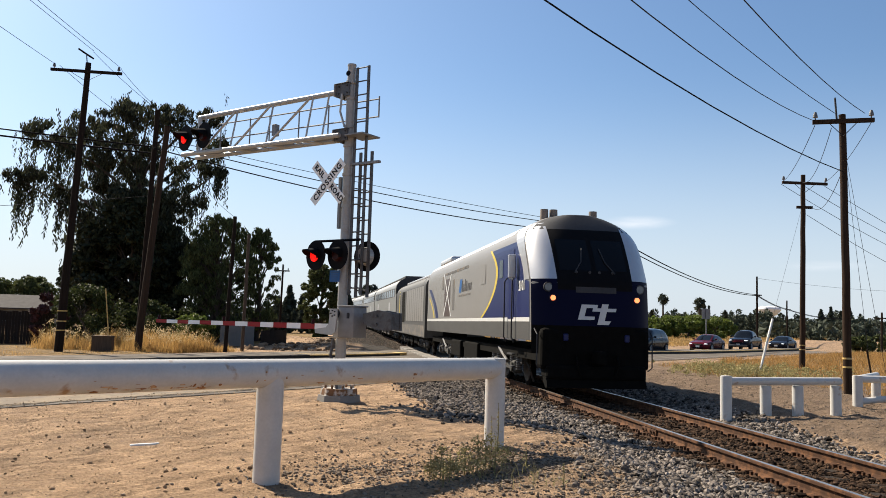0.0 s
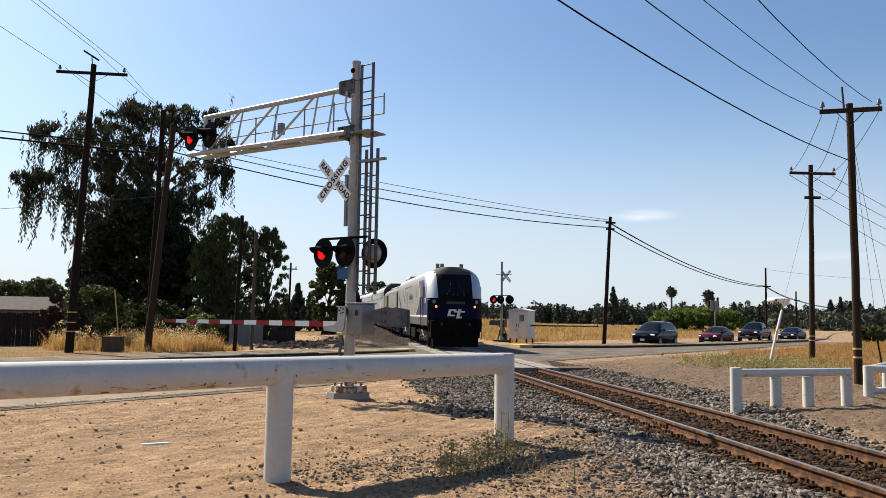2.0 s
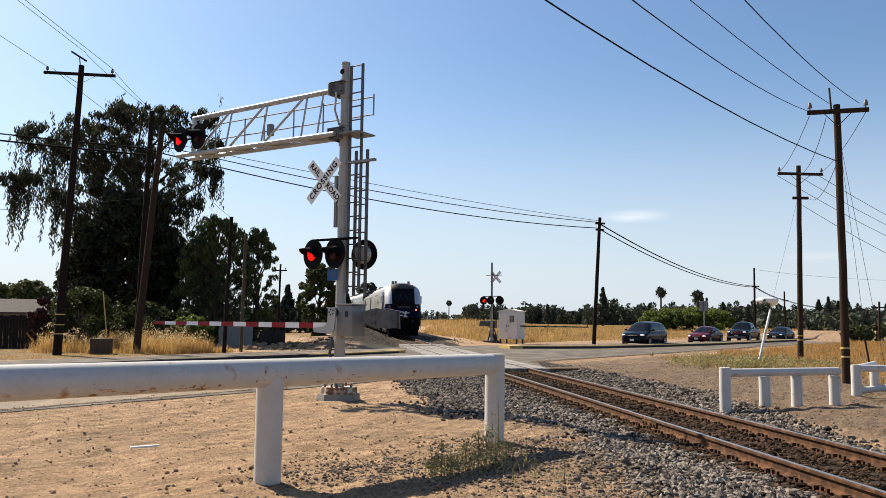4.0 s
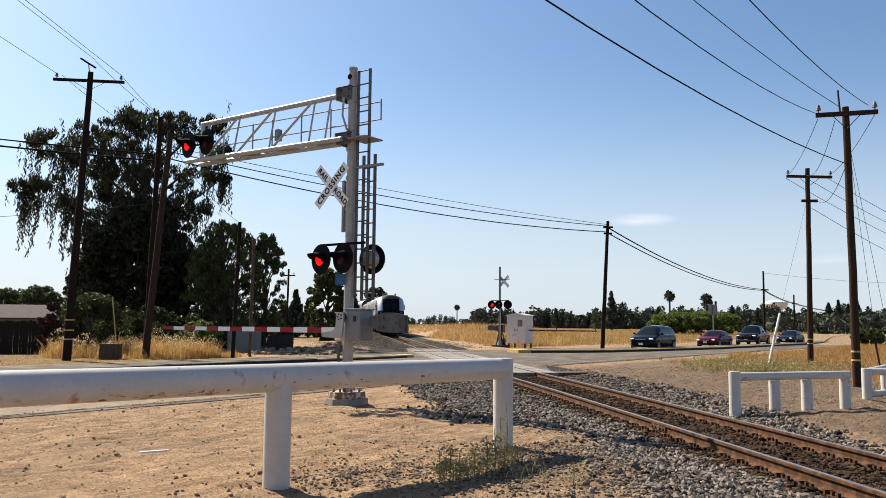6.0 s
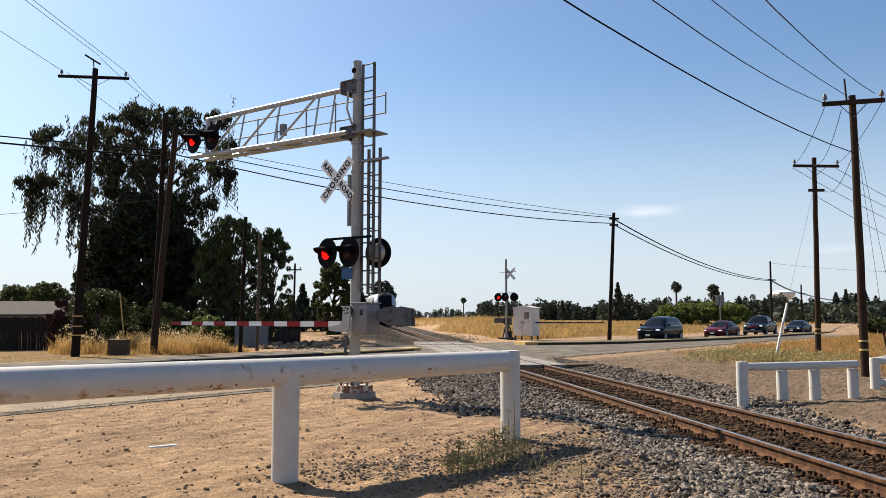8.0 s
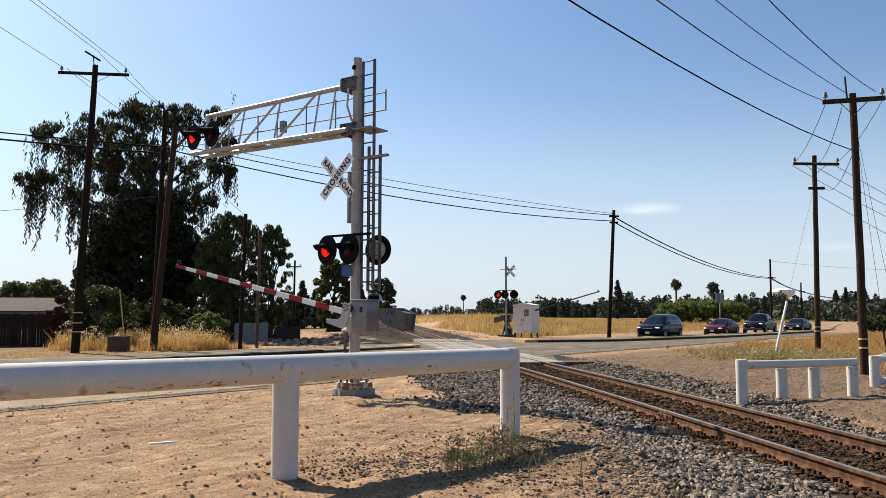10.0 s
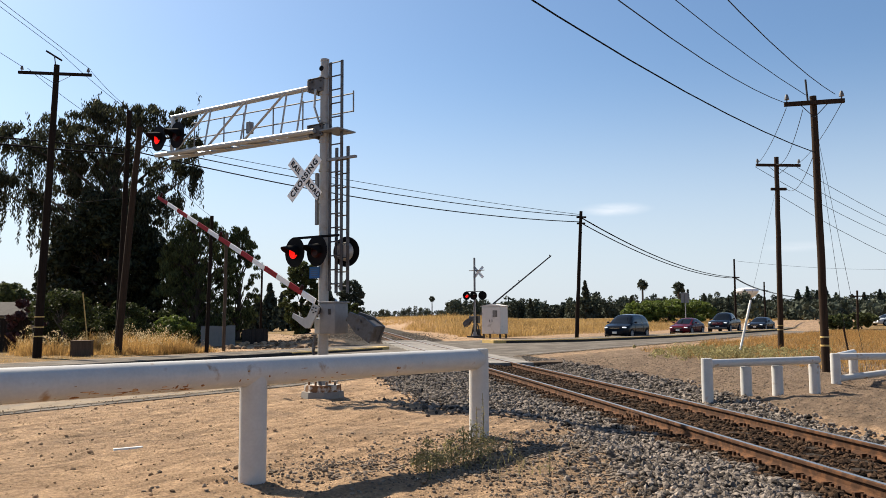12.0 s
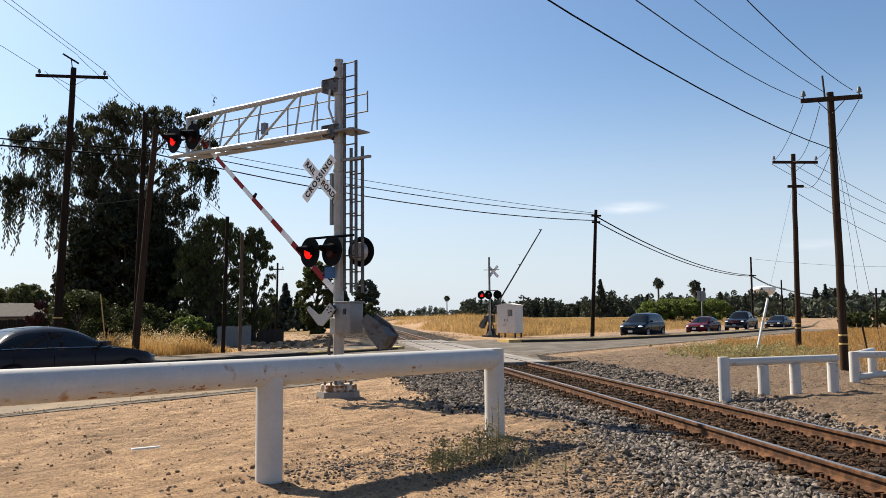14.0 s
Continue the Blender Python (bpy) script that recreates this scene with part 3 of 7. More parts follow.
    stones("gravel_heap", np.stack([x, y, land(x, y) + size * 0.3], 1), size, "earth_stone", "heap of coarse gravel beside the line", 15)
    n = 260
    x, y = rng.uniform(-11.5, -5.5, n), rng.uniform(44.5, 56, n)
    size = 0.04 + 0.22 * rng.uniform(0, 1, n) ** 4
    stones("rubble", np.stack([x, y, land(x, y) + size * 0.25], 1), size, "clod", "brown rubble and clods on the dirt drive", 16)
    n = 11000
    x, y = rng.uniform(-9, 3.5, n), 5 + 15 * rng.uniform(0, 1, n) ** 1.3
    size = 0.003 + 0.017 * rng.uniform(0, 1, n) ** 8
    road = x * ROAD_N[0] + (y - 25.1) * ROAD_N[1]
    k = road < -0.2
    x, y, size = x[k], y[k], size[k]
    stones("loose_pebbles", np.stack([x, y, land(x, y) + size * 0.3], 1), size, "clod", "scattered brown pebbles and clods on the dirt", 5)
    n = 600
    x, y = rng.uniform(-9, 3.0, n), 5.5 + 13 * rng.uniform(0, 1, n) ** 1.2
    size = 0.010 + 0.030 * rng.uniform(0, 1, n) ** 4
    k = x * ROAD_N[0] + (y - 25.1) * ROAD_N[1] < -0.2
    x, y, size = x[k], y[k], size[k]
    stones("dirt_clods", np.stack([x, y, land(x, y) + size * 0.35], 1), size, "clod", "larger dry clods and stones on the dirt", 7, 0.8)
    n = 2600
    c = np.array([(-0.9, 9.4), (-0.2, 9.2), (0.6, 9.5), (0.1, 10.3), (-0.6, 10.1), (0.9, 10.4), (-1.4, 8.9)])
    q = c[rng.integers(0, len(c), n)] + rng.normal(0, 0.42, (n, 2))
    size = 0.005 + 0.022 * rng.uniform(0, 1, n) ** 2.5
    stones("spilled_gravel", np.stack([q[:, 0], q[:, 1], land(q[:, 0], q[:, 1]) + size * 0.3], 1), size, "earth_stone", "spilled grey-brown gravel round the barrier posts", 17)
    n = 20000
    y = 10 + 25 * rng.uniform(0, 1, n)
    x = track_x(y) + rng.uniform(2.5, 12, n)
    size = 0.006 + 0.017 * rng.uniform(0, 1, n) ** 3
    road = x * ROAD_N[0] + (y - 25.1) * ROAD_N[1]
    k = road < -0.3
    x, y, size = x[k], y[k], size[k]
    stones("shoulder_gravel", np.stack([x, y, land(x, y) + size * 0.3], 1), size, "earth_stone", "fine brown gravel on the hard shoulder", 6)


scatter_ballast()


# ---- road ----
def road_point(s, o, z=0.0):
    p = np.array((0, 25.1)) + s * ROAD_DIR + o * ROAD_N
    return Vector((p[0], p[1], z))


def ribbon(bm, rows, depth=0.06):
    """A strip with thickness; rows of (one edge, other edge) as points."""
    top = [[bm.verts.new(p) for p in r] for r in rows]
    low = [[bm.verts.new(Vector(p) - Vector((0, 0, depth))) for p in r] for r in rows]
    for i in range(len(rows) - 1):
        bm.faces.new((top[i][0], top[i + 1][0], top[i + 1][1], top[i][1]))
        for k in (0, 1):
            bm.faces.new((top[i][k], low[i][k], low[i + 1][k], top[i + 1][k]))
    for i in (0, -1):
        bm.faces.new((top[i][0], top[i][1], low[i][1], low[i][0]))
    bmesh.ops.recalc_face_normals(bm, faces=bm.faces)
    return bm


def build_road():
    rows = [(road_point(s, a, 0.02), road_point(s, b, 0.02)) for s, a, b in ((-120, -0.2, 16.5), (-20, 0, 16.5), (-12, 0.1, 16.4), (-6, -0.1, 16.5), (0, 0, 16.5), (7, 0.2, 16.6), (10, 2.0, 16.6), (24, 1.5, 16.8), (31, 1.4, 14.5), (44, 1.0, 11.6), (74, -1.5, 8.5), (130, -9, 2))]
    road = mesh_ob("road", ribbon(NB(), rows, 0.12), "asphalt")
    tagged(road, "worn grey asphalt road crossing the railway", "road", kind="structure")
    # lane markings
    for name, a, b, w in (("edge_line", (12, 2.7), (70, 0.6), 0.12), ("stop_line", (-4.0, 1.0), (-3.4, 10.8), 0.45)):
        p, q = road_point(*a, 0.026), road_point(*b, 0.026)
        d = (q - p).cross(Vector((0, 0, 1))).normalized() * w / 2
        ob = mesh_ob(name, ribbon(NB(), [(p - d, p + d), (q - d, q + d)], 0.004), "white_line")
        tagged(ob, "faded white painted road line", "road marking", kind="structure")

    rng = np.random.default_rng(44)
    rim = lambda u: float(np.interp(u, (-60, 7, 10, 24, 31, 44, 74), (0, 0.2, 2.0, 1.5, 1.4, 1.0, -1.5)))
    for name, a, b, u0, u1, mat_name, label in (("road_edge", 0.30, 1.9, -60, 5, "dusty_asphalt", "dust-covered pale edge of the asphalt road"), ("road_rim", 0.17, 0.31, -60, 5, "crumbled_edge", "dark crumbled rim of the asphalt"), ("road_rim", -0.05, 0.40, 9, 60, "crumbled_edge", "dark crumbled rim of the asphalt")):
        rows = []
        for u in np.arange(u0, u1, 0.72):
            j = rng.uniform(-0.07, 0.07, 2)
            rows.append((road_point(u, rim(u) + a + j[0] * (1 if a < 0.2 else 0.5), 0.025), road_point(u, rim(u) + b + j[1] * (1 if b < 1 else 4), 0.025)))
        tagged(mesh_ob(name, ribbon(NB(), rows, 0.03), mat_name), label, "road edge", kind="structure")

    def median(name, pts, width, label):
        m = tagged(new(name), label, "kerb", kind="structure")
        rows, inner = [], []
        for i, p in enumerate(pts):
            d = (pts[min(i + 1, len(pts) - 1)] - pts[max(i - 1, 0)]).normalized()
            s = d.cross(Vector((0, 0, 1)))
            w = width * (0.72 if i == 0 else 0.92 if i == 1 else 1.0)
            rows.append((p + s * w / 2, p - s * w / 2))
            inner.append((p + s * (w / 2 - 0.15) + Vector((0, 0, 0.006)) + d * (0.2 if i == 0 else 0), p - s * (w / 2 - 0.15) + Vector((0, 0, 0.006)) + d * (0.2 if i == 0 else 0)))
        part("kerb_edge", ribbon(NB(), rows, pts[0].z), "kerb_dark", m)
        part("median_top", ribbon(NB(), inner[1:], 0.01), "asphalt", m)
        for k in (0, 1):
            edge = [(r[k] + (r[k] - r[1 - k]).normalized() * 0.006 + Vector((0, 0, 0.004)), r[k] + (r[1 - k] - r[k]).normalized() * 0.16 + Vector((0, 0, 0.004))) for r in rows[:(4 if "first" in label else 9)]]
            part("kerb_paint", ribbon(NB(), edge, 0.05), "yellow_paint", m, "yellow painted kerb edge")
        out = (pts[0] - pts[1]).normalized() * 0.02 + Vector((0, 0, 0.007))
        nose = [(rows[0][0] + out, rows[0][1] + out), (rows[1][0] + Vector((0, 0, 0.005)), rows[1][1] + Vector((0, 0, 0.005)))]
        part("nose_paint", ribbon(NB(), nose, 0.19), "yellow_paint", m, "yellow painted kerb nose")

    z = 0.15
    median("kerb_1", [road_point(s, o, z) for s, o in ((13.4, 11.9), (12.7, 11.9), (10, 11.8), (6, 11.8), (0, 11.8), (-20, 11.8), (-70, 11.8))], 1.1, "low median kerb at the first side with rounded yellow nose")
    z = 0.20
    pts = [Vector((x, y, z)) for x, y in ((4.0, 51.5), (4.8, 51.9), (7, 52.6), (9.9, 54.0), (14, 58.0), (19.9, 64.0), (28, 74.5), (38, 88), (50, 106))]
    median("kerb_2", pts, 1.9, "long yellow-edged median kerb beside the waiting cars")


build_road()


# ---- railway ----
def rail_mesh(side, y0, y1, step=1.0):
    prof = [(-0.07, 0.0), (0.07, 0.0), (0.07, 0.012), (0.018, 0.03), (0.009, 0.05), (0.009, 0.128), (0.037, 0.138), (0.037, 0.168), (0.028, 0.178), (-0.028, 0.178), (-0.037, 0.168), (-0.037, 0.138), (-0.009, 0.128), (-0.009, 0.05), (-0.018, 0.03), (-0.07, 0.012)]
    bm = NB()
    rings = []
    for y in np.arange(y0, y1 + step / 2, step):
        x, z = float(track_x(y)), float(track_z(y)) - 0.178
        sl = float(track_x(y + 0.5) - track_x(y - 0.5))
        s = Vector((1, -sl, 0)).normalized()
        rings.append([bm.verts.new(Vector((x, y, z)) + s * (side * 0.755 + a) + Vector((0, 0, h))) for a, h in prof])
    n = len(prof)
    for a, b in zip(rings, rings[1:]):
        for k in range(n):
            f = bm.faces.new((a[k], a[(k + 1) % n], b[(k + 1) % n], b[k]))
            f.material_index = 1 if k in (8,) else 0
    bm.faces.new(rings[0]), bm.faces.new(rings[-1][::-1])
    bmesh.ops.recalc_face_normals(bm, faces=bm.faces)
    return bm


def track_pose(y, z=0.0):
    sl = float(track_x(y + 0.5) - track_x(y - 0.5))
    return pose(float(track_x(y)), y, float(track_z(y)) + z, 0, 0, math.degrees(math.atan(-sl)))


def build_track():
    tr = tagged(new("railway_track"), "single railway track with rusty rails on dark wooden sleepers", "railway track", kind="structure")
    for side in (-1, 1):
        part("rail", rail_mesh(side, -30, 170), ("rust", "rail_top"), tr, "rust-brown steel rail with polished top")
    bm = box(NB(), (0, 0, -0.075), (2.6, 0.23, 0.15), bevel=0.012)
    tie = part("sleeper", bm, "tie", tr)
    bm = NB()
    box(bm, (0, 0, 0.006), (0.30, 0.19, 0.016))
    for a in (-0.105, 0.105):
        box(bm, (a, 0.05, 0.035), (0.035, 0.035, 0.05)), box(bm, (a, -0.06, 0.035), (0.035, 0.035, 0.05))
    box(bm, (-0.10, 0.14, 0.03), (0.10, 0.04, 0.06)), box(bm, (0.10, 0.14, 0.03), (0.10, 0.04, 0.06))
    plate = part("tie_plate", bm, "rust", tr)
    first = True
    y = 3.0
    while y < 28.4:
        ob = tie if first else new("sleeper", tie.data)
        ob.parent, ob.matrix_basis = tr, track_pose(y, -0.188) @ pose(random.uniform(-0.04, 0.04), 0, 0, 0, 0, random.uniform(-1, 1))
        for side in (-1, 1):
            q = plate if first and side == -1 else new("tie_plate", plate.data)
            q.parent, q.matrix_basis = tr, track_pose(y, -0.186) @ pose(side * 0.755, 0, 0)
        first = False
        y += 0.50
    bm = NB()
    for k in range(220):
        yy = 54.5 + k * 0.5
        box(bm, (0, 0, 0), (2.6, 0.23, 0.15), track_pose(yy, -0.265))
    far = part("far_sleepers", bm, "tie", tr)
    far["kind"] = "stuff"
    # bolted joint on the nearer rail
    bm = NB()
    for a in (-1, 1):
        box(bm, (a * 0.024, 0, -0.095), (0.03, 0.62, 0.085), bevel=0.006)
        for b in (-0.24, -0.1, 0.1, 0.24):
            rod(bm, (a * 0.03, b, -0.095), (a * 0.065, b, -0.095), 0.022, n=6)
    part("joint_bar", bm, "rust", tr, "bolted rail joint bar", track_pose(14.15) @ pose(-0.755, 0, 0))
    # concrete panels where the road crosses
    cr = tagged(new("level_crossing"), "pale concrete level crossing panels between the rails", "crossing", kind="structure")
    gauge = box(NB(), (0, 0, -0.09), (1.30, 2.36, 0.18), bevel=0.015)
    field = box(NB(), (0, 0, -0.09), (0.62, 2.36, 0.18), bevel=0.015)
    base = {"g": part("panel", gauge, "panel", cr), "f": part("panel", field, "panel", cr)}
    used = set()
    for k in range(11):
        y = 29.7 + 2.38 * k
        for kind, a in (("g", 0), ("f", -1.16), ("f", 1.16)):
            ob = base[kind] if kind not in used else new("panel", base[kind].data)
            used.add(kind)
            ob.parent, ob.matrix_basis = cr, track_pose(y, -0.006 + random.uniform(-0.003, 0.003)) @ pose(a, 0, 0)
    bm = NB()
    bm2 = ribbon(NB(), [(Vector((float(track_x(27.6)) - 1.9, 28.0, 0.04)), Vector((float(track_x(28.3)) + 2.6, 29.6, 0.04))), (Vector((float(track_x(28.6)) - 2.2, 28.9, 0.045)), Vector((float(track_x(29.6)) + 2.9, 30.6, 0.045)))], 0.1)
    part("approach_apron", bm2, "apron", cr, "dirt-covered asphalt edge of the crossing")


build_track()


# ---- white pipe barriers ----
def pipe_barrier(name, pts, posts, r_pipe, r_post, z, label, rise=0.0):
    t = thing(name, pose(*pts[0], 0), label, "barrier", "white pipe barriers")
    o = Vector((*pts[0], 0))
    a, b = Vector((*pts[0], z + rise)) - o, Vector((*pts[1], z)) - o
    bm = NB()
    rod(bm, a, b, r_pipe, n=40)
    es = [e for e in bm.edges if len(e.link_faces) == 2 and any(len(f.verts) > 6 for f in e.link_faces)]
    bmesh.ops.bevel(bm, geom=es, offset=r_pipe * 0.12, segments=2, affect="EDGES")
    part("rail_pipe", bm, "pipe_white", t, "white painted steel pipe with rust streaks", smooth=True)
    for x, y, top in posts:
        g = float(land(x, y))
        bm = NB()
        rod(bm, Vector((x, y, g - 0.3)) - o, Vector((x, y, top)) - o, r_post, n=32)
        es = [e for e in bm.edges if len(e.link_faces) == 2 and any(len(f.verts) > 6 for f in e.link_faces)]
        bmesh.ops.bevel(bm, geom=es, offset=0.012, segments=2, affect="EDGES")
        part("post", bm, "pipe_white", t, smooth=True)
    return t


d = Vector((0.77 + 1.78, 11.67 - 8.63)).normalized()
near = pipe_barrier("pipe_barrier", [(-1.78 - d.x * 9.0, 8.63 - d.y * 9.0), (0.77 - d.x * 0.02, 11.67 - d.y * 0.02)],
                    [(-1.78, 8.63, 1.10), (0.77, 11.67, 1.222), (-1.78 - d.x * 4, 8.63 - d.y * 4, 1.10), (-1.78 - d.x * 8, 8.63 - d.y * 8, 1.10)], 0.147, 0.140, 1.080, "thick white painted pipe barrier with rust stains in the dirt lot", rise=0.125)


def rust_on_pipe(t, origin, axis, r, z):
    """Irregular rust blotches along the lower front of a pipe."""
    rng = np.random.default_rng(31)
    bm = NB()
    side = Vector((axis.y, -axis.x, 0))
    for k in range(85):
        s = rng.normal(-1.35, 0.38) if k < 45 else rng.uniform(-5.5, 2.6)
        a0 = radians(rng.normal(-52, 9) if k < 60 else rng.uniform(-70, 10))
        ln, wd = 0.010 + 0.06 * rng.uniform(0, 1) ** 2.5, 0.003 + 0.016 * rng.uniform(0, 1) ** 2
        c = []
        for j in range(11):
            u = j * math.tau / 11
            f = rng.uniform(0.55, 1.2)
            a = a0 + wd * f * math.sin(u) / r
            q = origin + Vector((axis.x, axis.y, 0)) * (s + ln * f * math.cos(u)) + side * ((r + 0.0015) * math.cos(a))
            c.append(bm.verts.new((q.x, q.y, z - 0.0097 * (s + ln * f * math.cos(u)) + (r + 0.0015) * math.sin(a))))
        bm.faces.new(c)
    bmesh.ops.recalc_face_normals(bm, faces=bm.faces)
    ob = part("rust_stains", bm, "rust_stain", t, "brown rust blotches")
    ob["kind"] = "stuff"


rust_on_pipe(near, Vector((-1.78, 8.63, 0)) - near.matrix_world.translation, d, 0.147, 1.1185)
pipe_barrier("pipe_barrier", [(5.72, 16.75), (8.66, 17.9)], [(5.80, 16.78, 0.80), (6.75, 17.15, 0.6), (7.55, 17.46, 0.6), (8.54, 17.85, 0.60)], 0.085, 0.115, 0.69, "low white painted pipe barrier beside the track")
corner = pipe_barrier("pipe_barrier", [(9.92, 19.8), (14.0, 19.9)], [(10.0, 19.8, 0.74), (13.9, 19.9, 0.6), (11.55, 21.9, 0.62)], 0.085, 0.115, 0.66, "white painted pipe barrier with a turned corner by the utility pole")
part("side_pipe", rod(NB(), (0.08, 0.0, 0.66), (1.70, 2.20, 0.66), 0.08, n=28), "pipe_white", corner, smooth=True)
part("brace_pipe", rod(NB(), (0.10, 0.0, 0.12), (3.9, 0.08, 0.56), 0.08, n=28), "pipe_white", corner, smooth=True)


# ---- crossing signals ----
ARM_YAW = math.degrees(math.atan2(ROAD_N[1], ROAD_N[0]))        # local +x runs out over the road
FLASHERS = []


def lamp_unit(parent, m, phase, back=False):
    """A flashing lamp: round black background, hood, housing and a lens that turns its lit or its dark side out. Faces local -y."""
    bm = NB()
    rod(bm, (0, 0.0, 0), (0, 0.012, 0), 0.33, n=40)
    rod(bm, (0, 0.012, 0), (0, 0.16, 0), 0.13, 0.10, n=20)
    # hood over the lens
    n = 20
    rings = []
    for k in range(n + 1):
        a = math.radians(-20 + 220 * k / n)
        dep = 0.10 + 0.24 * max(0, math.sin(a)) ** 0.7
        rings.append([bm.verts.new((r * math.cos(a), y, r * math.sin(a) - (0.05 * -y / 0.3 if y else 0))) for r, y in ((0.165, 0), (0.16, -dep), (0.15, -dep), (0.155, 0))])
    for a, b in zip(rings, rings[1:]):
        for i in range(3):
            bm.faces.new((a[i], a[i + 1], b[i + 1], b[i]))
    ob = part("lamp_housing", bm, "black_paint", parent, "round black flasher background with hood", m, smooth=True)
    bm = NB()
    for s, mi in ((-1, 0), (1, 1)):
        g = bmesh.ops.create_cone(bm, cap_ends=True, segments=28, radius1=0.148, radius2=0.11, depth=0.022, matrix=Matrix.Translation((0, s * 0.011, 0)) @ Matrix.Rotation(radians(90 * s * -1), 4, "X"))
        for v in g["verts"]:
            for f in v.link_faces:
                f.material_index = mi
    lens = part("lens", bm, ("red_lit", "red_dark"), parent, "red signal lens", m @ pose(0, -0.035, 0))
    FLASHERS.append((lens, m @ pose(0, -0.035, 0), phase))
    return ob


def crossbuck(parent, m):
    """Faces local -y."""
    for k, ang in enumerate((-45, 45)):
        q = m @ pose(0, -0.012 * k, 0) @ Matrix.Rotation(radians(-ang), 4, "Y")
        blade = part("crossbuck_blade", box(NB(), (0, 0, 0), (1.22, 0.010, 0.23), bevel=0.004), "sign_white", parent, "white crossbuck blade with black letters", q)
        words = (("RAIL", -0.37), ("ROAD", 0.37)) if k == 0 else (("CROSSING", 0),)
        for w, x in words:
            text("lettering", w, 0.185 if k else 0.165, "sign_black", blade, pose(x, -0.0075, 0, 90, 0, 0)).data.space_character = 1.25 if k else 1.12


def ladder(parent, x0, x1, y, z0, z1, r=0.022, step=0.305, material="galv"):
    for x in (x0, x1):
        part("ladder_rail", box(NB(), (x, y, (z0 + z1) / 2), (r * 2.4, r * 1.2, z1 - z0)), material, parent)
    z = z0 + 0.15
    rung = None
    while z < z1:
        if rung is None:
            rung = part("rung", rod(NB(), (x0, y, 0), (x1, y, 0), 0.016, n=8), material, parent, at=pose(0, 0, z))
        else:
            o = new("rung", rung.data)
            o.parent, o.matrix_basis = parent, pose(0, 0, z)
        z += step


def cantilever_signal():
    t = thing("cantilever_signal", pose(-2.19, 17.8, 0, 0, 0, ARM_YAW), "silver cantilever mast with truss arm, crossbuck, flashing lights and ladder", "crossing signal")
    # local: x over the road, y across; the traffic comes from local +y, the camera is on that side too
    bm = NB()
    rod(bm, (0, 0, -0.1), (0, 0, 0.10), 0.47, 0.45, n=8)
    part("footing", bm, "concrete", t, "octagonal concrete footing")
    bm = NB()
    rod(bm, (0, 0, 0.10), (0, 0, 0.24), 0.40, 0.39, n=8)
    for k in range(8):
        a = k * math.tau / 8 + 0.2
        rod(bm, (0.3 * math.cos(a), 0.3 * math.sin(a), 0.24), (0.3 * math.cos(a), 0.3 * math.sin(a), 0.32), 0.025, n=6)
    part("base_flange", bm, "flange", t, "rust-stained white bolted base flange")
    bm = NB()
    rod(bm, (0, 0, 0.24), (0, 0, 7.36), 0.118, 0.092, n=28)
    rod(bm, (0, 0, 7.36), (0, 0, 7.40), 0.100, n=28)
    for z in (5.55, 5.98, 6.62, 6.98, 4.9, 4.2, 3.4):
        rod(bm, (0, 0, z - 0.03), (0, 0, z + 0.03), 0.122, n=28)
    part("mast", bm, "mast_steel", t, "dull silver tubular mast", smooth=True)
    part("hand_hole", rod(NB(), (0.02, 0.07, 7.18), (0.02, 0.098, 7.18), 0.06, n=20), "black_paint", t)
    # truss arm: two bottom tubes with an open lattice between them, one top tube
    low = lambda x: 5.76 + 0.0130 * x
    top = lambda x: 6.82 - 0.0020 * x
    for y in (0.22, -0.22):
        part("bottom_chord", rod(NB(), (0.1, y, low(0.1)), (5.50, y, low(5.50)), 0.055, n=16), "alu", t, smooth=True)
    part("top_chord", rod(NB(), (0.1, 0, top(0.1)), (5.18, 0, top(5.18)), 0.062, n=16), "alu", t, "top tube of the truss arm", smooth=True)
    for k in range(9):
        x = 0.42 + 0.58 * k
        part("floor_brace", rod(NB(), (x, -0.2, low(x)), (x + (0.52 if k % 2 else 0.0), 0.2, low(x)), 0.024, n=8), "alu", t)
    for k in range(4):
        x = 0.45 + 1.28 * k
        part("grating", box(NB(), (x + 0.35, -0.06, low(x) + 0.02), (0.62, 0.16, 0.012)), "galv", t, "short length of walkway grating")
    for x in (0.62, 1.12, 2.42, 3.68, 4.85):
        part("truss_post", rod(NB(), (x, 0.22, low(x) + 0.02), (x, 0.03, top(x)), 0.022, n=8), "alu", t)
    for x0, x1 in ((2.34, 1.2), (3.58, 2.50), (4.78, 3.76)):
        part("diagonal", rod(NB(), (x0, 0.2, low(x0) + 0.03), (x1, 0.03, top(x1) - 0.01), 0.028, n=8), "alu", t)
    # hand rail on the far side
    for z in (6.66, 6.26):
        part("hand_rail", rod(NB(), (-0.56, -0.32, z - 0.04), (4.8, -0.32, z + 0.01), 0.017, n=8), "galv", t)
    for x in (0.95, 1.9, 2.9, 3.6, 4.7, -0.56):
        part("rail_post", rod(NB(), (x, -0.32, 5.8 if x > 0 else 6.20), (x, -0.32, 6.68), 0.017, n=8), "galv", t)
    part("platform", box(NB(), (-0.34, -0.05, 5.74), (0.52, 0.6, 0.03)), "galv", t)
    # bolted plate clamps that grip the mast, with the conduit looped beside them
    for z, h in ((5.78, 0.26), (6.80, 0.30)):
        for y in (0.145, -0.145):
            part("clamp_plate", box(NB(), (0.12, y, z), (0.40, 0.022, h), bevel=0.006), "steel_grey", t, "dull bolted steel clamp plate")
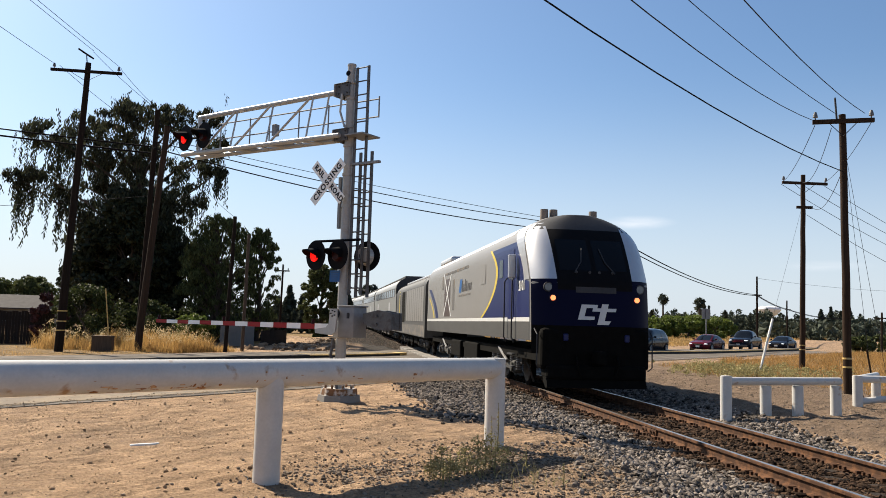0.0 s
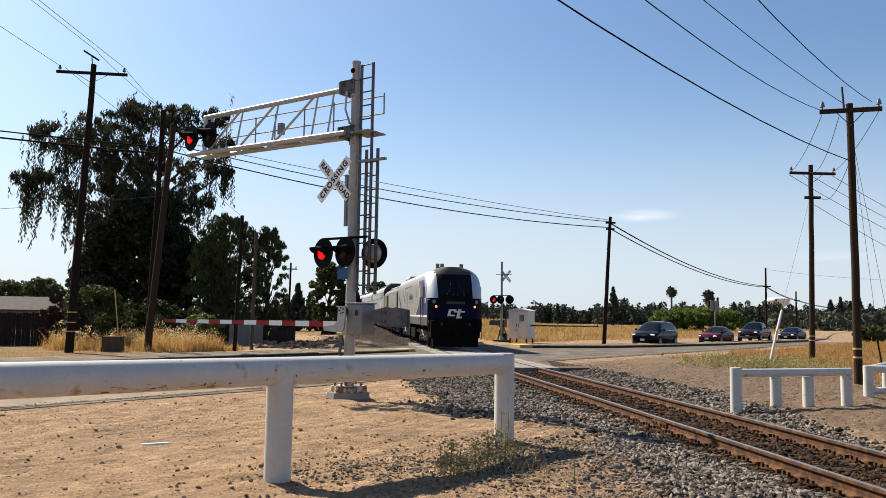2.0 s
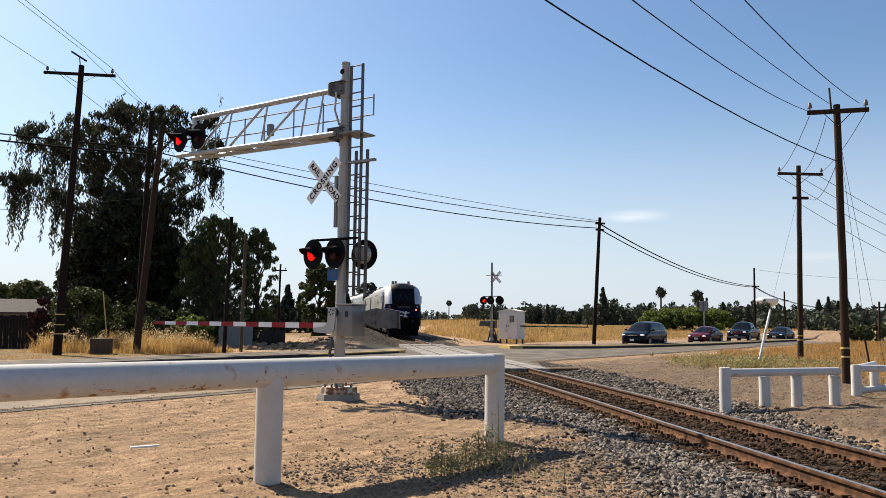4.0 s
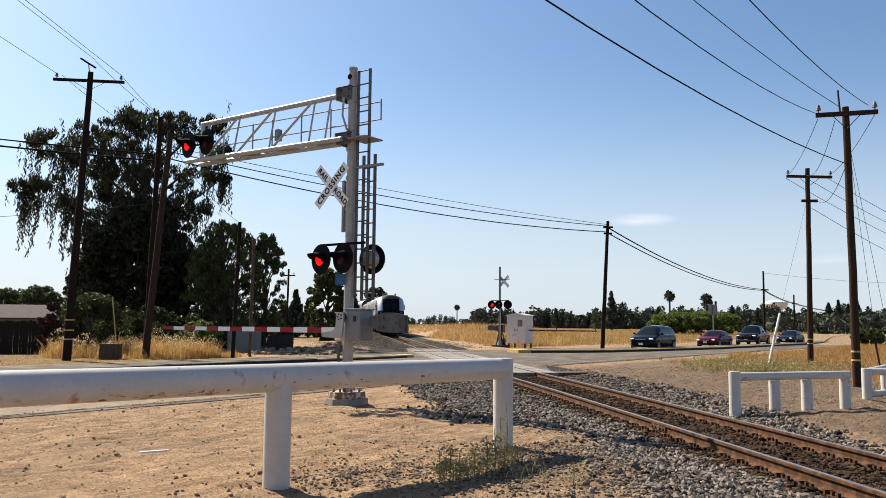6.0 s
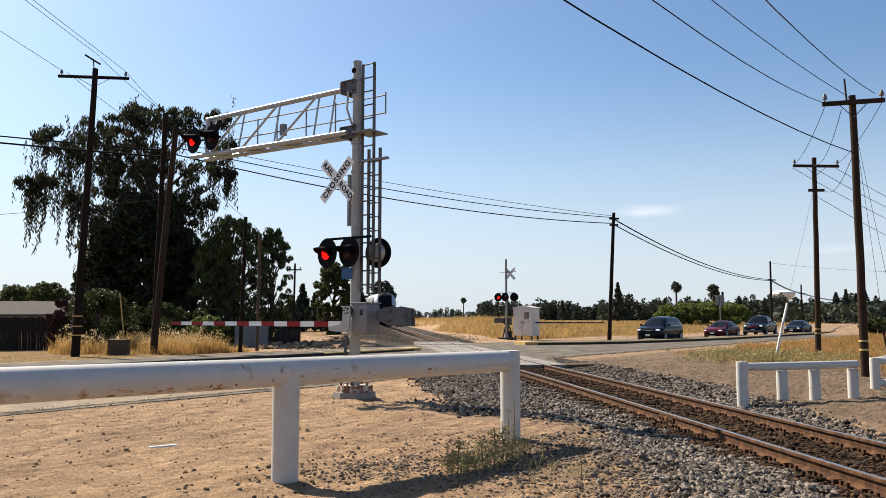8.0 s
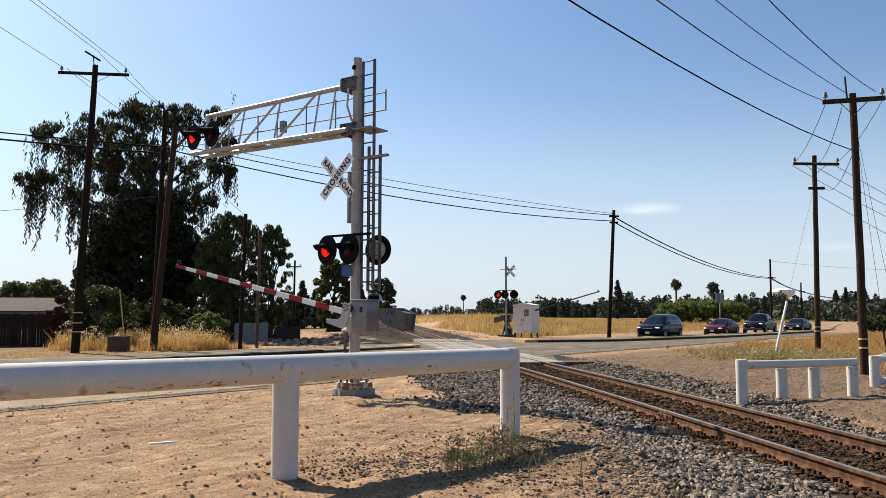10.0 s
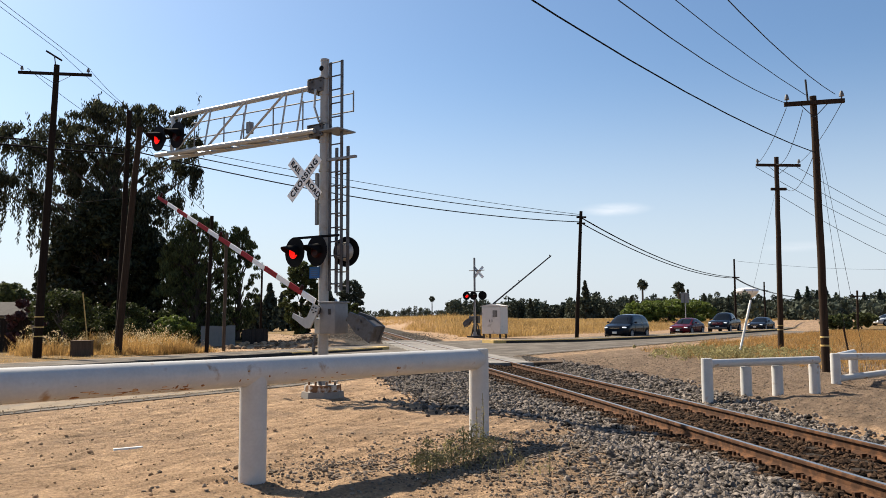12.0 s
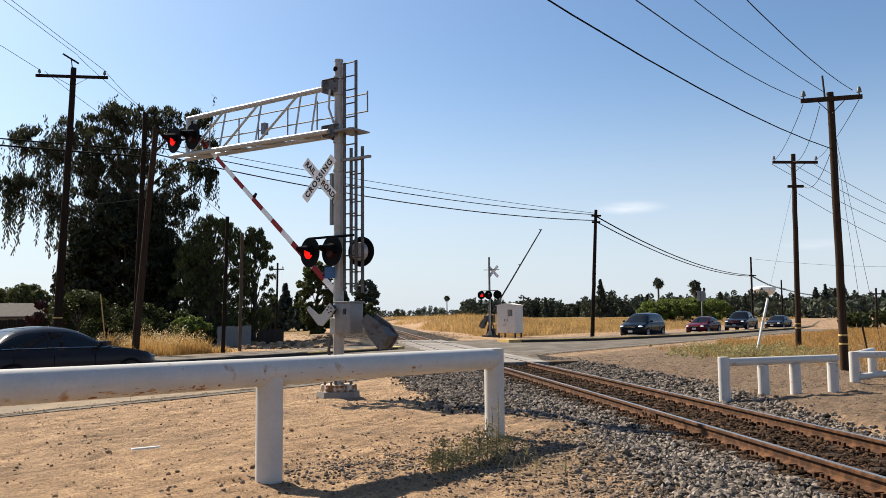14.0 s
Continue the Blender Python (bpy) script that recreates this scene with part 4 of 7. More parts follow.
            for bx in (-0.02, 0.22):
                for bz in (-0.08, 0.08):
                    part("clamp_bolt", rod(NB(), (bx, y - 0.03, z + bz), (bx, y + 0.03, z + bz), 0.02, n=6), "dark_metal", t)
        part("clamp_end", box(NB(), (0.33, 0, z), (0.025, 0.40, h * 0.9), bevel=0.005), "mast_steel", t)
        part("clamp_top", box(NB(), (0.14, 0, z + h / 2), (0.42, 0.36, 0.02), bevel=0.004), "steel_grey", t)
    part("junction_box", box(NB(), (2.45, -0.1, 6.2), (0.12, 0.14, 0.28), bevel=0.01), "galv", t)
    # flashers on the arm's end: they face the traffic
    part("lamp_post", rod(NB(), (5.02, 0.1, 5.82), (5.02, 0.1, 6.80), 0.05, n=12), "alu", t)
    part("lamp_bar", rod(NB(), (4.42, 0.18, 6.24), (5.42, 0.18, 6.24), 0.03, n=10), "black_paint", t)
    face = pose(0, 0, 0, 0, 0, 180 - 8)
    lamp_unit(t, pose(5.27, 0.34, 6.22) @ face, 0)
    lamp_unit(t, pose(4.56, 0.34, 6.22) @ face, 1)
    # lights on the mast
    part("lamp_bar", rod(NB(), (-0.62, 0.22, 3.42), (0.68, 0.22, 3.42), 0.028, n=10), "black_paint", t)
    lamp_unit(t, pose(0.52, 0.36, 3.10) @ face, 0)
    lamp_unit(t, pose(-0.12, 0.36, 3.10) @ face, 1)
    lamp_unit(t, pose(-0.46, -0.22, 3.10) @ pose(0, 0, 0, 0, 0, 8), 0)
    part("lamp_back", rod(NB(), (-0.46, -0.205, 3.10), (-0.46, -0.05, 3.10), 0.21, 0.17, n=28), "alu", t, "pale grey back of a flasher")
    crossbuck(t, pose(0.40, 0.19, 4.74) @ pose(0, 0, 0, 0, 0, 180))
    bs = part("notice_plate", box(NB(), (0.08, 0.20, 2.65), (0.29, 0.008, 0.25)), "sign_blue", t, "small blue emergency notice plate")
    for k in range(4):
        part("notice_line", box(NB(), (0.08, 0.206, 2.72 - k * 0.045), (0.22 - 0.05 * (k % 2), 0.004, 0.008)), "lens_clear", bs)
    # ladders
    ladder(t, -0.17, -0.50, 0.0, 2.25, 7.30, 0.026, material="steel_grey")
    ladder(t, -0.31, -0.63, -0.06, 2.2, 5.38, 0.028, material="steel_grey")
    part("bracket", box(NB(), (-0.45, 0.0, 5.12), (0.9, 0.08, 0.05)), "galv", t)
    part("cable_trough", box(NB(), (0.165, 0.04, 4.28), (0.07, 0.07, 1.15), bevel=0.008), "galv", t, "grey cable trough on the mast")
    part("conduit", tube(NB(), [(0.1, 0.18, 6.7), (0.12, 0.2, 6.3), (-0.02, 0.2, 5.95)], 0.025, 8), "alu", t)
    part("conduit", tube(NB(), [(0.10, 0.14, 1.3), (0.12, 0.18, 0.95), (-0.03, 0.20, 0.6), (-0.15, 0.2, 0.1)], 0.035, 8), "steel_grey", t)
    return t


cantilever = cantilever_signal()


def gate_arm(parent, length, start, front=("sign_white", "red_paint")):
    """The swinging arm, pivot at the origin: striped boards, lamps, elbow bracket and counterweight."""
    arm = new("gate_arm")
    arm.parent = parent
    n = int((length - start) / 0.41)
    for k in range(n):
        x0 = start + (length - start) * k / n
        x1 = start + (length - start) * (k + 1) / n
        h = 0.13 - 0.05 * k / n
        part("stripe", box(NB(), ((x0 + x1) / 2, 0, 0), (x1 - x0 - 0.002, 0.03, h)), front[k % 2], arm)
    for x in (length - 0.1, start + (length - start) * 0.57, start + 0.5):
        part("arm_lamp", rod(NB(), (x, 0, 0.05), (x, 0, 0.16), 0.045, 0.03, n=12), "red_dark", arm, "small red gate lamp")
    bm = NB()
    for y in (0.16, -0.16):
        prism(bm, [(-0.05, 0.10), (-0.05, 0.30), (-0.45, 0.38), (-0.79, 0.33), (-0.81, -0.04), (-0.40, -0.02)], 0.05, Matrix.Translation((0, y, 0)))
    box(bm, (-0.63, 0, 0.15), (0.28, 0.30, 0.36), bevel=0.015)
    for z in (0.08, 0.26):
        rod(bm, (-0.42, -0.22, z), (-0.42, 0.22, z), 0.03, n=10)
    part("counterweight", bm, "steel_grey", arm, "grey steel counterweight")
    return arm


def gate_near():
    t = thing("crossing_gate", pose(-2.19, 17.8, 0, 0, 0, ARM_YAW), "grey gate mechanism with red and white striped arm", "crossing gate")
    bm = box(NB(), (-0.42, 0.14, 1.66), (0.44, 0.44, 0.66), bevel=0.035)
    part("mechanism_box", bm, "galv", t, "dull grey steel mechanism housing", smooth=True)
    part("lid", box(NB(), (-0.42, 0.14, 2.0), (0.48, 0.48, 0.03), bevel=0.008), "galv", t)
    part("latch", box(NB(), (-0.50, 0.375, 1.80), (0.05, 0.03, 0.12)), "dark_metal", t)
    part("mount", box(NB(), (-0.1, 0.08, 1.5), (0.3, 0.3, 0.35), bevel=0.02), "alu", t)
    bm = NB()
    rod(bm, (-0.16, 0.34, 1.84), (-0.16, 0.42, 1.84), 0.10, n=24)
    for k in range(5):
        a = k * math.tau / 5
        rod(bm, (-0.16 + 0.06 * math.cos(a), 0.4, 1.84 + 0.06 * math.sin(a)), (-0.16 + 0.06 * math.cos(a), 0.485, 1.84 + 0.06 * math.sin(a)), 0.014, n=6)
    part("hub", bm, "dark_metal", t)
    bm = NB()
    prism(bm, [(-0.10, 0.10), (0.10, 0.10), (0.12, -0.22), (0.20, -0.30), (0.52, -0.34), (0.50, -0.43), (0.05, -0.46), (-0.06, -0.40), (-0.10, -0.1)], 0.04)
    elbow = part("elbow_bracket", bm, "alu", t, "bent pale grey arm bracket", pose(-0.16, 0.44, 1.84))
    return t, gate_arm(t, 7.15, 1.05), elbow


gate_1, gate_arm_1, gate_elbow = gate_near()
GATE1_AT = (-0.70, 0.0, 1.55)


def far_signal():
    t = thing("crossing_signal", pose(3.96, 64.1, 0, 0, 0, ARM_YAW + 180), "distant grey crossing mast with crossbuck and flashing lights", "crossing signal")
    bm = NB()
    rod(bm, (0, 0, 0), (0, 0, 6.3), 0.09, 0.08, n=14)
    rod(bm, (0, 0, 0), (0, 0, 0.15), 0.35, n=12)
    rod(bm, (0, 0, 0.15), (0, 0, 0.5), 0.22, 0.12, n=12)
    part("mast", bm, "galv", t, smooth=True)
    # this one is seen from behind: its signs face the other way
    crossbuck(t, pose(0.30, 0.1, 5.15) @ pose(0, 0, 0, 0, 0, 180))
    part("finial", rod(NB(), (-0.5, 0, 5.3), (0.9, 0, 5.3), 0.03, n=8), "galv", t)
    part("lamp_bar", rod(NB(), (-0.8, 0, 3.65), (0.8, 0, 3.65), 0.03, n=8), "black_paint", t)
    lamp_unit(t, pose(-0.72, -0.05, 3.32) @ pose(0, 0, 0, 0, 0, 58), 0)
    lamp_unit(t, pose(0.02, -0.2, 3.32) @ pose(0, 0, 0, 0, 0, 58), 1)
    lamp_unit(t, pose(0.75, -0.05, 3.32) @ pose(0, 0, 0, 0, 0, 215), 0)
    return t


far_signal()


def gate_far():
    t = thing("crossing_gate", pose(3.96, 64.1, 0, 0, 0, ARM_YAW + 180), "distant crossing gate with dark-backed striped arm", "crossing gate")
    part("mechanism_box", box(NB(), (0, 0.25, 1.45), (0.5, 0.4, 0.6), bevel=0.03), "dark_metal", t)
    part("stand", box(NB(), (0, 0.1, 0.8), (0.2, 0.2, 0.9), bevel=0.02), "dark_metal", t)
    part("cable_stand", box(NB(), (0, 0.3, 0.45), (0.55, 0.3, 0.5), bevel=0.05), "dark_metal", t)
    part("foundation", box(NB(), (0, 0.15, 0.08), (1.1, 1.0, 0.22), bevel=0.03), "dark_metal", t, "dark bolted foundation frame")
    for x in (-0.42, 0.42):
        part("stand_leg", rod(NB(), (x, 0.15, 0.15), (x * 0.4, 0.15, 1.1), 0.05, n=8), "dark_metal", t)
    part("motor_case", box(NB(), (-0.42, 0.28, 1.52), (0.42, 0.36, 0.44), bevel=0.05), "steel_grey", t)
    return t, gate_arm(t, 8.4, 0.8, ("steel_grey", "dark_metal"))


gate_2, gate_arm_2 = gate_far()


def relay_cabinet():
    t = thing("relay_cabinet", pose(5.45, 63.2, 0, 0, 0, -33), "white metal relay cabinet on short legs by the crossing", "cabinet")
    part("body", box(NB(), (0, 0, 1.40), (1.65, 1.2, 2.1), bevel=0.03), "cabinet", t)
    bm = NB()
    prism(bm, [(-0.9, 0), (0.9, 0), (0.9, 0.04), (0, 0.20), (-0.9, 0.04)], 1.3, Matrix.Translation((0, 0, 2.45)))
    part("roof", bm, "cabinet", t)
    for x in (-0.41, 0.41):
        dd = part("door", box(NB(), (x, -0.612, 1.40), (0.78, 0.03, 1.95), bevel=0.01), "cabinet", t)
        part("door_handle", box(NB(), (x * 0.25, -0.64, 1.35), (0.04, 0.04, 0.2)), "dark_metal", dd)
    part("label_plate", box(NB(), (0.35, -0.632, 1.9), (0.4, 0.01, 0.5)), "white_line", t)
    for x in (-0.7, 0.7):
        for y in (-0.5, 0.5):
            part("leg", box(NB(), (x, y, 0.17), (0.1, 0.1, 0.42)), "dark_metal", t)
    return t


relay_cabinet()


# ---- utility poles and lines ----
def pole(name, base, top, r0, r1, material, label, arms=(), bands=()):
    """base, top: points. arms: (height, half length, yaw, pins)"""
    b, tp = Vector(base), Vector(top)
    t = thing(name, Matrix.Translation(b), label, "utility pole", "utility poles")
    bm = NB()
    pts = [b * (1 - k / 10) + tp * (k / 10) - b for k in range(11)]
    pts[0].z -= 0.4
    tube(bm, [p + Vector((random.uniform(-1, 1), random.uniform(-1, 1), 0)) * 0.012 for p in pts], [r0 + (r1 - r0) * k / 10 for k in range(11)], 14)
    part("shaft", bm, material, t, smooth=True)
    axis = (tp - b)
    for h, half, yaw, pins in arms:
        c = axis * (h / axis.z)
        m = Matrix.Translation(c) @ pose(0, 0, 0, 0, 0, yaw)
        a = part("crossarm", box(NB(), (0, -r1 - 0.05, 0), (half * 2, 0.10, 0.13), bevel=0.01), material, t, at=m)
        for x in pins:
            bm = NB()
            rod(bm, (x, -r1 - 0.05, 0.06), (x, -r1 - 0.05, 0.16), 0.02, n=8)
            rod(bm, (x, -r1 - 0.05, 0.14), (x, -r1 - 0.05, 0.20), 0.075, 0.06, n=14)
            rod(bm, (x, -r1 - 0.05, 0.20), (x, -r1 - 0.05, 0.30), 0.065, 0.035, n=14)
            part("insulator", bm, "insulator", a, "grey porcelain insulator", smooth=True)
        if half > 0.6:
            for s in (-1, 1):
                part("brace", rod(NB(), (s * half * 0.45, -r1 - 0.05, -0.05), (0, -r1 - 0.02, -0.45), 0.012, n=6), "dark_metal", a)
    for h in bands:
        c = axis * (h / axis.z)
        part("band", rod(NB(), c, c + Vector((0, 0, 0.05)), r0 + 0.012, n=16), "yellow_paint", t, "pale reflective band")
    return t


p_l = pole("utility_pole", (-16.93, 36.3, 0), (-16.53, 36.4, 13.1), 0.19, 0.12, "pole_dark", "tall dark weathered utility pole with one crossarm", [(12.65, 1.55, 8, (-1.4, 1.4))], (1.3, 1.75, 0.9))
part("pole_top_pin", box(NB(), (0.30, 0, 13.50), (0.85, 0.05, 0.08), pose(0, 0, 0, 0, 32, 0)), "pole_dark", p_l)
part("pole_top_post", rod(NB(), (0.40, 0, 12.9), (0.32, 0, 13.50), 0.025, n=8), "dark_metal", p_l)
pole("utility_pole", (-14.30, 38.6, 0), (-13.55, 38.7, 10.8), 0.175, 0.13, "pole_wood", "leaning brown wooden utility pole in dry grass")
pole("utility_pole", (-14.76, 39.8, 0), (-14.50, 39.9, 11.9), 0.13, 0.12, "pole_dark", "black creosoted pole close behind a brown one")
pole("utility_pole", (-10.70, 40.6, 0), (-10.55, 40.6, 6.75), 0.10, 0.085, "pole_dark", "short dark wooden pole beside the trees")
pole("utility_pole", (-10.2, 42.0, 0), (-10.15, 42.0, 6.0), 0.09, 0.08, "box_wood", "slim grey-brown service pole by the dirt drive")
pole("utility_pole", (-17.5, 88, 0), (-17.4, 88, 7.6), 0.13, 0.1, "pole_dark", "far dark utility pole with small crossarm", [(6.9, 0.75, 0, (-0.6, 0.6))])
pole("utility_pole", (10.82, 58.1, 0), (11.32, 58.1, 9.2), 0.15, 0.11, "pole_dark", "dark leaning telephone pole by the kerb", [(8.75, 0.35, 0, ()), (8.3, 0.3, 0, ())])
p_r2 = pole("utility_pole", (17.05, 38.9, 0), (17.2, 38.9, 9.35), 0.135, 0.105, "pole_wood", "grey-brown utility pole with crossarm in dry weeds", [(8.92, 1.12, 4, (-1.05, 1.05)), (7.75, 0.38, 0, ())], (0.95, 1.15))
p_r1 = pole("utility_pole", (11.82, 23.95, 0), (11.75, 23.9, 8.25), 0.120, 0.098, "pole_wood", "tall brown utility pole with heavy crossarm", [(8.02, 0.84, -16, (-0.76, 0.76))], (1.0, 0.75))
part("pole_top_pin", rod(NB(), (-0.25, -0.1, 8.0), (-0.30, -0.1, 8.75), 0.03, n=8), "dark_metal", p_r1)
pole("utility_pole", (37.2, 97, 0), (37.25, 97, 8.4), 0.14, 0.1, "pole_dark", "far dark telephone pole along the road", [(6.2, 0.8, 40, ())])
pole("utility_pole", (49.6, 118, 0), (49.6, 118, 6.5), 0.14, 0.1, "pole_dark", "far dark telephone pole along the road", [(5.2, 0.8, 40, ())])
pole("utility_pole", (45.5, 85, 0), (45.6, 85, 4.2), 0.12, 0.1, "pole_wood", "far low wooden pole in the field", [(3.6, 0.8, 10, ())])


pole("utility_pole", (63, 61, 0), (63, 61, 6.6), 0.14, 0.1, "pole_wood", "wooden utility pole beyond the verge")
pole("utility_pole", (-50, 40, 0), (-50, 40, 8.0), 0.14, 0.1, "pole_dark", "dark utility pole beyond the fence")
pole("utility_pole", (78, 110, 0), (78, 110, 8.8), 0.14, 0.1, "pole_dark", "far dark utility pole beyond the field")
pole("utility_pole", (-16.7, -19.2, 0), (-16.7, -19.2, 13.9), 0.19, 0.13, "pole_dark", "tall dark utility pole behind the lot", [(13.1, 1.6, 8, (-1.4, 1.4))])
pole("utility_pole", (-27.3, -21.7, 0), (-27.3, -21.7, 8.7), 0.16, 0.12, "pole_wood", "brown utility pole behind the lot", [(8.1, 1.1, 10, (-0.9, 0.9))])


def cable(name, a, b, sag, r, label="black overhead cable strung between poles", n=24, material="cable"):
    a, b = Vector(a), Vector(b)
    pts = [a.lerp(b, k / n) - Vector((0, 0, 4 * sag * (k / n) * (1 - k / n))) for k in range(n + 1)]
    ob = mesh_ob(name, tube(NB(), pts, r, 5), material)
    return tagged(ob, label, "cable", "overhead lines")


def lines():
    # thick cables: off to the left, along the brown pole, over to the pole by the kerb and away
    for dz, r in ((0.0, 0.035), (-0.32, 0.045)):
        cable("overhead_cable", (-50, 32.0, 13.3 + dz), (-14.4, 39.0, 9.85 + dz), 0.45, r)
    cable("overhead_cable", (-14.2, 38.8, 10.30), (11.25, 58.0, 8.95), 0.28, 0.016)
    cable("overhead_cable", (-14.2, 38.8, 10.08), (11.22, 58.0, 8.84), 0.50, 0.026)
    cable("overhead_cable", (-14.2, 38.8, 9.74), (11.20, 58.0, 8.42), 0.66, 0.032)
    for dz, r in ((0.0, 0.022), (-0.05, 0.03), (-0.42, 0.04)):
        cable("overhead_cable", (11.3, 58.0, 8.75 + dz), (37.2, 97, 6.25 + dz * 0.3), 0.92, r)
    for dz in (0, -0.1):
        cable("overhead_cable", (37.2, 97, 6.25 + dz), (49.6, 118, 5.3 + dz), 0.22, 0.04)
        cable("overhead_cable", (49.6, 118, 5.3 + dz), (75, 150, 5.0 + dz), 0.6, 0.04)
    # high wires along the near side of the road, over the camera
    cable("overhead_cable", (11.7, 23.8, 6.51), (-26.7, -22.3, 14.68), 2.99, 0.014)
    cable("power_line", (11.05, 24.2, 8.12), (-21.5, -26.2, 8.86), 2.70, 0.010, "thin bare power line overhead", material="wire")
    cable("power_line", (11.58, 24.0, 8.32), (-27.1, -21.9, 19.10), 3.26, 0.010, "thin bare power line overhead", material="wire")
    cable("power_line", (12.33, 23.7, 8.26), (-21.35, -26.8, 9.00), 2.55, 0.010, "thin bare power line overhead", material="wire")
    # jumpers between the two poles
    for a, b, s in (((11.02, 24.1, 7.95), (16.2, 38.8, 9.0), 0.22), ((11.45, 23.95, 7.85), (17.1, 38.8, 9.0), 0.55), ((12.5, 23.65, 8.0), (18.2, 38.9, 9.0), 0.25), ((11.75, 24.0, 6.5), (17.6, 38.8, 7.75), 0.45)):
        cable("power_line", a, b, s, 0.010, "thin slack power line between two poles", material="wire")
    for a, b in (((16.1, 38.8, 8.85), (62, 62, 4.8)), ((17.1, 38.8, 8.85), (63, 61, 5.0)), ((18.2, 38.9, 8.85), (64, 60, 4.4)), ((17.3, 38.8, 7.4), (62, 61, 3.0))):
        cable("power_line", a, b, 3.5, 0.012, "thin grey power line leading away", material="wire")
    cable("guy_wire", (11.8, 23.9, 7.3), (13.06, 24.0, 0.0), 0.02, 0.006, "thin steel guy wire beside a pole", material="wire")
    cable("guy_wire", (11.8, 23.9, 7.2), (13.25, 25.3, 0.0), 0.02, 0.006, "thin steel guy wire beside a pole", material="wire")
    cable("guy_wire", (17.15, 38.9, 7.9), (12.9, 33.6, 0.0), 0.02, 0.005, "thin steel guy wire with white guard", material="wire")
    cable("power_line", (37.2, 97, 8.2), (78, 110, 8.5), 0.9, 0.014, "thin far-off overhead power line", material="wire")
    # lines on the far left poles
    fwd = Vector((0.02, -1, 0)) * 55
    for a in ((-17.8, 35.9, 12.85), (-16.3, 36.3, 13.65), (-15.1, 36.6, 12.95)):
        b = Vector(a) + fwd
        cable("power_line", a, (b.x, b.y, a[2] + 0.3), 0.2, 0.011, "thin bare power line overhead", material="wire")
    cable("power_line", (-15.1, 36.6, 12.9), (-14.4, 39.8, 11.9), 0.1, 0.011, "thin bare overhead power line", material="wire")
    cable("power_line", (-16.3, 36.3, 13.6), (-14.5, 39.8, 11.9), 0.1, 0.011, "thin bare overhead power line", material="wire")
    cable("power_line", (-17.75, 36.2, 12.9), (-14.6, 39.8, 10.5), 0.15, 0.011, "thin bare overhead power line", material="wire")
    cable("power_line", (-14.4, 39.9, 11.4), (-10.55, 40.6, 6.7), 0.5, 0.010, "thin dark overhead service line", material="wire")
    cable("power_line", (-50, 40, 7.0), (-14.4, 39.9, 7.6), 0.9, 0.012, "thin dark overhead service line", material="wire")


lines()
guard = thing("guy_guard", pose(12.96, 33.66, 0), "white leaning plastic guard on a guy wire", "guy guard")
part("tube", rod(NB(), (0, 0, -0.1), (1.2, 1.5, 2.3), 0.055, 0.05, n=12), "white_paint", guard)


# ---- train ----
HALF_W, SHOULDER, ROOF = 1.475, 3.12, 4.34


def loco_w(z):
    """Half width of the body at a height over the rails."""
    if z <= SHOULDER:
        return HALF_W - 0.05 * max(0, (1.5 - z)) ** 2
    k = min(1, (z - SHOULDER) / (ROOF - SHOULDER))
    return HALF_W * (1 - k ** 3.5) ** 0.5


def loco_front(z):
    """How far the front leans back at a height."""
    if z < 1.45:
        return -0.0
    if z < 2.5:
        return -0.10 * (z - 1.45)
    return -0.105 - 0.50 * (z - 2.5) - 0.14 * (z - 2.5) ** 2


def loco_skin(y, z, off=0.0):
    """A point of the front, for a place across and a height."""
    w = max(loco_w(z), 0.05)
    k = min(1, abs(y) / w)
    return Vector((loco_front(z) - 0.48 * k ** 4.6 + off, y, z))


def loco_outline(z, length, n=14):
    w = max(loco_w(z), 0.02)
    pts = [(-length, w)] + [(-length + (length - 1.2) * k / 6, w) for k in range(1, 7)]
    x0 = loco_front(z) - 0.55
    pts = [(min(x, x0 - 0.05 * (7 - i)), y) for i, (x, y) in enumerate(pts)]
    for k in range(n + 1):
        y = w * math.cos(math.pi * k / n)
        p = loco_skin(y, z)
        pts.append((p.x, p.y))
    for x, y in reversed(pts[:7]):
        pts.append((x, -y))
    return [Vector((x, y, z)) for x, y in pts]


def mask_w(z):
    return min(loco_w(z) * 0.95, 0.93 + 0.02 * (z - 2.5))


def skin_panel(parent, name, zs, ya, yb, material, label="", off=0.012, n=8, thick=0.0):
    """A panel on the front: for each height the span from ya(z) to yb(z)."""
    bm = NB()
    rows = [[bm.verts.new(loco_skin(ya(z) + (yb(z) - ya(z)) * k / n, z, off)) for k in range(n + 1)] for z in zs]
    for a, b in zip(rows, rows[1:]):
        for k in range(n):
            bm.faces.new((a[k], a[k + 1], b[k + 1], b[k]))
    bmesh.ops.recalc_face_normals(bm, faces=bm.faces)
    return part(name, bm, material, parent, label, smooth=True)


def side_panel(parent, name, side, zs, xa, xb, material, label="", off=0.006, w=loco_w, n=4):
    bm = NB()
    rows = [[bm.verts.new((xa(z) + (xb(z) - xa(z)) * k / n, side * (w(z) + off), z)) for k in range(n + 1)] for z in zs]
    for a, b in zip(rows, rows[1:]):
        for k in range(n):
            bm.faces.new((a[k], a[k + 1], b[k + 1], b[k]))
    bmesh.ops.recalc_face_normals(bm, faces=bm.faces)
    if (bm.faces[0].normal.y > 0) != (side > 0) if bm.faces.ensure_lookup_table() is None else False:
        bmesh.ops.reverse_faces(bm, faces=bm.faces)
    return part(name, bm, material, parent, label)


def fz(a, b, n):
    return [a + (b - a) * k / n for k in range(n + 1)]


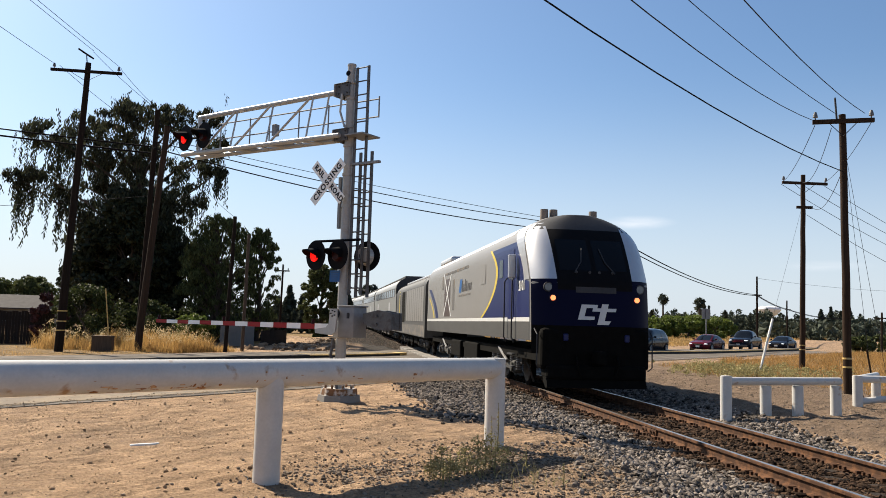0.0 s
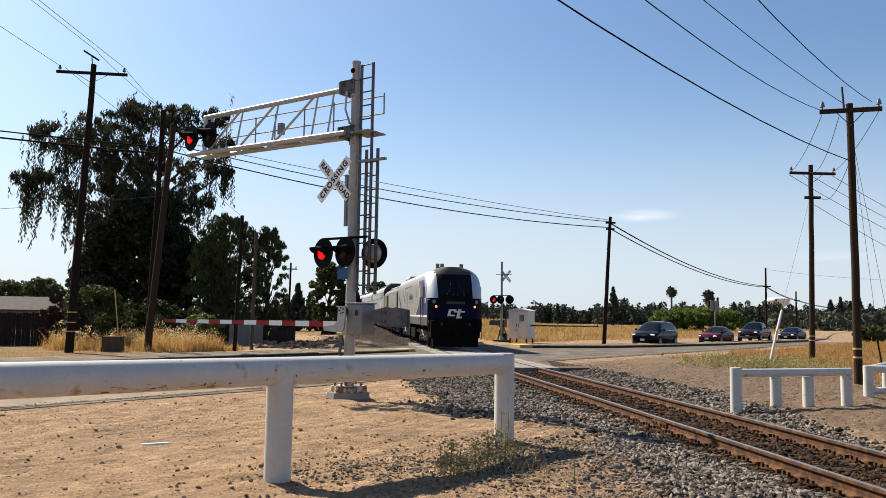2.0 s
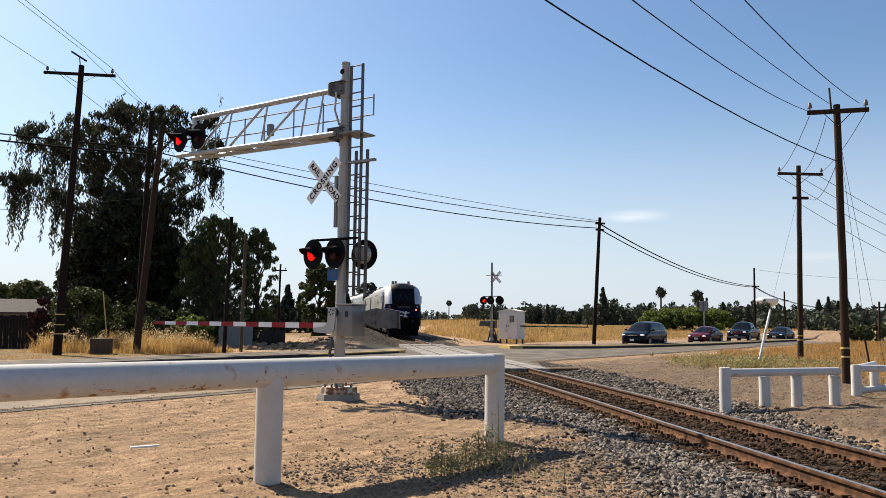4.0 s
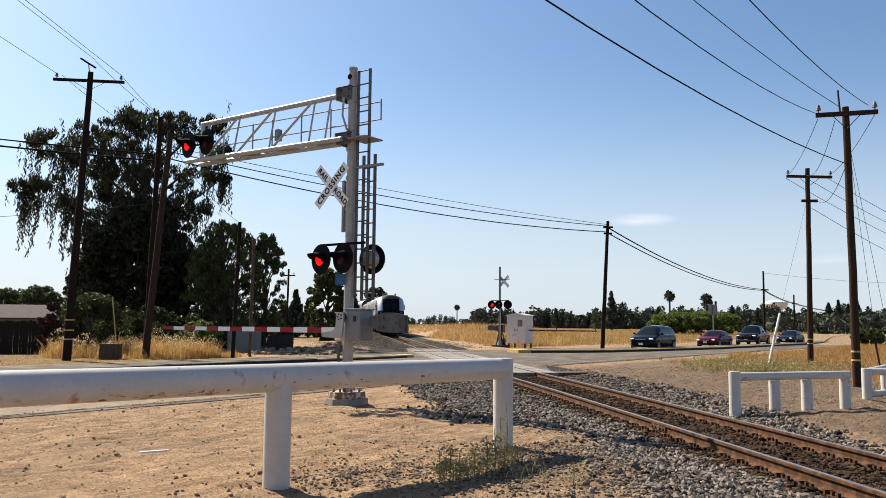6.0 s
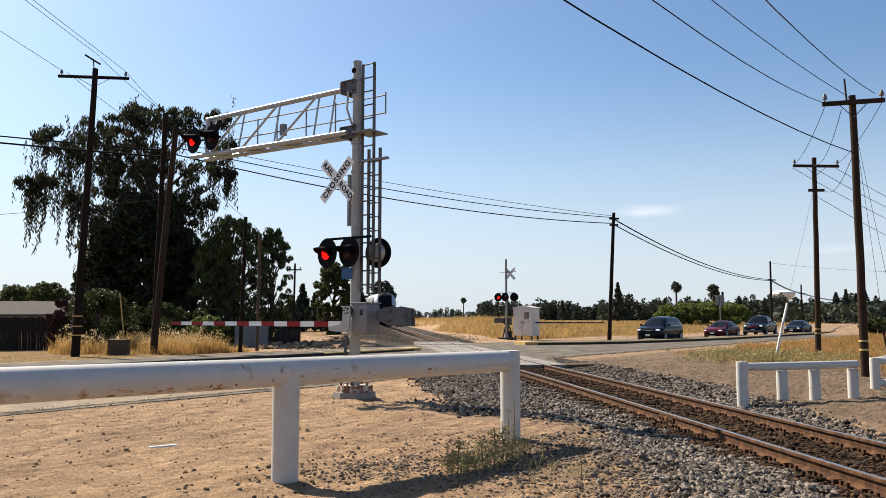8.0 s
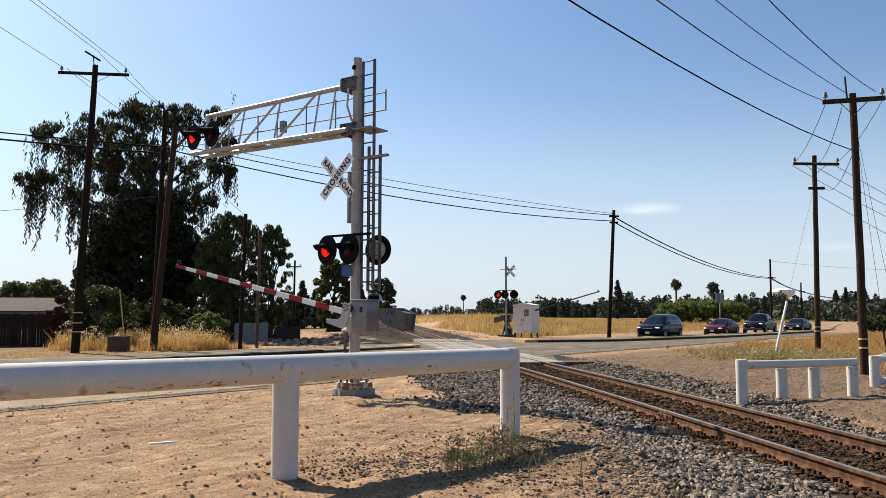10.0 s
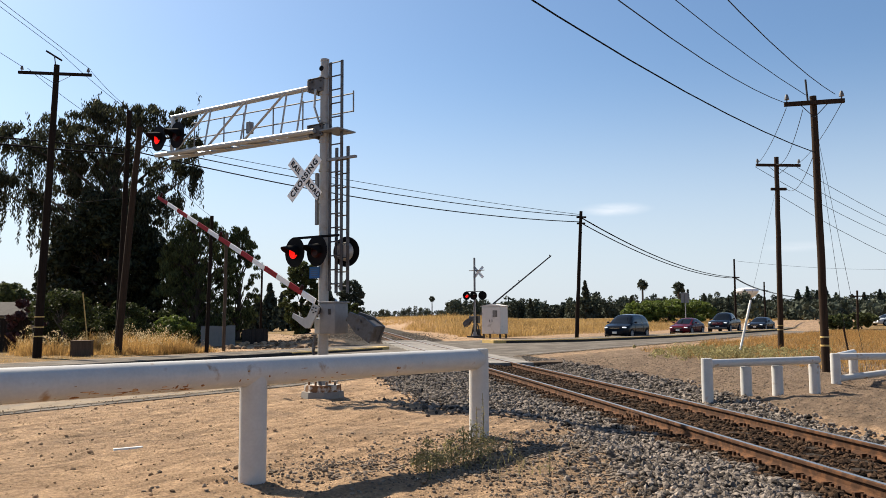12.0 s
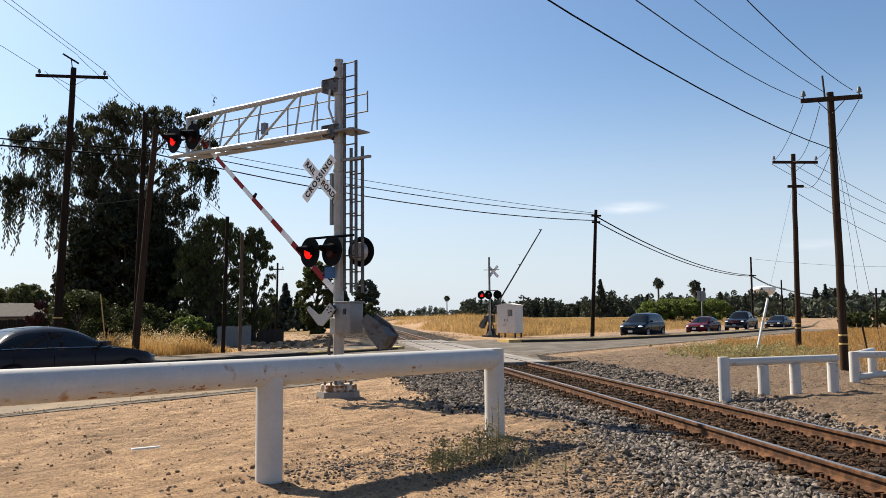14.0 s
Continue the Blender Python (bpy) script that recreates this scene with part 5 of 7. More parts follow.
def bogie(parent, x, wheels=(-1.25, 1.25)):
    """A four-wheel truck: side frames, axle boxes, coil springs, dampers and wheels."""
    bm = box(NB(), (x, 0, 0.7), (1.2, 1.9, 0.3))
    b = part("bogie", bm, "bogie", parent, "black bogie bolster")
    for s in (-1, 1):
        bm = NB()
        prism(bm, [(-1.95, 0.62), (-1.95, 0.86), (-0.75, 0.86), (-0.55, 0.66), (0.55, 0.66), (0.75, 0.86), (1.95, 0.86), (1.95, 0.62), (0.85, 0.62), (0.6, 0.42), (-0.6, 0.42), (-0.85, 0.62)], 0.14, Matrix.Translation((x, s * 1.08, 0)))
        part("side_frame", bm, "bogie_frame", b, "dusty dark steel side frame")
        for wx in wheels:
            box_m = NB()
            box(box_m, (x + wx, s * 1.12, 0.50), (0.36, 0.24, 0.34), bevel=0.05)
            rod(box_m, (x + wx, s * 1.22, 0.50), (x + wx, s * 1.30, 0.50), 0.13, n=16)
            part("axle_box", box_m, "bogie_frame", b)
            for k in (-0.36, 0.36):
                bm = NB()
                for j in range(6):
                    rod(bm, (x + wx + k, s * 1.14, 0.44 + 0.062 * j), (x + wx + k, s * 1.14, 0.475 + 0.062 * j), 0.10, n=12)
                part("coil_spring", bm, "steel_grey", b)
        part("damper", rod(NB(), (x - 0.5, s * 1.24, 0.92), (x + 0.55, s * 1.24, 0.62), 0.05, n=10), "steel_grey", b)
        part("sand_pipe", tube(NB(), [(x + 1.9, s * 1.1, 0.8), (x + 2.0, s * 0.95, 0.5), (x + 1.85, s * 0.8, 0.15)], 0.03, 6), "bogie_frame", b)
    for wx in wheels:
        for s in (-1, 1):
            w = part("wheel", rod(NB(), (x + wx, s * 0.70, 0.5), (x + wx, s * 0.82, 0.5), 0.5, n=28), "bogie", parent, "dark steel wheel")
            part("wheel_disc", rod(NB(), (x + wx, s * 0.80, 0.5), (x + wx, s * 0.84, 0.5), 0.38, n=24), "underframe", w)


def lift(z):
    return z + 0.20 * min(1, max(0, (z - 0.75) / 0.8))


def build_loco():
    L = 21.0
    t = new("locomotive")
    tagged(t, "grey, blue and silver passenger diesel locomotive with raked cab", "locomotive")
    bm = NB()
    zs = fz(1.17, 2.9, 8) + fz(3.0, 4.0, 8) + [4.1, 4.18, 4.24, 4.28, 4.298]
    rings = []
    for z in zs:
        rings.append([bm.verts.new(p) for p in loco_outline(z, L)])
    for a, b in zip(rings, rings[1:]):
        for k in range(len(a) - 1):
            bm.faces.new((a[k], a[k + 1], b[k + 1], b[k]))
        bm.faces.new((a[-1], a[0], b[0], b[-1]))
    bm.faces.new(rings[-1])
    bm.faces.new(rings[0][::-1])
    bmesh.ops.recalc_face_normals(bm, faces=bm.faces)
    part("body", bm, "loco_grey", t, "light grey locomotive body", smooth=True)
    # silver nose sides and roof edge
    for s in (-1, 1):
        inner = lambda z: s * mask_w(z)
        outer = lambda z: s * loco_w(z) * 0.999
        skin_panel(t, "nose_side", fz(2.56, 4.05, 12), inner, outer, "loco_silver", "silver-white nose flank", 0.010)
        side_panel(t, "cab_flank", s, fz(2.56, 4.05, 12), lambda z: loco_front(z) - 0.56, lambda z: -1.25 - 1.75 * max(0, (z - 2.56) / 1.5) ** 1.6, "loco_silver", "silver-white cab flank", 0.010)
        # blue cab side with curved back edge and the yellow stripe
        arc = lambda z: -4.45 - (2.35 * ((2.94 - z) / 1.32) ** 2 if z < 2.94 else 1.0 * ((z - 2.94) / 0.68) ** 2)
        front = lambda z: (-0.60 + loco_front(z)) if z < 2.56 else -1.27 - 1.75 * max(0, (z - 2.56) / 1.5) ** 1.6
        side_panel(t, "cab_side", s, fz(1.62, 3.62, 16), front, arc, "loco_blue", "dark blue cab side", 0.006)
        side_panel(t, "yellow_stripe", s, fz(1.62, 3.66, 18), arc, lambda z: arc(z) - 0.26, "loco_yellow", "yellow curved stripe", 0.007)
        side_panel(t, "white_line", s, fz(1.53, 1.63, 1), lambda z: -0.62, lambda z: -L, "loco_white", "white waist line", 0.008, n=10)
        side_panel(t, "side_sill", s, fz(1.17, 1.53, 4), lambda z: -0.62, lambda z: -L, "loco_sill", "grey side sill", 0.006, n=10)
        side_panel(t, "roof_edge", s, fz(3.90, 4.14, 4), lambda z: -3.1, lambda z: -L, "loco_silver", "pale roof edge", 0.006, n=10)
        # side door, windows, grab rails
        side_panel(t, "cab_window", s, fz(2.75, 3.25, 3), lambda z: -3.75, lambda z: -4.2, "glass_dark", "dark cab side window", 0.016)
        d = side_panel(t, "cab_door", s, fz(1.6, 3.45, 6), lambda z: -2.35, lambda z: -3.0, "loco_blue", "blue cab door", 0.02)
        side_panel(d, "door_window", s, fz(2.65, 3.25, 3), lambda z: -2.45, lambda z: -2.9, "glass_dark", "", 0.026)
        for x in (-2.2, -3.12):
            part("grab_rail", tube(NB(), [(x, s * (HALF_W + 0.02), 1.1), (x, s * (HALF_W + 0.09), 1.2), (x, s * (HALF_W + 0.09), 2.6), (x, s * (HALF_W + 0.02), 2.7)], 0.02, 6), "dark_metal", t)
        part("mirror", box(NB(), (-2.05, s * (HALF_W + 0.14), 2.95), (0.10, 0.20, 0.62), bevel=0.03), "loco_silver", t, "pale folding side mirror")
        for k in range(3):
            part("step", box(NB(), (-2.65, s * (HALF_W - 0.02), 0.55 + 0.3 * k), (0.6, 0.10, 0.03)), "dark_metal", t)
        # X motif and plain bars for the lettering
        for a, b, wd in ((-13.3, -15.4, 0.20), (-15.4, -13.3, 0.20)):
            side_panel(t, "motif_bar", s, fz(1.72, 3.5, 10), lambda z, a=a, b=b: a + (b - a) * (z - 1.72) / 1.78, lambda z, a=a, b=b, wd=wd: a + (b - a) * (z - 1.72) / 1.78 - wd, "loco_white", "pale crossing bar of the motif", 0.007 if a > b else 0.009, n=1)
        side_panel(t, "motif_panel", s, fz(1.72, 3.5, 4), lambda z: -13.7, lambda z: -15.3, "loco_brown", "dark motif panel", 0.005, n=1)
        side_panel(t, "motif_panel", s, fz(1.95, 3.15, 2), lambda z: -12.6, lambda z: -13.1, "underframe", "dark motif panel", 0.005, n=1)
        side_panel(t, "motif_panel", s, fz(2.85, 3.40, 2), lambda z: -15.6, lambda z: -16.0, "underframe", "dark motif panel", 0.005, n=1)
        side_panel(t, "motif_arc", s, fz(1.66, 3.0, 10), lambda z: -17.1 - 2.6 * (max(0, z - 1.66) / 1.34) ** 1.5, lambda z: -17.9 - 2.6 * (max(0, z - 1.66) / 1.34) ** 1.5, "loco_blue", "blue curved motif", 0.007, n=1)
        side_panel(t, "motif_arc", s, fz(1.66, 2.6, 8), lambda z: -18.3 - 2.0 * (max(0, z - 1.66) / 1.0) ** 1.5, lambda z: -18.6 - 2.0 * (max(0, z - 1.66) / 1.0) ** 1.5, "loco_yellow", "yellow curved motif", 0.008, n=1)
        # plain shapes of the wordmark: a slanted teal stroke and seven dark upright bars
        side_panel(t, "emblem", s, fz(2.58, 3.06, 3), lambda z: -11.0 + 0.5 * (z - 2.58), lambda z: -11.5 + 0.5 * (z - 2.58), "sign_blue", "plain teal emblem stroke", 0.007, n=1)
        for k, hh in enumerate((0.40, 0.26, 0.42, 0.36, 0.26, 0.26, 0.26)):
            side_panel(t, "emblem", s, fz(2.60, 2.60 + hh, 1), lambda z, k=k: -10.85 + 0.30 * k + 0.2 * (z - 2.6), lambda z, k=k: -10.66 + 0.30 * k + 0.2 * (z - 2.6), "dark_metal", "plain dark emblem bar", 0.007, n=1)
        side_panel(t, "emblem_line", s, fz(2.44, 2.50, 1), lambda z: -9.0, lambda z: -11.5, "underframe", "", 0.007, n=1)
        side_panel(t, "access_panel", s, fz(2.7, 3.3, 2), lambda z: -6.3, lambda z: -7.1, "loco_grey", "", 0.012, n=1)
        for k in range(8):
            side_panel(t, "louvre", s, fz(3.40 + 0.0, 3.50, 1), lambda z, k=k: -9.5 - k * 0.7, lambda z, k=k: -10.1 - k * 0.7, "underframe", "", 0.010, n=1)
        for x, wd in ((-9.5, 2.6), (-12.8, 2.2)):
            part("under_tank", box(NB(), (x, s * 1.05, 0.68), (wd, 0.6, 0.56), bevel=0.05), "bogie", t, "black equipment box under the floor")
    text("unit_number", "2101", 0.34, "loco_white", t, pose(-1.45, HALF_W + 0.014, 2.42, 90, 0, 180))
    text("unit_number", "2101", 0.34, "loco_white", t, pose(-1.45, -HALF_W - 0.014, 2.42, 90, 0, 0))
    # front: windscreen mask, blue band, black skirt
    one = lambda v: (lambda z: v)
    skin_panel(t, "windscreen_mask", fz(2.30, 3.86, 12), lambda z: -mask_w(z), lambda z: mask_w(z), "black_paint", "black windscreen surround", 0.012, 14)
    for s in (-1, 1):
        skin_panel(t, "windscreen", fz(2.78, 3.58, 6), lambda z: s * 0.06, lambda z: s * (mask_w(z) - 0.10), "glass_dark", "dark windscreen pane", 0.018)
        part("wiper", tube(NB(), [loco_skin(s * 0.5, 2.72, 0.05), loco_skin(s * 0.30, 3.0, 0.05), loco_skin(s * 0.22, 3.35, 0.04)], 0.016, 6), "dark_metal", t, "dark steel wiper")
    skin_panel(t, "nose_band", fz(1.46, 2.56, 8), lambda z: -loco_w(z) * 0.999, lambda z: loco_w(z) * 0.999, "loco_navy", "blue nose, colour darkened for the shaded front", 0.008, 20)
    skin_panel(t, "roof_front", fz(3.86, 4.28, 6), lambda z: -loco_w(z) * 0.94, lambda z: loco_w(z) * 0.94, "roof_dark", "dark grey roof front", 0.012, 14)
    part("roof_hatch", box(NB(), (-2.7, 0, 4.29), (1.5, 1.2, 0.06), bevel=0.02), "roof_dark", t)
    part("roof_panel", box(NB(), (-11.5, 0, 4.26), (16, 1.5, 0.05), bevel=0.02), "loco_silver", t)
    part("roof_hump", box(NB(), (-19.0, 0, 4.30), (3.4, 1.9, 0.32), bevel=0.12), "loco_silver", t, "white raised roof box")
    skin_panel(t, "destination_box", fz(2.24, 2.38, 2), one(-0.5), one(0.5), "roof_dark", "unlit number box", 0.020)
    for s in (-1, 1):
        p = loco_skin(s * 1.14, 2.36, 0.02)
        h = part("headlight", rod(NB(), p + Vector((-0.02, 0, 0)), p + Vector((0.02, 0, 0)), 0.115, n=24), "dark_metal", t, "round headlight")
        part("headlight_glass", rod(NB(), p + Vector((0.02, 0, 0)), p + Vector((0.03, 0, 0)), 0.09, n=24), "lens_clear", h)
        p = loco_skin(s * 1.04, 2.10, 0.02)
        h = part("marker_light", rod(NB(), p + Vector((-0.02, 0, 0)), p + Vector((0.015, 0, 0)), 0.085, n=24), "dark_metal", t, "glowing amber-red marker light")
        part("marker_glass", rod(NB(), p + Vector((0.015, 0, 0)), p + Vector((0.03, 0, 0)), 0.062, n=24), "marker_lit", h)
        for k, zz in ((0.75, 2.74), (0.2, 2.74)):
            p = loco_skin(s * k * 0.6, zz, 0.02)
            part("windscreen_lamp", rod(NB(), p, p + Vector((0.02, 0, 0)), 0.035, n=16), "roof_dark", t)
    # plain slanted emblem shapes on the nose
    def slanted(pts, name):
        bm = NB()
        v = []
        for u, w in pts:
            q = loco_skin(u + 0.28 * (w - 1.76), w, 0.022)
            v.append(bm.verts.new(q))
        bm.faces.new(v)
        r = bmesh.ops.extrude_face_region(bm, geom=bm.faces[:])
        for x in r["geom"]:
            if isinstance(x, bmesh.types.BMVert):
                x.co.x += 0.006
        bmesh.ops.recalc_face_normals(bm, faces=bm.faces)
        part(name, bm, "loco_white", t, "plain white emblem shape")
    slanted([(-0.42, 1.60), (-0.42, 1.96), (-0.02, 1.96), (-0.02, 1.88), (-0.28, 1.88), (-0.28, 1.68), (-0.02, 1.68), (-0.02, 1.60)], "emblem")
    slanted([(0.08, 1.50), (0.08, 1.80), (-0.12, 1.80), (-0.12, 1.88), (0.08, 1.88), (0.08, 1.98), (0.24, 1.98), (0.24, 1.88), (0.46, 1.88), (0.46, 1.80), (0.24, 1.80), (0.24, 1.58), (0.40, 1.58), (0.36, 1.50)], "emblem")
    bm = NB()
    box(bm, (-0.32, 0, 1.02), (0.62, 2.66, 0.80), bevel=0.10)
    box(bm, (-0.20, 0, 0.56), (0.6, 2.44, 0.34), bevel=0.08)
    part("front_skirt", bm, "bogie", t, "black lower front")
    bm = NB()
    prism(bm, [(-0.25, 0.58), (0.02, 0.44), (0.10, 0.21), (-0.05, 0.19), (-0.30, 0.34)], 2.42)
    part("snow_plough", bm, "bogie", t, "worn black plough plate")
    skin_panel(t, "lower_front", fz(0.93, 1.47, 3), lambda z: -loco_w(z) * 0.999, lambda z: loco_w(z) * 0.999, "bogie", "black lower front plate", 0.015, 16)
    part("coupler", box(NB(), (0.15, 0, 0.88), (0.5, 0.24, 0.26), bevel=0.05), "bogie", t)
    for s in (-1, 1):
        part("brake_hose", tube(NB(), [(0.02, s * 0.5, 0.9), (0.16, s * 0.5, 0.75), (0.12, s * 0.42, 0.5), (0.02, s * 0.4, 0.55)], 0.03, 6), "bogie", t)
        part("corner_handrail", tube(NB(), [(-0.3, s * 1.44, 1.40), (-0.1, s * 1.42, 1.3), (-0.1, s * 1.42, 0.7), (-0.2, s * 1.35, 0.6)], 0.016, 6), "dark_metal", t)
        part("hose_cover", box(NB(), (0.0, s * 0.75, 1.25), (0.06, 0.12, 0.14), bevel=0.02), "loco_blue", t)
    for y in (-0.75, -0.50, 0.58):
        part("roof_horn", rod(NB(), (-2.15, y, 4.02), (-2.15, y, 4.50), 0.115, 0.105, n=18), "roof_fitting", t, "squat grey roof fitting")
    bogie(t, -4.6)
    bogie(t, -16.4)
    part("floor_frame", box(NB(), (-10.5, 0, 0.88), (20, 2.5, 0.2)), "bogie", t)
    # the body sits high on its bogies
    for ob in t.children_recursive:
        at = ob.matrix_basis.translation.copy()
        if at.length > 0.001:
            ob.matrix_basis = Matrix.Translation((0, 0, lift(at.z) - at.z)) @ ob.matrix_basis
        else:
            for v in ob.data.vertices:
                v.co.z = lift(v.co.z)
    return t, L


def car_w(z):
    if z < 3.6:
        return 1.52
    k = min(1, (z - 3.6) / 0.95)
    return 1.52 * (1 - k ** 2.4) ** 0.5


def build_unit(name, L, top, label, material, coach):
    t = new(name)
    tagged(t, label, "railway carriage" if coach else "locomotive")
    f = top / 4.55
    bm = NB()
    zs = fz(0.9, 3.6, 4) + fz(3.7, 4.4, 7) + [4.48, 4.52, 4.548]
    prof = [(car_w(z), z * f if z > 1.5 else z) for z in zs]
    ring = [(w, z) for w, z in prof] + [(-w, z) for w, z in reversed(prof)]
    a = [bm.verts.new((0, y, z)) for y, z in ring]
    b = [bm.verts.new((-L, y, z)) for y, z in ring]
    n = len(ring)
    for k in range(n):
        bm.faces.new((a[k], a[(k + 1) % n], b[(k + 1) % n], b[k]))
    bm.faces.new(a), bm.faces.new(b)
    bmesh.ops.recalc_face_normals(bm, faces=bm.faces)
    part("body", bm, material, t, smooth=True)
    wf = lambda z: car_w(z / f if z > 1.5 else z)
    bm = NB()
    box(bm, (-L / 2, 0, top - 0.05), (L * 0.96, 1.7, 0.14), bevel=0.04)
    part("roof_panel", bm, "roof_dark" if coach else "loco_silver", t)
    part("end_bellows", box(NB(), (0.12, 0, 2.2), (0.3, 1.2, 2.4), bevel=0.05), "bogie", t, "black gangway bellows")
    if coach:
        # dark sheet over the upper end: its shadow is put into the colour
        bm = NB()
        aa = [(car_w(z) * 1.01, z * f) for z in fz(3.3, 4.5, 9)]
        pts = [(y, z) for y, z in aa] + [(-y, z) for y, z in reversed(aa)]
        v = [bm.verts.new((0.012, y, z)) for y, z in pts]
        bm.faces.new(v)
        v2 = [bm.verts.new((-0.5, y * 1.004, z * 1.003)) for y, z in pts]
        for k in range(len(pts) - 1):
            bm.faces.new((v[k], v[k + 1], v2[k + 1], v2[k]))
        part("dark_end", bm, "roof_dark", t, "roof end darkened for its shadow")
    for s in (-1, 1):
        if coach:
            for z0 in (3.35,):
                side_panel(t, "window_band", s, fz(z0, z0 + 0.62, 2), lambda z: -1.2, lambda z: -L + 1.2, "roof_dark", "dark window band", 0.006, wf, 1)
            for k in range(11):
                x = -1.6 - k * (L - 3.4) / 11
                side_panel(t, "window", s, fz(3.40, 3.92, 1), lambda z, x=x: x, lambda z, x=x: x - 1.55, "glass_dark", "", 0.010, wf, 1)
            side_panel(t, "waist_line", s, fz(1.45, 1.55, 1), lambda z: -0.1, lambda z: -L + 0.1, "loco_blue", "", 0.006, wf, 1)
            for x in (-5.5, -L + 6.5):
                side_panel(t, "carriage_door", s, fz(1.0, 3.0, 2), lambda z, x=x: x, lambda z, x=x: x - 1.3, "loco_silver", "", 0.012, wf, 1)
        else:
            side_panel(t, "sill", s, fz(0.95, 1.5, 2), lambda z: 0, lambda z: -L, "underframe", "", 0.006, wf, 1)
            side_panel(t, "side_opening", s, fz(1.6, 3.5, 3), lambda z: -10.6, lambda z: -12.6, "bogie", "dark open louvre bay", 0.010, wf, 1)
            for k in range(9):
                side_panel(t, "body_panel", s, fz(1.7, 3.5, 2), lambda z, k=k: -0.8 - 1.0 * k, lambda z, k=k: -1.7 - 1.0 * k, "loco_grey", "", 0.010, wf, 1)
            side_panel(t, "yellow_stripe", s, fz(1.6, 3.6, 6), lambda z: -14.2, lambda z: -14.5, "loco_yellow", "", 0.010, wf, 1)
        for x in (-L * 0.35, -L * 0.5, -L * 0.62):
            part("under_box", box(NB(), (x, s * 1.0, 0.7), (1.8, 0.6, 0.5), bevel=0.04), "underframe" if coach else "bogie", t)
    part("floor_frame", box(NB(), (-L / 2, 0, 0.85), (L * 0.97, 2.6, 0.2)), "bogie", t)
    bogie(t, -3.0)
    bogie(t, -L + 3.0)
    return t, L


loco, LOCO_L = build_loco()
unit, UNIT_L = build_unit("booster_locomotive", 16.8, 4.25, "pale grey second locomotive with panelled sides", "loco_sill", False)
coach, COACH_L = build_unit("passenger_coach", 25.9, 4.85, "tall stainless passenger coach with dark windows", "stainless", True)
coach["group"] = "train coaches"
TRAIN = [(loco, 0.0, LOCO_L), (unit, 21.7, UNIT_L), (coach, 39.2, COACH_L)]
for k in range(1, 5):
    TRAIN.append((copy_thing(coach, Matrix.Identity(4)), 39.2 + 26.7 * k, COACH_L))


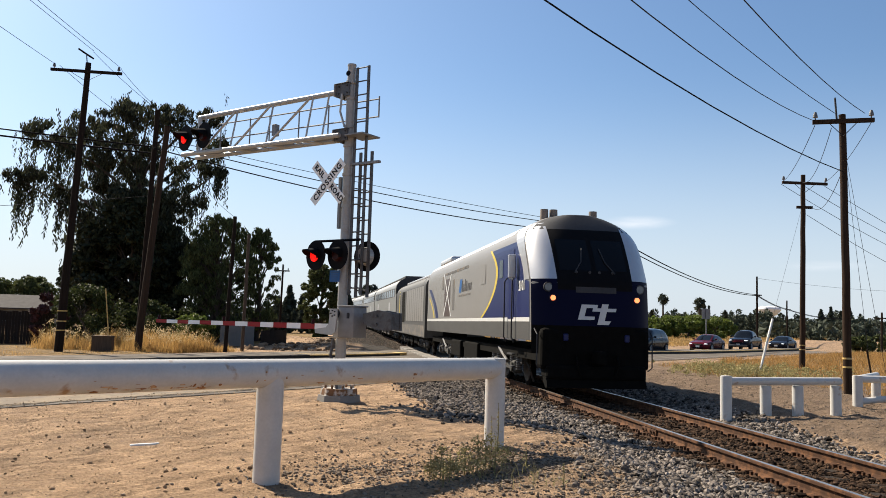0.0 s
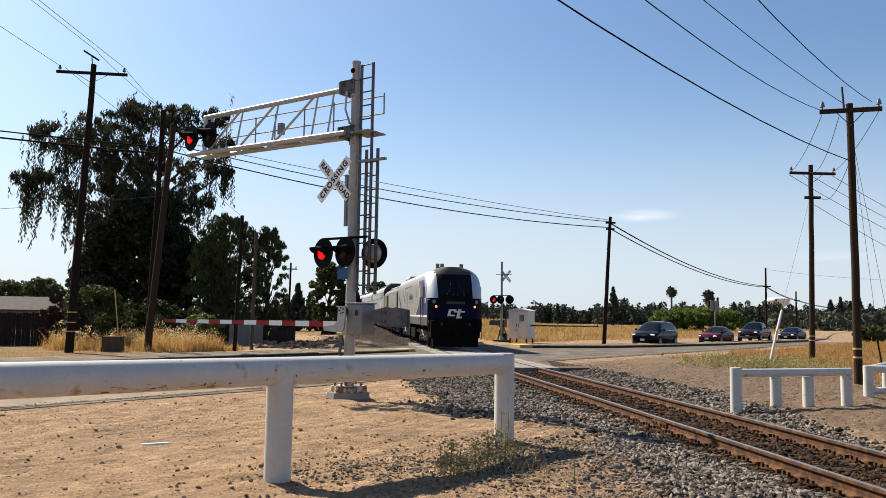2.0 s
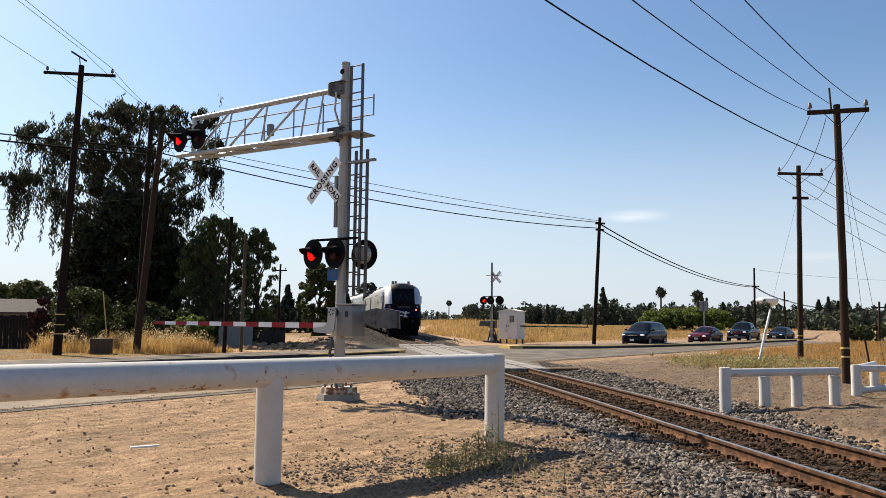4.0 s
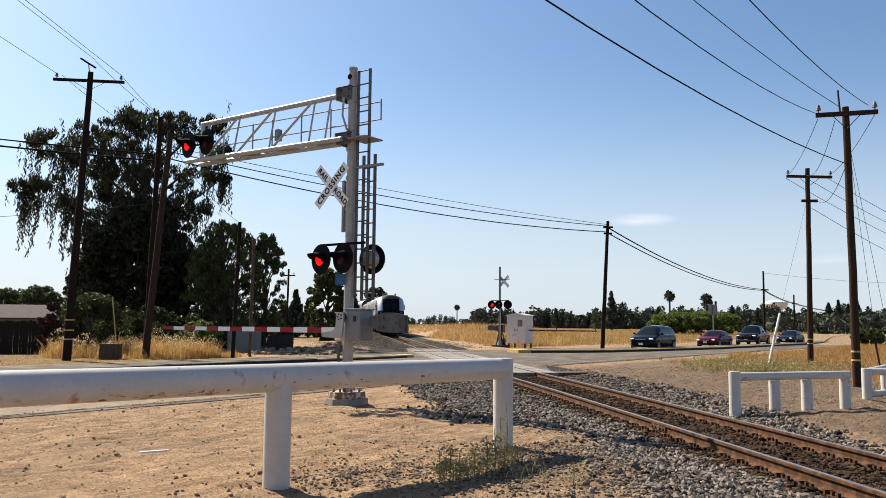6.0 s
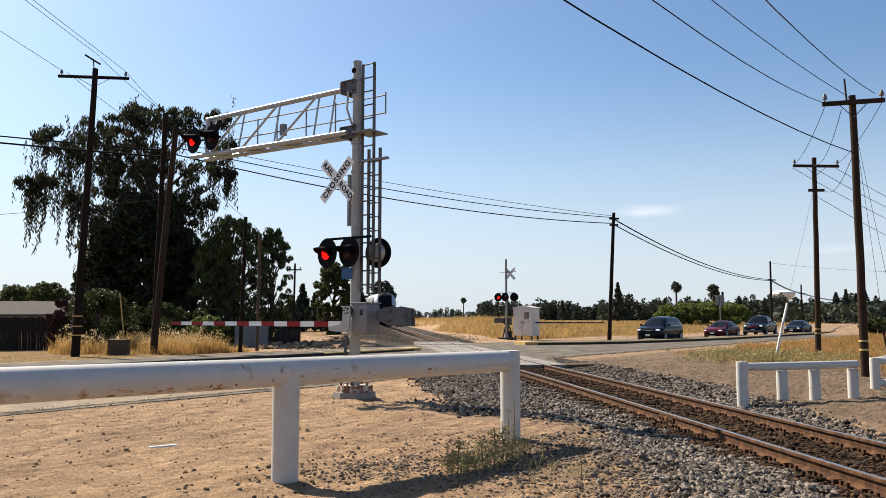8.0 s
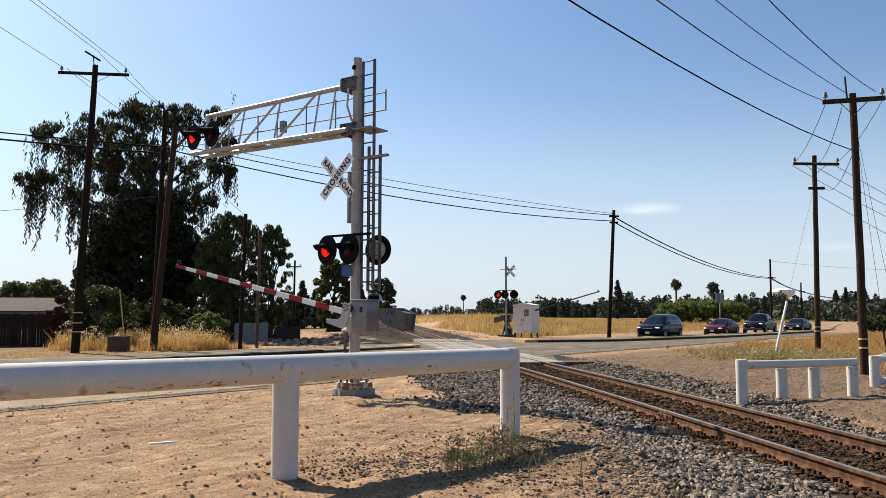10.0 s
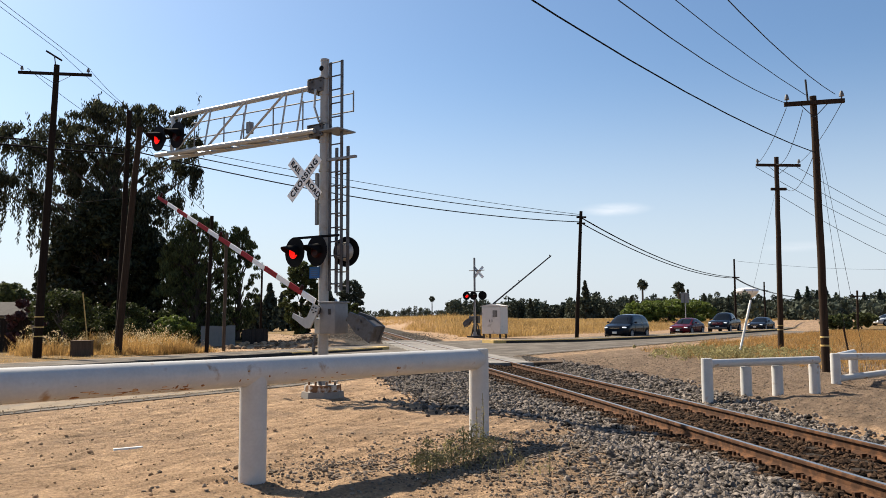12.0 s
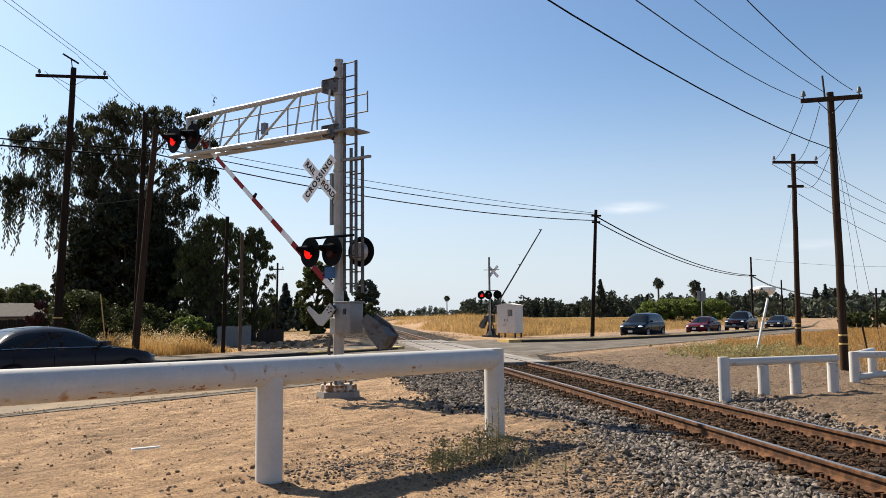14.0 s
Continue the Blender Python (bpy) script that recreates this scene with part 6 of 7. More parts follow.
# ---- road vehicles ----
def build_car(name, label, paint, L, W, H, hood, belt, ws0, rf0, rf1, ws1, clear=0.2, bed=False, wheel=0.33, category="car", lit=True):
    """A car, nose at +x, centred. ws0: foot of the windscreen, rf0, rf1: roof's ends, ws1: foot of the rear screen, as x."""
    t = new(name)
    tagged(t, label, category, "waiting cars")
    h, w = L / 2, W / 2
    tail = belt - (0.04 if not bed else 0.0)
    keys = [(-h, tail - 0.30), (-h + 0.05, tail - 0.10), (-h + 0.22, tail), (min(ws1, -h + 0.9), belt + 0.03), (0, belt + 0.01), (ws0 - 0.35, belt - 0.01), (ws0 + 0.10, hood + 0.04), (h - 0.75, hood - 0.03), (h - 0.28, hood - 0.12), (h - 0.06, hood - 0.26), (h, hood - 0.36)]
    kx, kz = [k[0] for k in keys], [k[1] for k in keys]
    # lower body: a loft with rounded corners in plan, a shoulder line and tucked-in sills
    bm = NB()
    rings = []
    for x in np.concatenate([np.linspace(-h, -h + 0.5, 9), np.linspace(-h + 0.7, h - 0.9, 22), np.linspace(h - 0.7, h, 12)]):
        e = min(1.0, (h - abs(x)) / 0.75)
        ww = w * (0.70 + 0.30 * (1 - (1 - e) ** 2.6))
        z1 = float(np.interp(x, kx, kz))
        z0 = clear + 0.16 * (1 - min(1.0, (h - abs(x)) / 0.35)) ** 1.5
        d = z1 - z0
        prof = [(0.0, z0), (0.80, z0), (0.93, z0 + 0.10 * d), (0.975, z0 + 0.30 * d), (1.0, z0 + 0.55 * d), (0.995, z0 + 0.72 * d), (0.965, z0 + 0.86 * d), (0.90, z1 - 0.03 * d), (0.78, z1), (0.40, z1 + 0.025), (0.0, z1 + 0.03)]
        pts = [(ww * a, z) for a, z in prof] + [(-ww * a, z) for a, z in reversed(prof[1:-1])]
        rings.append([bm.verts.new((x, y, z)) for y, z in pts])
    n = len(rings[0])
    for a, b in zip(rings, rings[1:]):
        for k in range(n):
            bm.faces.new((a[k], a[(k + 1) % n], b[(k + 1) % n], b[k]))
    bm.faces.new(rings[0]), bm.faces.new(rings[-1])
    bmesh.ops.recalc_face_normals(bm, faces=bm.faces)
    body = part("body", bm, paint, t, label.split(" with")[0], smooth=True)
    # cabin: one rounded shell, shared out between glass, and roof and pillars
    xs = np.linspace(ws1, ws0, 33)
    zt = np.interp(xs, [ws1, rf1, (rf0 + rf1) / 2 + 0.1, rf0, ws0], [belt + 0.01, H - 0.07, H, H - 0.06, belt - 0.02])
    pad = np.concatenate([zt[:1]] * 2 + [zt] + [zt[-1:]] * 2)
    zt = np.concatenate([zt[:1], np.convolve(pad, np.ones(5) / 5, "valid")[1:-1], zt[-1:]])
    m = 20
    mid = (rf0 + rf1) / 2 - 0.05
    shells = {"glass": NB(), "paint": NB()}
    rows = []
    for x, z in zip(xs, zt):
        e = min(1.0, min(x - ws1, ws0 - x) / 0.5)
        cw = w * (0.80 + 0.12 * e ** 0.5)
        row = []
        for k in range(m + 1):
            c, q = math.cos(math.pi * k / m), math.sin(math.pi * k / m)
            f = abs(q) ** 0.50
            row.append((x, cw * math.copysign(abs(c) ** 0.50, c) * (1 - 0.24 * f * (z - belt) / (H - belt)), belt - 0.03 + (z - belt + 0.03) * f))
        rows.append(row)
    for i in range(32):
        x = (xs[i] + xs[i + 1]) / 2
        for k in range(m):
            side, corner = k < 4 or k >= m - 4, k in (4, 5, m - 5, m - 6)
            if side:
                glass = abs(x - mid) > 0.05 and x > ws1 + 0.28 and x < ws0 - 0.22
            else:
                glass = not corner and (x > rf0 - 0.02 or x < rf1 + 0.02)
            sb = shells["glass" if glass else "paint"]
            o = 0.0 if not glass else -0.004
            sb.faces.new([sb.verts.new((p[0], p[1] * (1 + o), p[2] + o)) for p in (rows[i][k], rows[i + 1][k], rows[i + 1][k + 1], rows[i][k + 1])])
    for key, nm, mt, lb in (("glass", "window_glass", "car_glass", "dark tinted window glass"), ("paint", "roof", paint, "")):
        bmesh.ops.remove_doubles(shells[key], verts=shells[key].verts, dist=0.0005)
        bmesh.ops.recalc_face_normals(shells[key], faces=shells[key].faces)
        part(nm, shells[key], mt, t, lb, smooth=True)
    for s in (-1, 1):
        part("window_trim", tube(NB(), [(ws0 - 0.25, s * w * 0.925, belt + 0.005), (0, s * w * 0.935, belt + 0.025), (ws1 + 0.3, s * w * 0.915, belt + 0.035)], 0.010, 6), "chrome", t, "thin bright window trim")
        mirror = part("door_mirror", box(NB(), (ws0 - 0.48, s * (w + 0.08), belt + 0.09), (0.13, 0.20, 0.14), bevel=0.045), paint, t, smooth=True)
        part("mirror_stalk", box(NB(), (ws0 - 0.46, s * (w - 0.04), belt + 0.04), (0.08, 0.12, 0.04), bevel=0.01), "black_paint", mirror)
        lamp_bm = NB()
        bmesh.ops.create_uvsphere(lamp_bm, u_segments=14, v_segments=8, radius=1, matrix=Matrix.Translation((h - 0.23, s * w * 0.70, hood - 0.24)) @ Matrix.Rotation(radians(-s * 24), 4, "Z") @ Matrix.Diagonal((0.20, w * 0.16, 0.062, 1)))
        part("headlamp", lamp_bm, "headlamp" if lit else "lens_clear", t, "bright headlamp" if lit else "unlit clear headlamp", smooth=True)
        part("tail_lamp", box(NB(), (-h + 0.08, s * w * 0.70, tail - 0.16), (0.14, w * 0.26, 0.17), bevel=0.04), "tail_red", t)
        part("fog_recess", box(NB(), (h - 0.13, s * w * 0.62, clear + 0.17), (0.16, w * 0.22, 0.10), bevel=0.03), "black_paint", t)
        for x in (mid + 0.30, mid - 0.75):
            part("door_handle", box(NB(), (x, s * (w + 0.004), belt - 0.14), (0.17, 0.035, 0.028), bevel=0.008), paint, t)
        for x in (mid + 0.02, ws0 - 0.62, ws1 + 0.55):
            part("door_gap", box(NB(), (x, s * (w - 0.001), clear + (belt - clear) * 0.58), (0.010, 0.012, (belt - clear) * 0.5)), "black_paint", t)
        part("sill_strip", box(NB(), (0, s * (w - 0.035), clear + 0.05), (L * 0.46, 0.05, 0.10), bevel=0.02), "black_paint", t)
        for x in (h - 0.95, -h + 1.0):
            part("wheel_arch", rod(NB(), (x, s * (w - 0.12), wheel + 0.01), (x, s * (w + 0.003), wheel + 0.01), wheel + 0.055, n=28), "black_paint", t)
            wh = part("wheel", rod(NB(), (x, s * (w - 0.20), wheel), (x, s * (w + 0.010), wheel), wheel, n=28), "tyre", t)
            bm = NB()
            rod(bm, (x, s * w, wheel), (x, s * (w + 0.016), wheel), wheel * 0.20, n=14)
            for k in range(7):
                a = k * math.tau / 7 + 0.3
                rod(bm, (x, s * (w + 0.012), wheel), (x + wheel * 0.66 * math.cos(a), s * (w + 0.012), wheel + wheel * 0.66 * math.sin(a)), 0.026, n=6)
            ring = [(x + wheel * 0.66 * math.cos(k * math.tau / 24), s * (w + 0.012), wheel + wheel * 0.66 * math.sin(k * math.tau / 24)) for k in range(25)]
            tube(bm, ring, 0.020, 6)
            part("rim", bm, "rim", wh)
    g = part("grille", box(NB(), (h - 0.02, 0, hood - 0.30), (0.10, w * (0.86 if not bed else 1.1), 0.15 if not bed else 0.30), bevel=0.03), "black_paint", t)
    for dz in ((0.0,) if not bed else (-0.08, 0.0, 0.08)):
        part("grille_bar", box(NB(), (h + 0.03, 0, hood - 0.28 + dz), (0.03, w * (0.78 if not bed else 1.0), 0.035)), "chrome", g)
    part("number_plate", box(NB(), (h + 0.012, 0, clear + 0.24), (0.03, 0.32, 0.15)), "plate", t)
    part("lower_grille", box(NB(), (h - 0.05, 0, clear + 0.12), (0.14, w * 1.0, 0.10), bevel=0.03), "black_paint", t)
    if bed:
        part("bumper", box(NB(), (h - 0.02, 0, clear + 0.16), (0.2, w * 1.66, 0.17), bevel=0.05), "steel_grey", t, "dull steel bumper")
        part("cargo_bed", box(NB(), (-h + 1.0, 0, belt + 0.04), (1.75, W * 0.80, 0.06)), "black_paint", t)
    return t


def on_road(x, y, yaw_off=0.0):
    return pose(x, y, 0.02, 0, 0, math.degrees(math.atan2(-0.822, -0.569)) + 6 + yaw_off)


van = build_car("minivan", "dark navy minivan with bright headlamps waiting at the crossing", "car_navy", 5.15, 1.98, 1.80, 1.04, 1.08, 1.55, 0.65, -2.25, -2.45, clear=0.2)
van.matrix_world = on_road(15.35, 61.7, -6)
red = build_car("sedan", "dark red sedan waiting in the queue", "car_red", 4.7, 1.82, 1.46, 0.86, 0.94, 1.10, 0.30, -1.15, -1.85, clear=0.18)
red.matrix_world = on_road(23.1, 71.5, -9)
truck = build_car("pickup_truck", "dark blue pickup truck with chrome grille", "car_blue", 5.8, 2.0, 1.92, 1.18, 1.24, 1.25, 0.55, -0.95, -1.15, clear=0.32, bed=True, wheel=0.40, category="truck")
truck.matrix_world = on_road(29.2, 79.0, -5)
dark = build_car("sedan", "black sedan behind the pickup truck", "car_black", 4.8, 1.85, 1.46, 0.86, 0.94, 1.10, 0.30, -1.15, -1.85, clear=0.18)
dark.matrix_world = on_road(36.5, 88.0, -10)
silver = build_car("sedan", "silver sedan standing beyond the dry field", "car_silver", 4.6, 1.8, 1.46, 0.86, 0.94, 1.10, 0.30, -1.15, -1.85, clear=0.18, lit=False)
silver.matrix_world = pose(58.0, 101.0, float(land(58.0, 101.0)), 0, 0, 195)
del silver["group"]
mover = build_car("sedan", "dark slate sedan driving up to the crossing", "car_slate", 4.85, 1.85, 1.53, 0.96, 1.0, 1.15, 0.25, -1.15, -1.95, clear=0.18, lit=False)
del mover["group"]


# ---- plants ----
def leaf_cloud(centres, radii, count, size, rng, droop=0.0, flat=0.0):
    """Small leaf triangles round many clump centres: vertex and face arrays."""
    k = rng.integers(0, len(centres), count)
    d = rng.normal(0, 1, (count, 3))
    d /= np.linalg.norm(d, axis=1)[:, None]
    p = centres[k] + d * (radii[k] * rng.uniform(0.35, 1.0, count) ** 0.6)[:, None] * np.array((1, 1, 0.8))
    if droop:
        p[:, 2] -= droop * rng.uniform(0, 1, count) ** 2 * radii[k]
    a = rng.normal(0, 1, (count, 3))
    a /= np.linalg.norm(a, axis=1)[:, None]
    if droop:
        a[:, 2] -= 1.6
        a /= np.linalg.norm(a, axis=1)[:, None]
    b = np.cross(a, rng.normal(0, 1, (count, 3)))
    b /= np.linalg.norm(b, axis=1)[:, None] + 1e-9
    s = size * rng.uniform(0.6, 1.5, count)[:, None]
    w = 0.30 if droop else 0.55
    v = np.stack([p - a * s, p + b * s * w, p + a * s, p - b * s * w], 1)
    f = np.arange(count * 4).reshape(-1, 4)
    return v.reshape(-1, 3), f


def tree(name, x, y, h, spread, label, leaf="leaf_mid", trunk=0.3, count=9000, size=0.16, clumps=60, low=0.25, seed=1, droop=0.0, strands=0, category="tree", lean=0.0, shape=1.0, clump=1.0, lobes=()):
    rng = np.random.default_rng(seed)
    g = float(land(x, y))
    t = thing(name, pose(x, y, g - 0.05), label, category)
    bm = NB()
    n = 8
    pts = [(lean * (k / n) ** 2 + 0.12 * math.sin(k * 1.7 + seed), 0.1 * math.cos(k * 1.3 + seed), h * 0.8 * k / n) for k in range(n + 1)]
    pts[0] = (0, 0, -0.2)
    tube(bm, pts, [trunk * (1 - 0.8 * k / n) for k in range(n + 1)], 10)
    cen, rad = [], []
    for k in range(clumps):
        u = low + (1 - low) * rng.uniform(0, 1) ** 0.8
        a = rng.uniform(0, math.tau)
        bulge = math.sin(math.pi * min(1, max(0.05, (u - low * 0.6) / (1.05 - low * 0.6))) ** shape) ** 0.6
        r = spread * bulge * (0.25 + 0.75 * rng.uniform(0, 1) ** 0.5)
        c = np.array((r * math.cos(a) + lean * u * u, r * math.sin(a) * 0.8, h * u))
        cen.append(c)
        rad.append(spread * rng.uniform(0.14, 0.30) * clump)
        if k % 4 == 0:
            i = min(n - 1, max(1, int(n * (u - 0.18) / 0.8)))
            p0 = Vector(pts[i])
            mid = p0.lerp(Vector(c), 0.55) + Vector((0, 0, 0.06 * h))
            tube(bm, [p0, mid, Vector(c)], [trunk * 0.24, trunk * 0.14, trunk * 0.05], 6)
    for dx, z, r in lobes:
        # a limb and its own loose head of twigs
        i = min(n - 1, max(2, int(n * (z - 0.3 * abs(dx) - 2.5) / (0.8 * h))))
        dy = rng.uniform(-0.5, 0.5) * spread * 0.6
        p0, c = Vector(pts[i]), Vector((dx, dy, z))
        tube(bm, [p0, p0.lerp(c, 0.5) + Vector((0, 0, 0.5)), c], [trunk * 0.34, trunk * 0.2, trunk * 0.08], 7)
        for k in range(int(7 + 7 * r * r)):
            d = rng.normal(0, 1, 3)
            d *= r * rng.uniform(0.2, 1.0) ** 0.5 / np.linalg.norm(d)
            e = np.array(c) + d * np.array((1.05, 1.0, 0.85))
            cen.append(e), rad.append(rng.uniform(0.22, 0.55))
            if k % 3 == 0:
                tube(bm, [c, c.lerp(Vector(e), 0.6) + Vector((0, 0, 0.15)), Vector(e)], [trunk * 0.07, trunk * 0.05, trunk * 0.025], 5)
    part("trunk", bm, "bark", t, "rough brown trunk and limbs", smooth=True)
    cen, rad = np.array(cen), np.array(rad)
    v, f = leaf_cloud(cen, rad, count, size, rng, droop)
    if strands:
        # hanging strands at the outside of the crown
        vs = []
        for k in range(strands):
            c = cen[rng.integers(0, len(cen))] + rng.normal(0, 0.5, 3)
            ln = rng.uniform(0.8, 2.6)
            m = int(ln / 0.07)
            q = c + np.stack([rng.normal(0, 0.09, m), rng.normal(0, 0.09, m), -np.linspace(0, ln, m)], 1)
            a = np.stack([rng.normal(0, 0.3, m), rng.normal(0, 0.3, m), -np.ones(m)], 1)
            b = np.stack([rng.normal(0, 1, m), rng.normal(0, 1, m), np.zeros(m)], 1)
            b /= np.linalg.norm(b, axis=1)[:, None]
            s = size * 0.9
            vs.append(np.stack([q - a * s, q + b * s * 0.35, q + a * s, q - b * s * 0.35], 1).reshape(-1, 3))
        for k in range(110 if lobes else 0):
            # long weeping strands under the outer limbs
            outer = [q for q in lobes if q[0] < -5 or q[0] > 5.5]
            dx, z, r = outer[rng.integers(0, len(outer))]
            c = np.array((dx, 0, z - 0.3)) + rng.normal(0, 0.5, 3) * r
            ln = rng.uniform(1.2, 4.2) if dx < 0 else rng.uniform(0.8, 2.0)
            m = int(ln / 0.06)
            q = c + np.stack([rng.normal(0, 0.08, m) + 0.15 * np.sin(np.linspace(0, 3, m)), rng.normal(0, 0.08, m), -np.linspace(0, ln, m)], 1)
            a = np.stack([rng.normal(0, 0.3, m), rng.normal(0, 0.3, m), -np.ones(m)], 1)
            b = np.stack([rng.normal(0, 1, m), rng.normal(0, 1, m), np.zeros(m)], 1)
            b /= np.linalg.norm(b, axis=1)[:, None]
            vs.append(np.stack([q - a * size, q + b * size * 0.35, q + a * size, q - b * size * 0.35], 1).reshape(-1, 3))
        vv = np.concatenate(vs)
        v = np.concatenate([v, vv])
        f = np.arange(len(v)).reshape(-1, 4)
    ob = from_arrays("crown", v, f, leaf)
    ob.parent = t
    return t


EUCALYPT = ((-1.8, 15.9, 2.2), (-7.5, 15.4, 1.5), (-5.2, 16.4, 1.5), (1.0, 16.8, 1.8), (3.2, 16.4, 1.7), (5.2, 17.1, 1.0), (5.7, 14.9, 0.9), (3.8, 13.2, 1.8), (5.9, 13.0, 0.5), (-1.5, 12.6, 2.6), (1.2, 10.0, 2.7), (-8.9, 11.9, 0.9), (-7.4, 12.3, 1.0), (-5.8, 11.2, 0.9), (-4.2, 9.6, 1.4), (-1.3, 8.4, 2.7), (2.2, 7.4, 2.5), (-3.9, 13.8, 1.1), (1.0, 13.8, 1.6), (-3.6, 11.6, 1.5), (-4.6, 7.4, 1.5), (-6.0, 14.4, 0.9), (3.4, 10.4, 1.8), (-2.6, 14.2, 1.4), (-0.6, 17.2, 1.0))
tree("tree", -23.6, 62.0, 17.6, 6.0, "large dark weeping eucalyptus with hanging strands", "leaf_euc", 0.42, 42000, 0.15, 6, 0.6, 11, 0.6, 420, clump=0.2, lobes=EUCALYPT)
tree("tree", -15.2, 55.0, 8.5, 2.7, "rounded dark green tree behind the drive", "leaf_mid", 0.26, 26000, 0.11, 420, 0.0, 13, 0.3, clump=0.5)
tree("tree", -12.9, 57.0, 7.8, 1.6, "rounded green tree behind the drive", "leaf_mid", 0.2, 11000, 0.11, 230, 0.0, 14, 0.3, clump=0.6)
tree("tree", -23.0, 60.0, 10.6, 4.2, "dark dense shrubby tree, leaves darkened for shade under the eucalyptus", "leaf_shaded", 0.3, 26000, 0.20, 170, 0.0, 15, shape=0.75, clump=0.8)
tree("tree", -18.9, 61.0, 6.8, 3.0, "dark dense shrub, leaves darkened for the shade of the eucalyptus", "leaf_shaded", 0.15, 14000, 0.18, 120, 0.0, 19, shape=0.7, clump=0.8)
tree("tree", -27.2, 62.5, 6.4, 2.4, "dark dense shrub, leaves darkened for the shade of the eucalyptus", "leaf_shaded", 0.15, 10000, 0.18, 90, 0.0, 32, shape=0.7, clump=0.8)
tree("tree", -12.2, 82.0, 7.0, 2.2, "dark green tree beside the line", "leaf_mid", 0.25, 20000, 0.13, 150, 0.0, 16, clump=0.75)
tree("tree", -13.5, 150.0, 7.4, 2.6, "far rounded tree near the line", "leaf_far", 0.25, 9000, 0.2, 110, 0.0, 17)
tree("tree", -10.6, 118.0, 3.0, 1.6, "low green bush beside the track", "leaf_mid", 0.15, 2500, 0.18, 24, 0.1, 18, category="bush")
for k, (x, y, h, r) in enumerate(((-16.0, 44.0, 2.4, 1.5), (-18.7, 42.5, 3.0, 1.7), (-15.2, 46.5, 2.2, 1.5), (-13.7, 45.0, 1.75, 1.15), (-17.3, 46.0, 2.6, 1.3))):
    tree("bush", x, y, h, r, "leafy green bush behind the dry grass", "leaf_bush" if k != 3 else "leaf_bright", 0.08, 6500, 0.075, 46, 0.0, 20 + k, category="bush")
tree("bush", -21.2, 44.0, 2.7, 1.0, "dark purple-leaved bush by the fence", "leaf_red", 0.08, 2200, 0.12, 24, 0.1, 30, category="bush")
for k, (x, y, h, r, lf) in enumerate(((-57.5, 115, 6.6, 3.2, "leaf_mid"), (-53.0, 118, 5.6, 2.8, "leaf_mid"), (-64.0, 118, 6.2, 3.2, "leaf_mid"), (-28.0, 66, 4.2, 1.8, "leaf_mid"))):
    tree("tree", x, y, h, r, "dark green garden tree behind the houses", lf, 0.2, 7000, 0.20, 80, 0.0, 40 + k)


def conifer(x, y, h, r, label="tall dark conifer in the distance", seed=1):
    rng = np.random.default_rng(seed)
    t = thing("conifer", pose(x, y, float(land(x, y)) - 0.1), label, "tree")
    part("trunk", rod(NB(), (0, 0, 0), (0, 0, h * 0.9), 0.2, 0.04, n=8), "bark", t)
    lv = np.linspace(0.12, 0.98, 26)
    cen, rad = [], []
    for u in lv:
        for k in range(4):
            a = rng.uniform(0, math.tau)
            q = r * (1 - u) * rng.uniform(0.3, 1.0)
            cen.append((q * math.cos(a), q * math.sin(a), h * u)), rad.append(r * 0.3 * (1.1 - u))
    v, f = leaf_cloud(np.array(cen), np.array(rad), 2600, 0.28, rng)
    ob = from_arrays("crown", v, f, "leaf_far")
    ob.parent = t
    return t


for k, (px, d, h, r) in enumerate(((0.198, 170, 8.2, 2.2), (0.062, 260, 7.0, 2.0), (0.255, 230, 6.4, 2.0), (0.345, 230, 7.0, 2.2), (0.375, 260, 6.4, 2.4), (-0.118, 110, 6.6, 1.6), (-0.172, 105, 5.0, 2.0), (-0.188, 108, 6.2, 2.0), (-0.202, 104, 4.6, 2.2), (-0.509, 130, 7.6, 2.6), (-0.499, 134, 6.8, 2.4), (-0.541, 130, 6.0, 2.0), (-0.575, 130, 7.4, 2.4), (0.325, 230, 8.2, 0.7),
                                   (0.462, 210, 7.4, 2.6), (0.474, 205, 8.0, 2.4), (0.486, 212, 7.2, 2.5), (0.497, 208, 8.2, 2.3), (0.510, 214, 6.6, 2.6), (0.545, 210, 6.6, 2.2), (0.565, 205, 7.2, 2.2), (0.590, 208, 6.4, 2.3), (0.42, 240, 6.2, 2.3), (0.405, 250, 5.6, 2.2), (0.13, 300, 7.4, 2.2), (0.275, 240, 5.6, 2.0))):
    conifer(px * d, d, h, r, seed=60 + k)


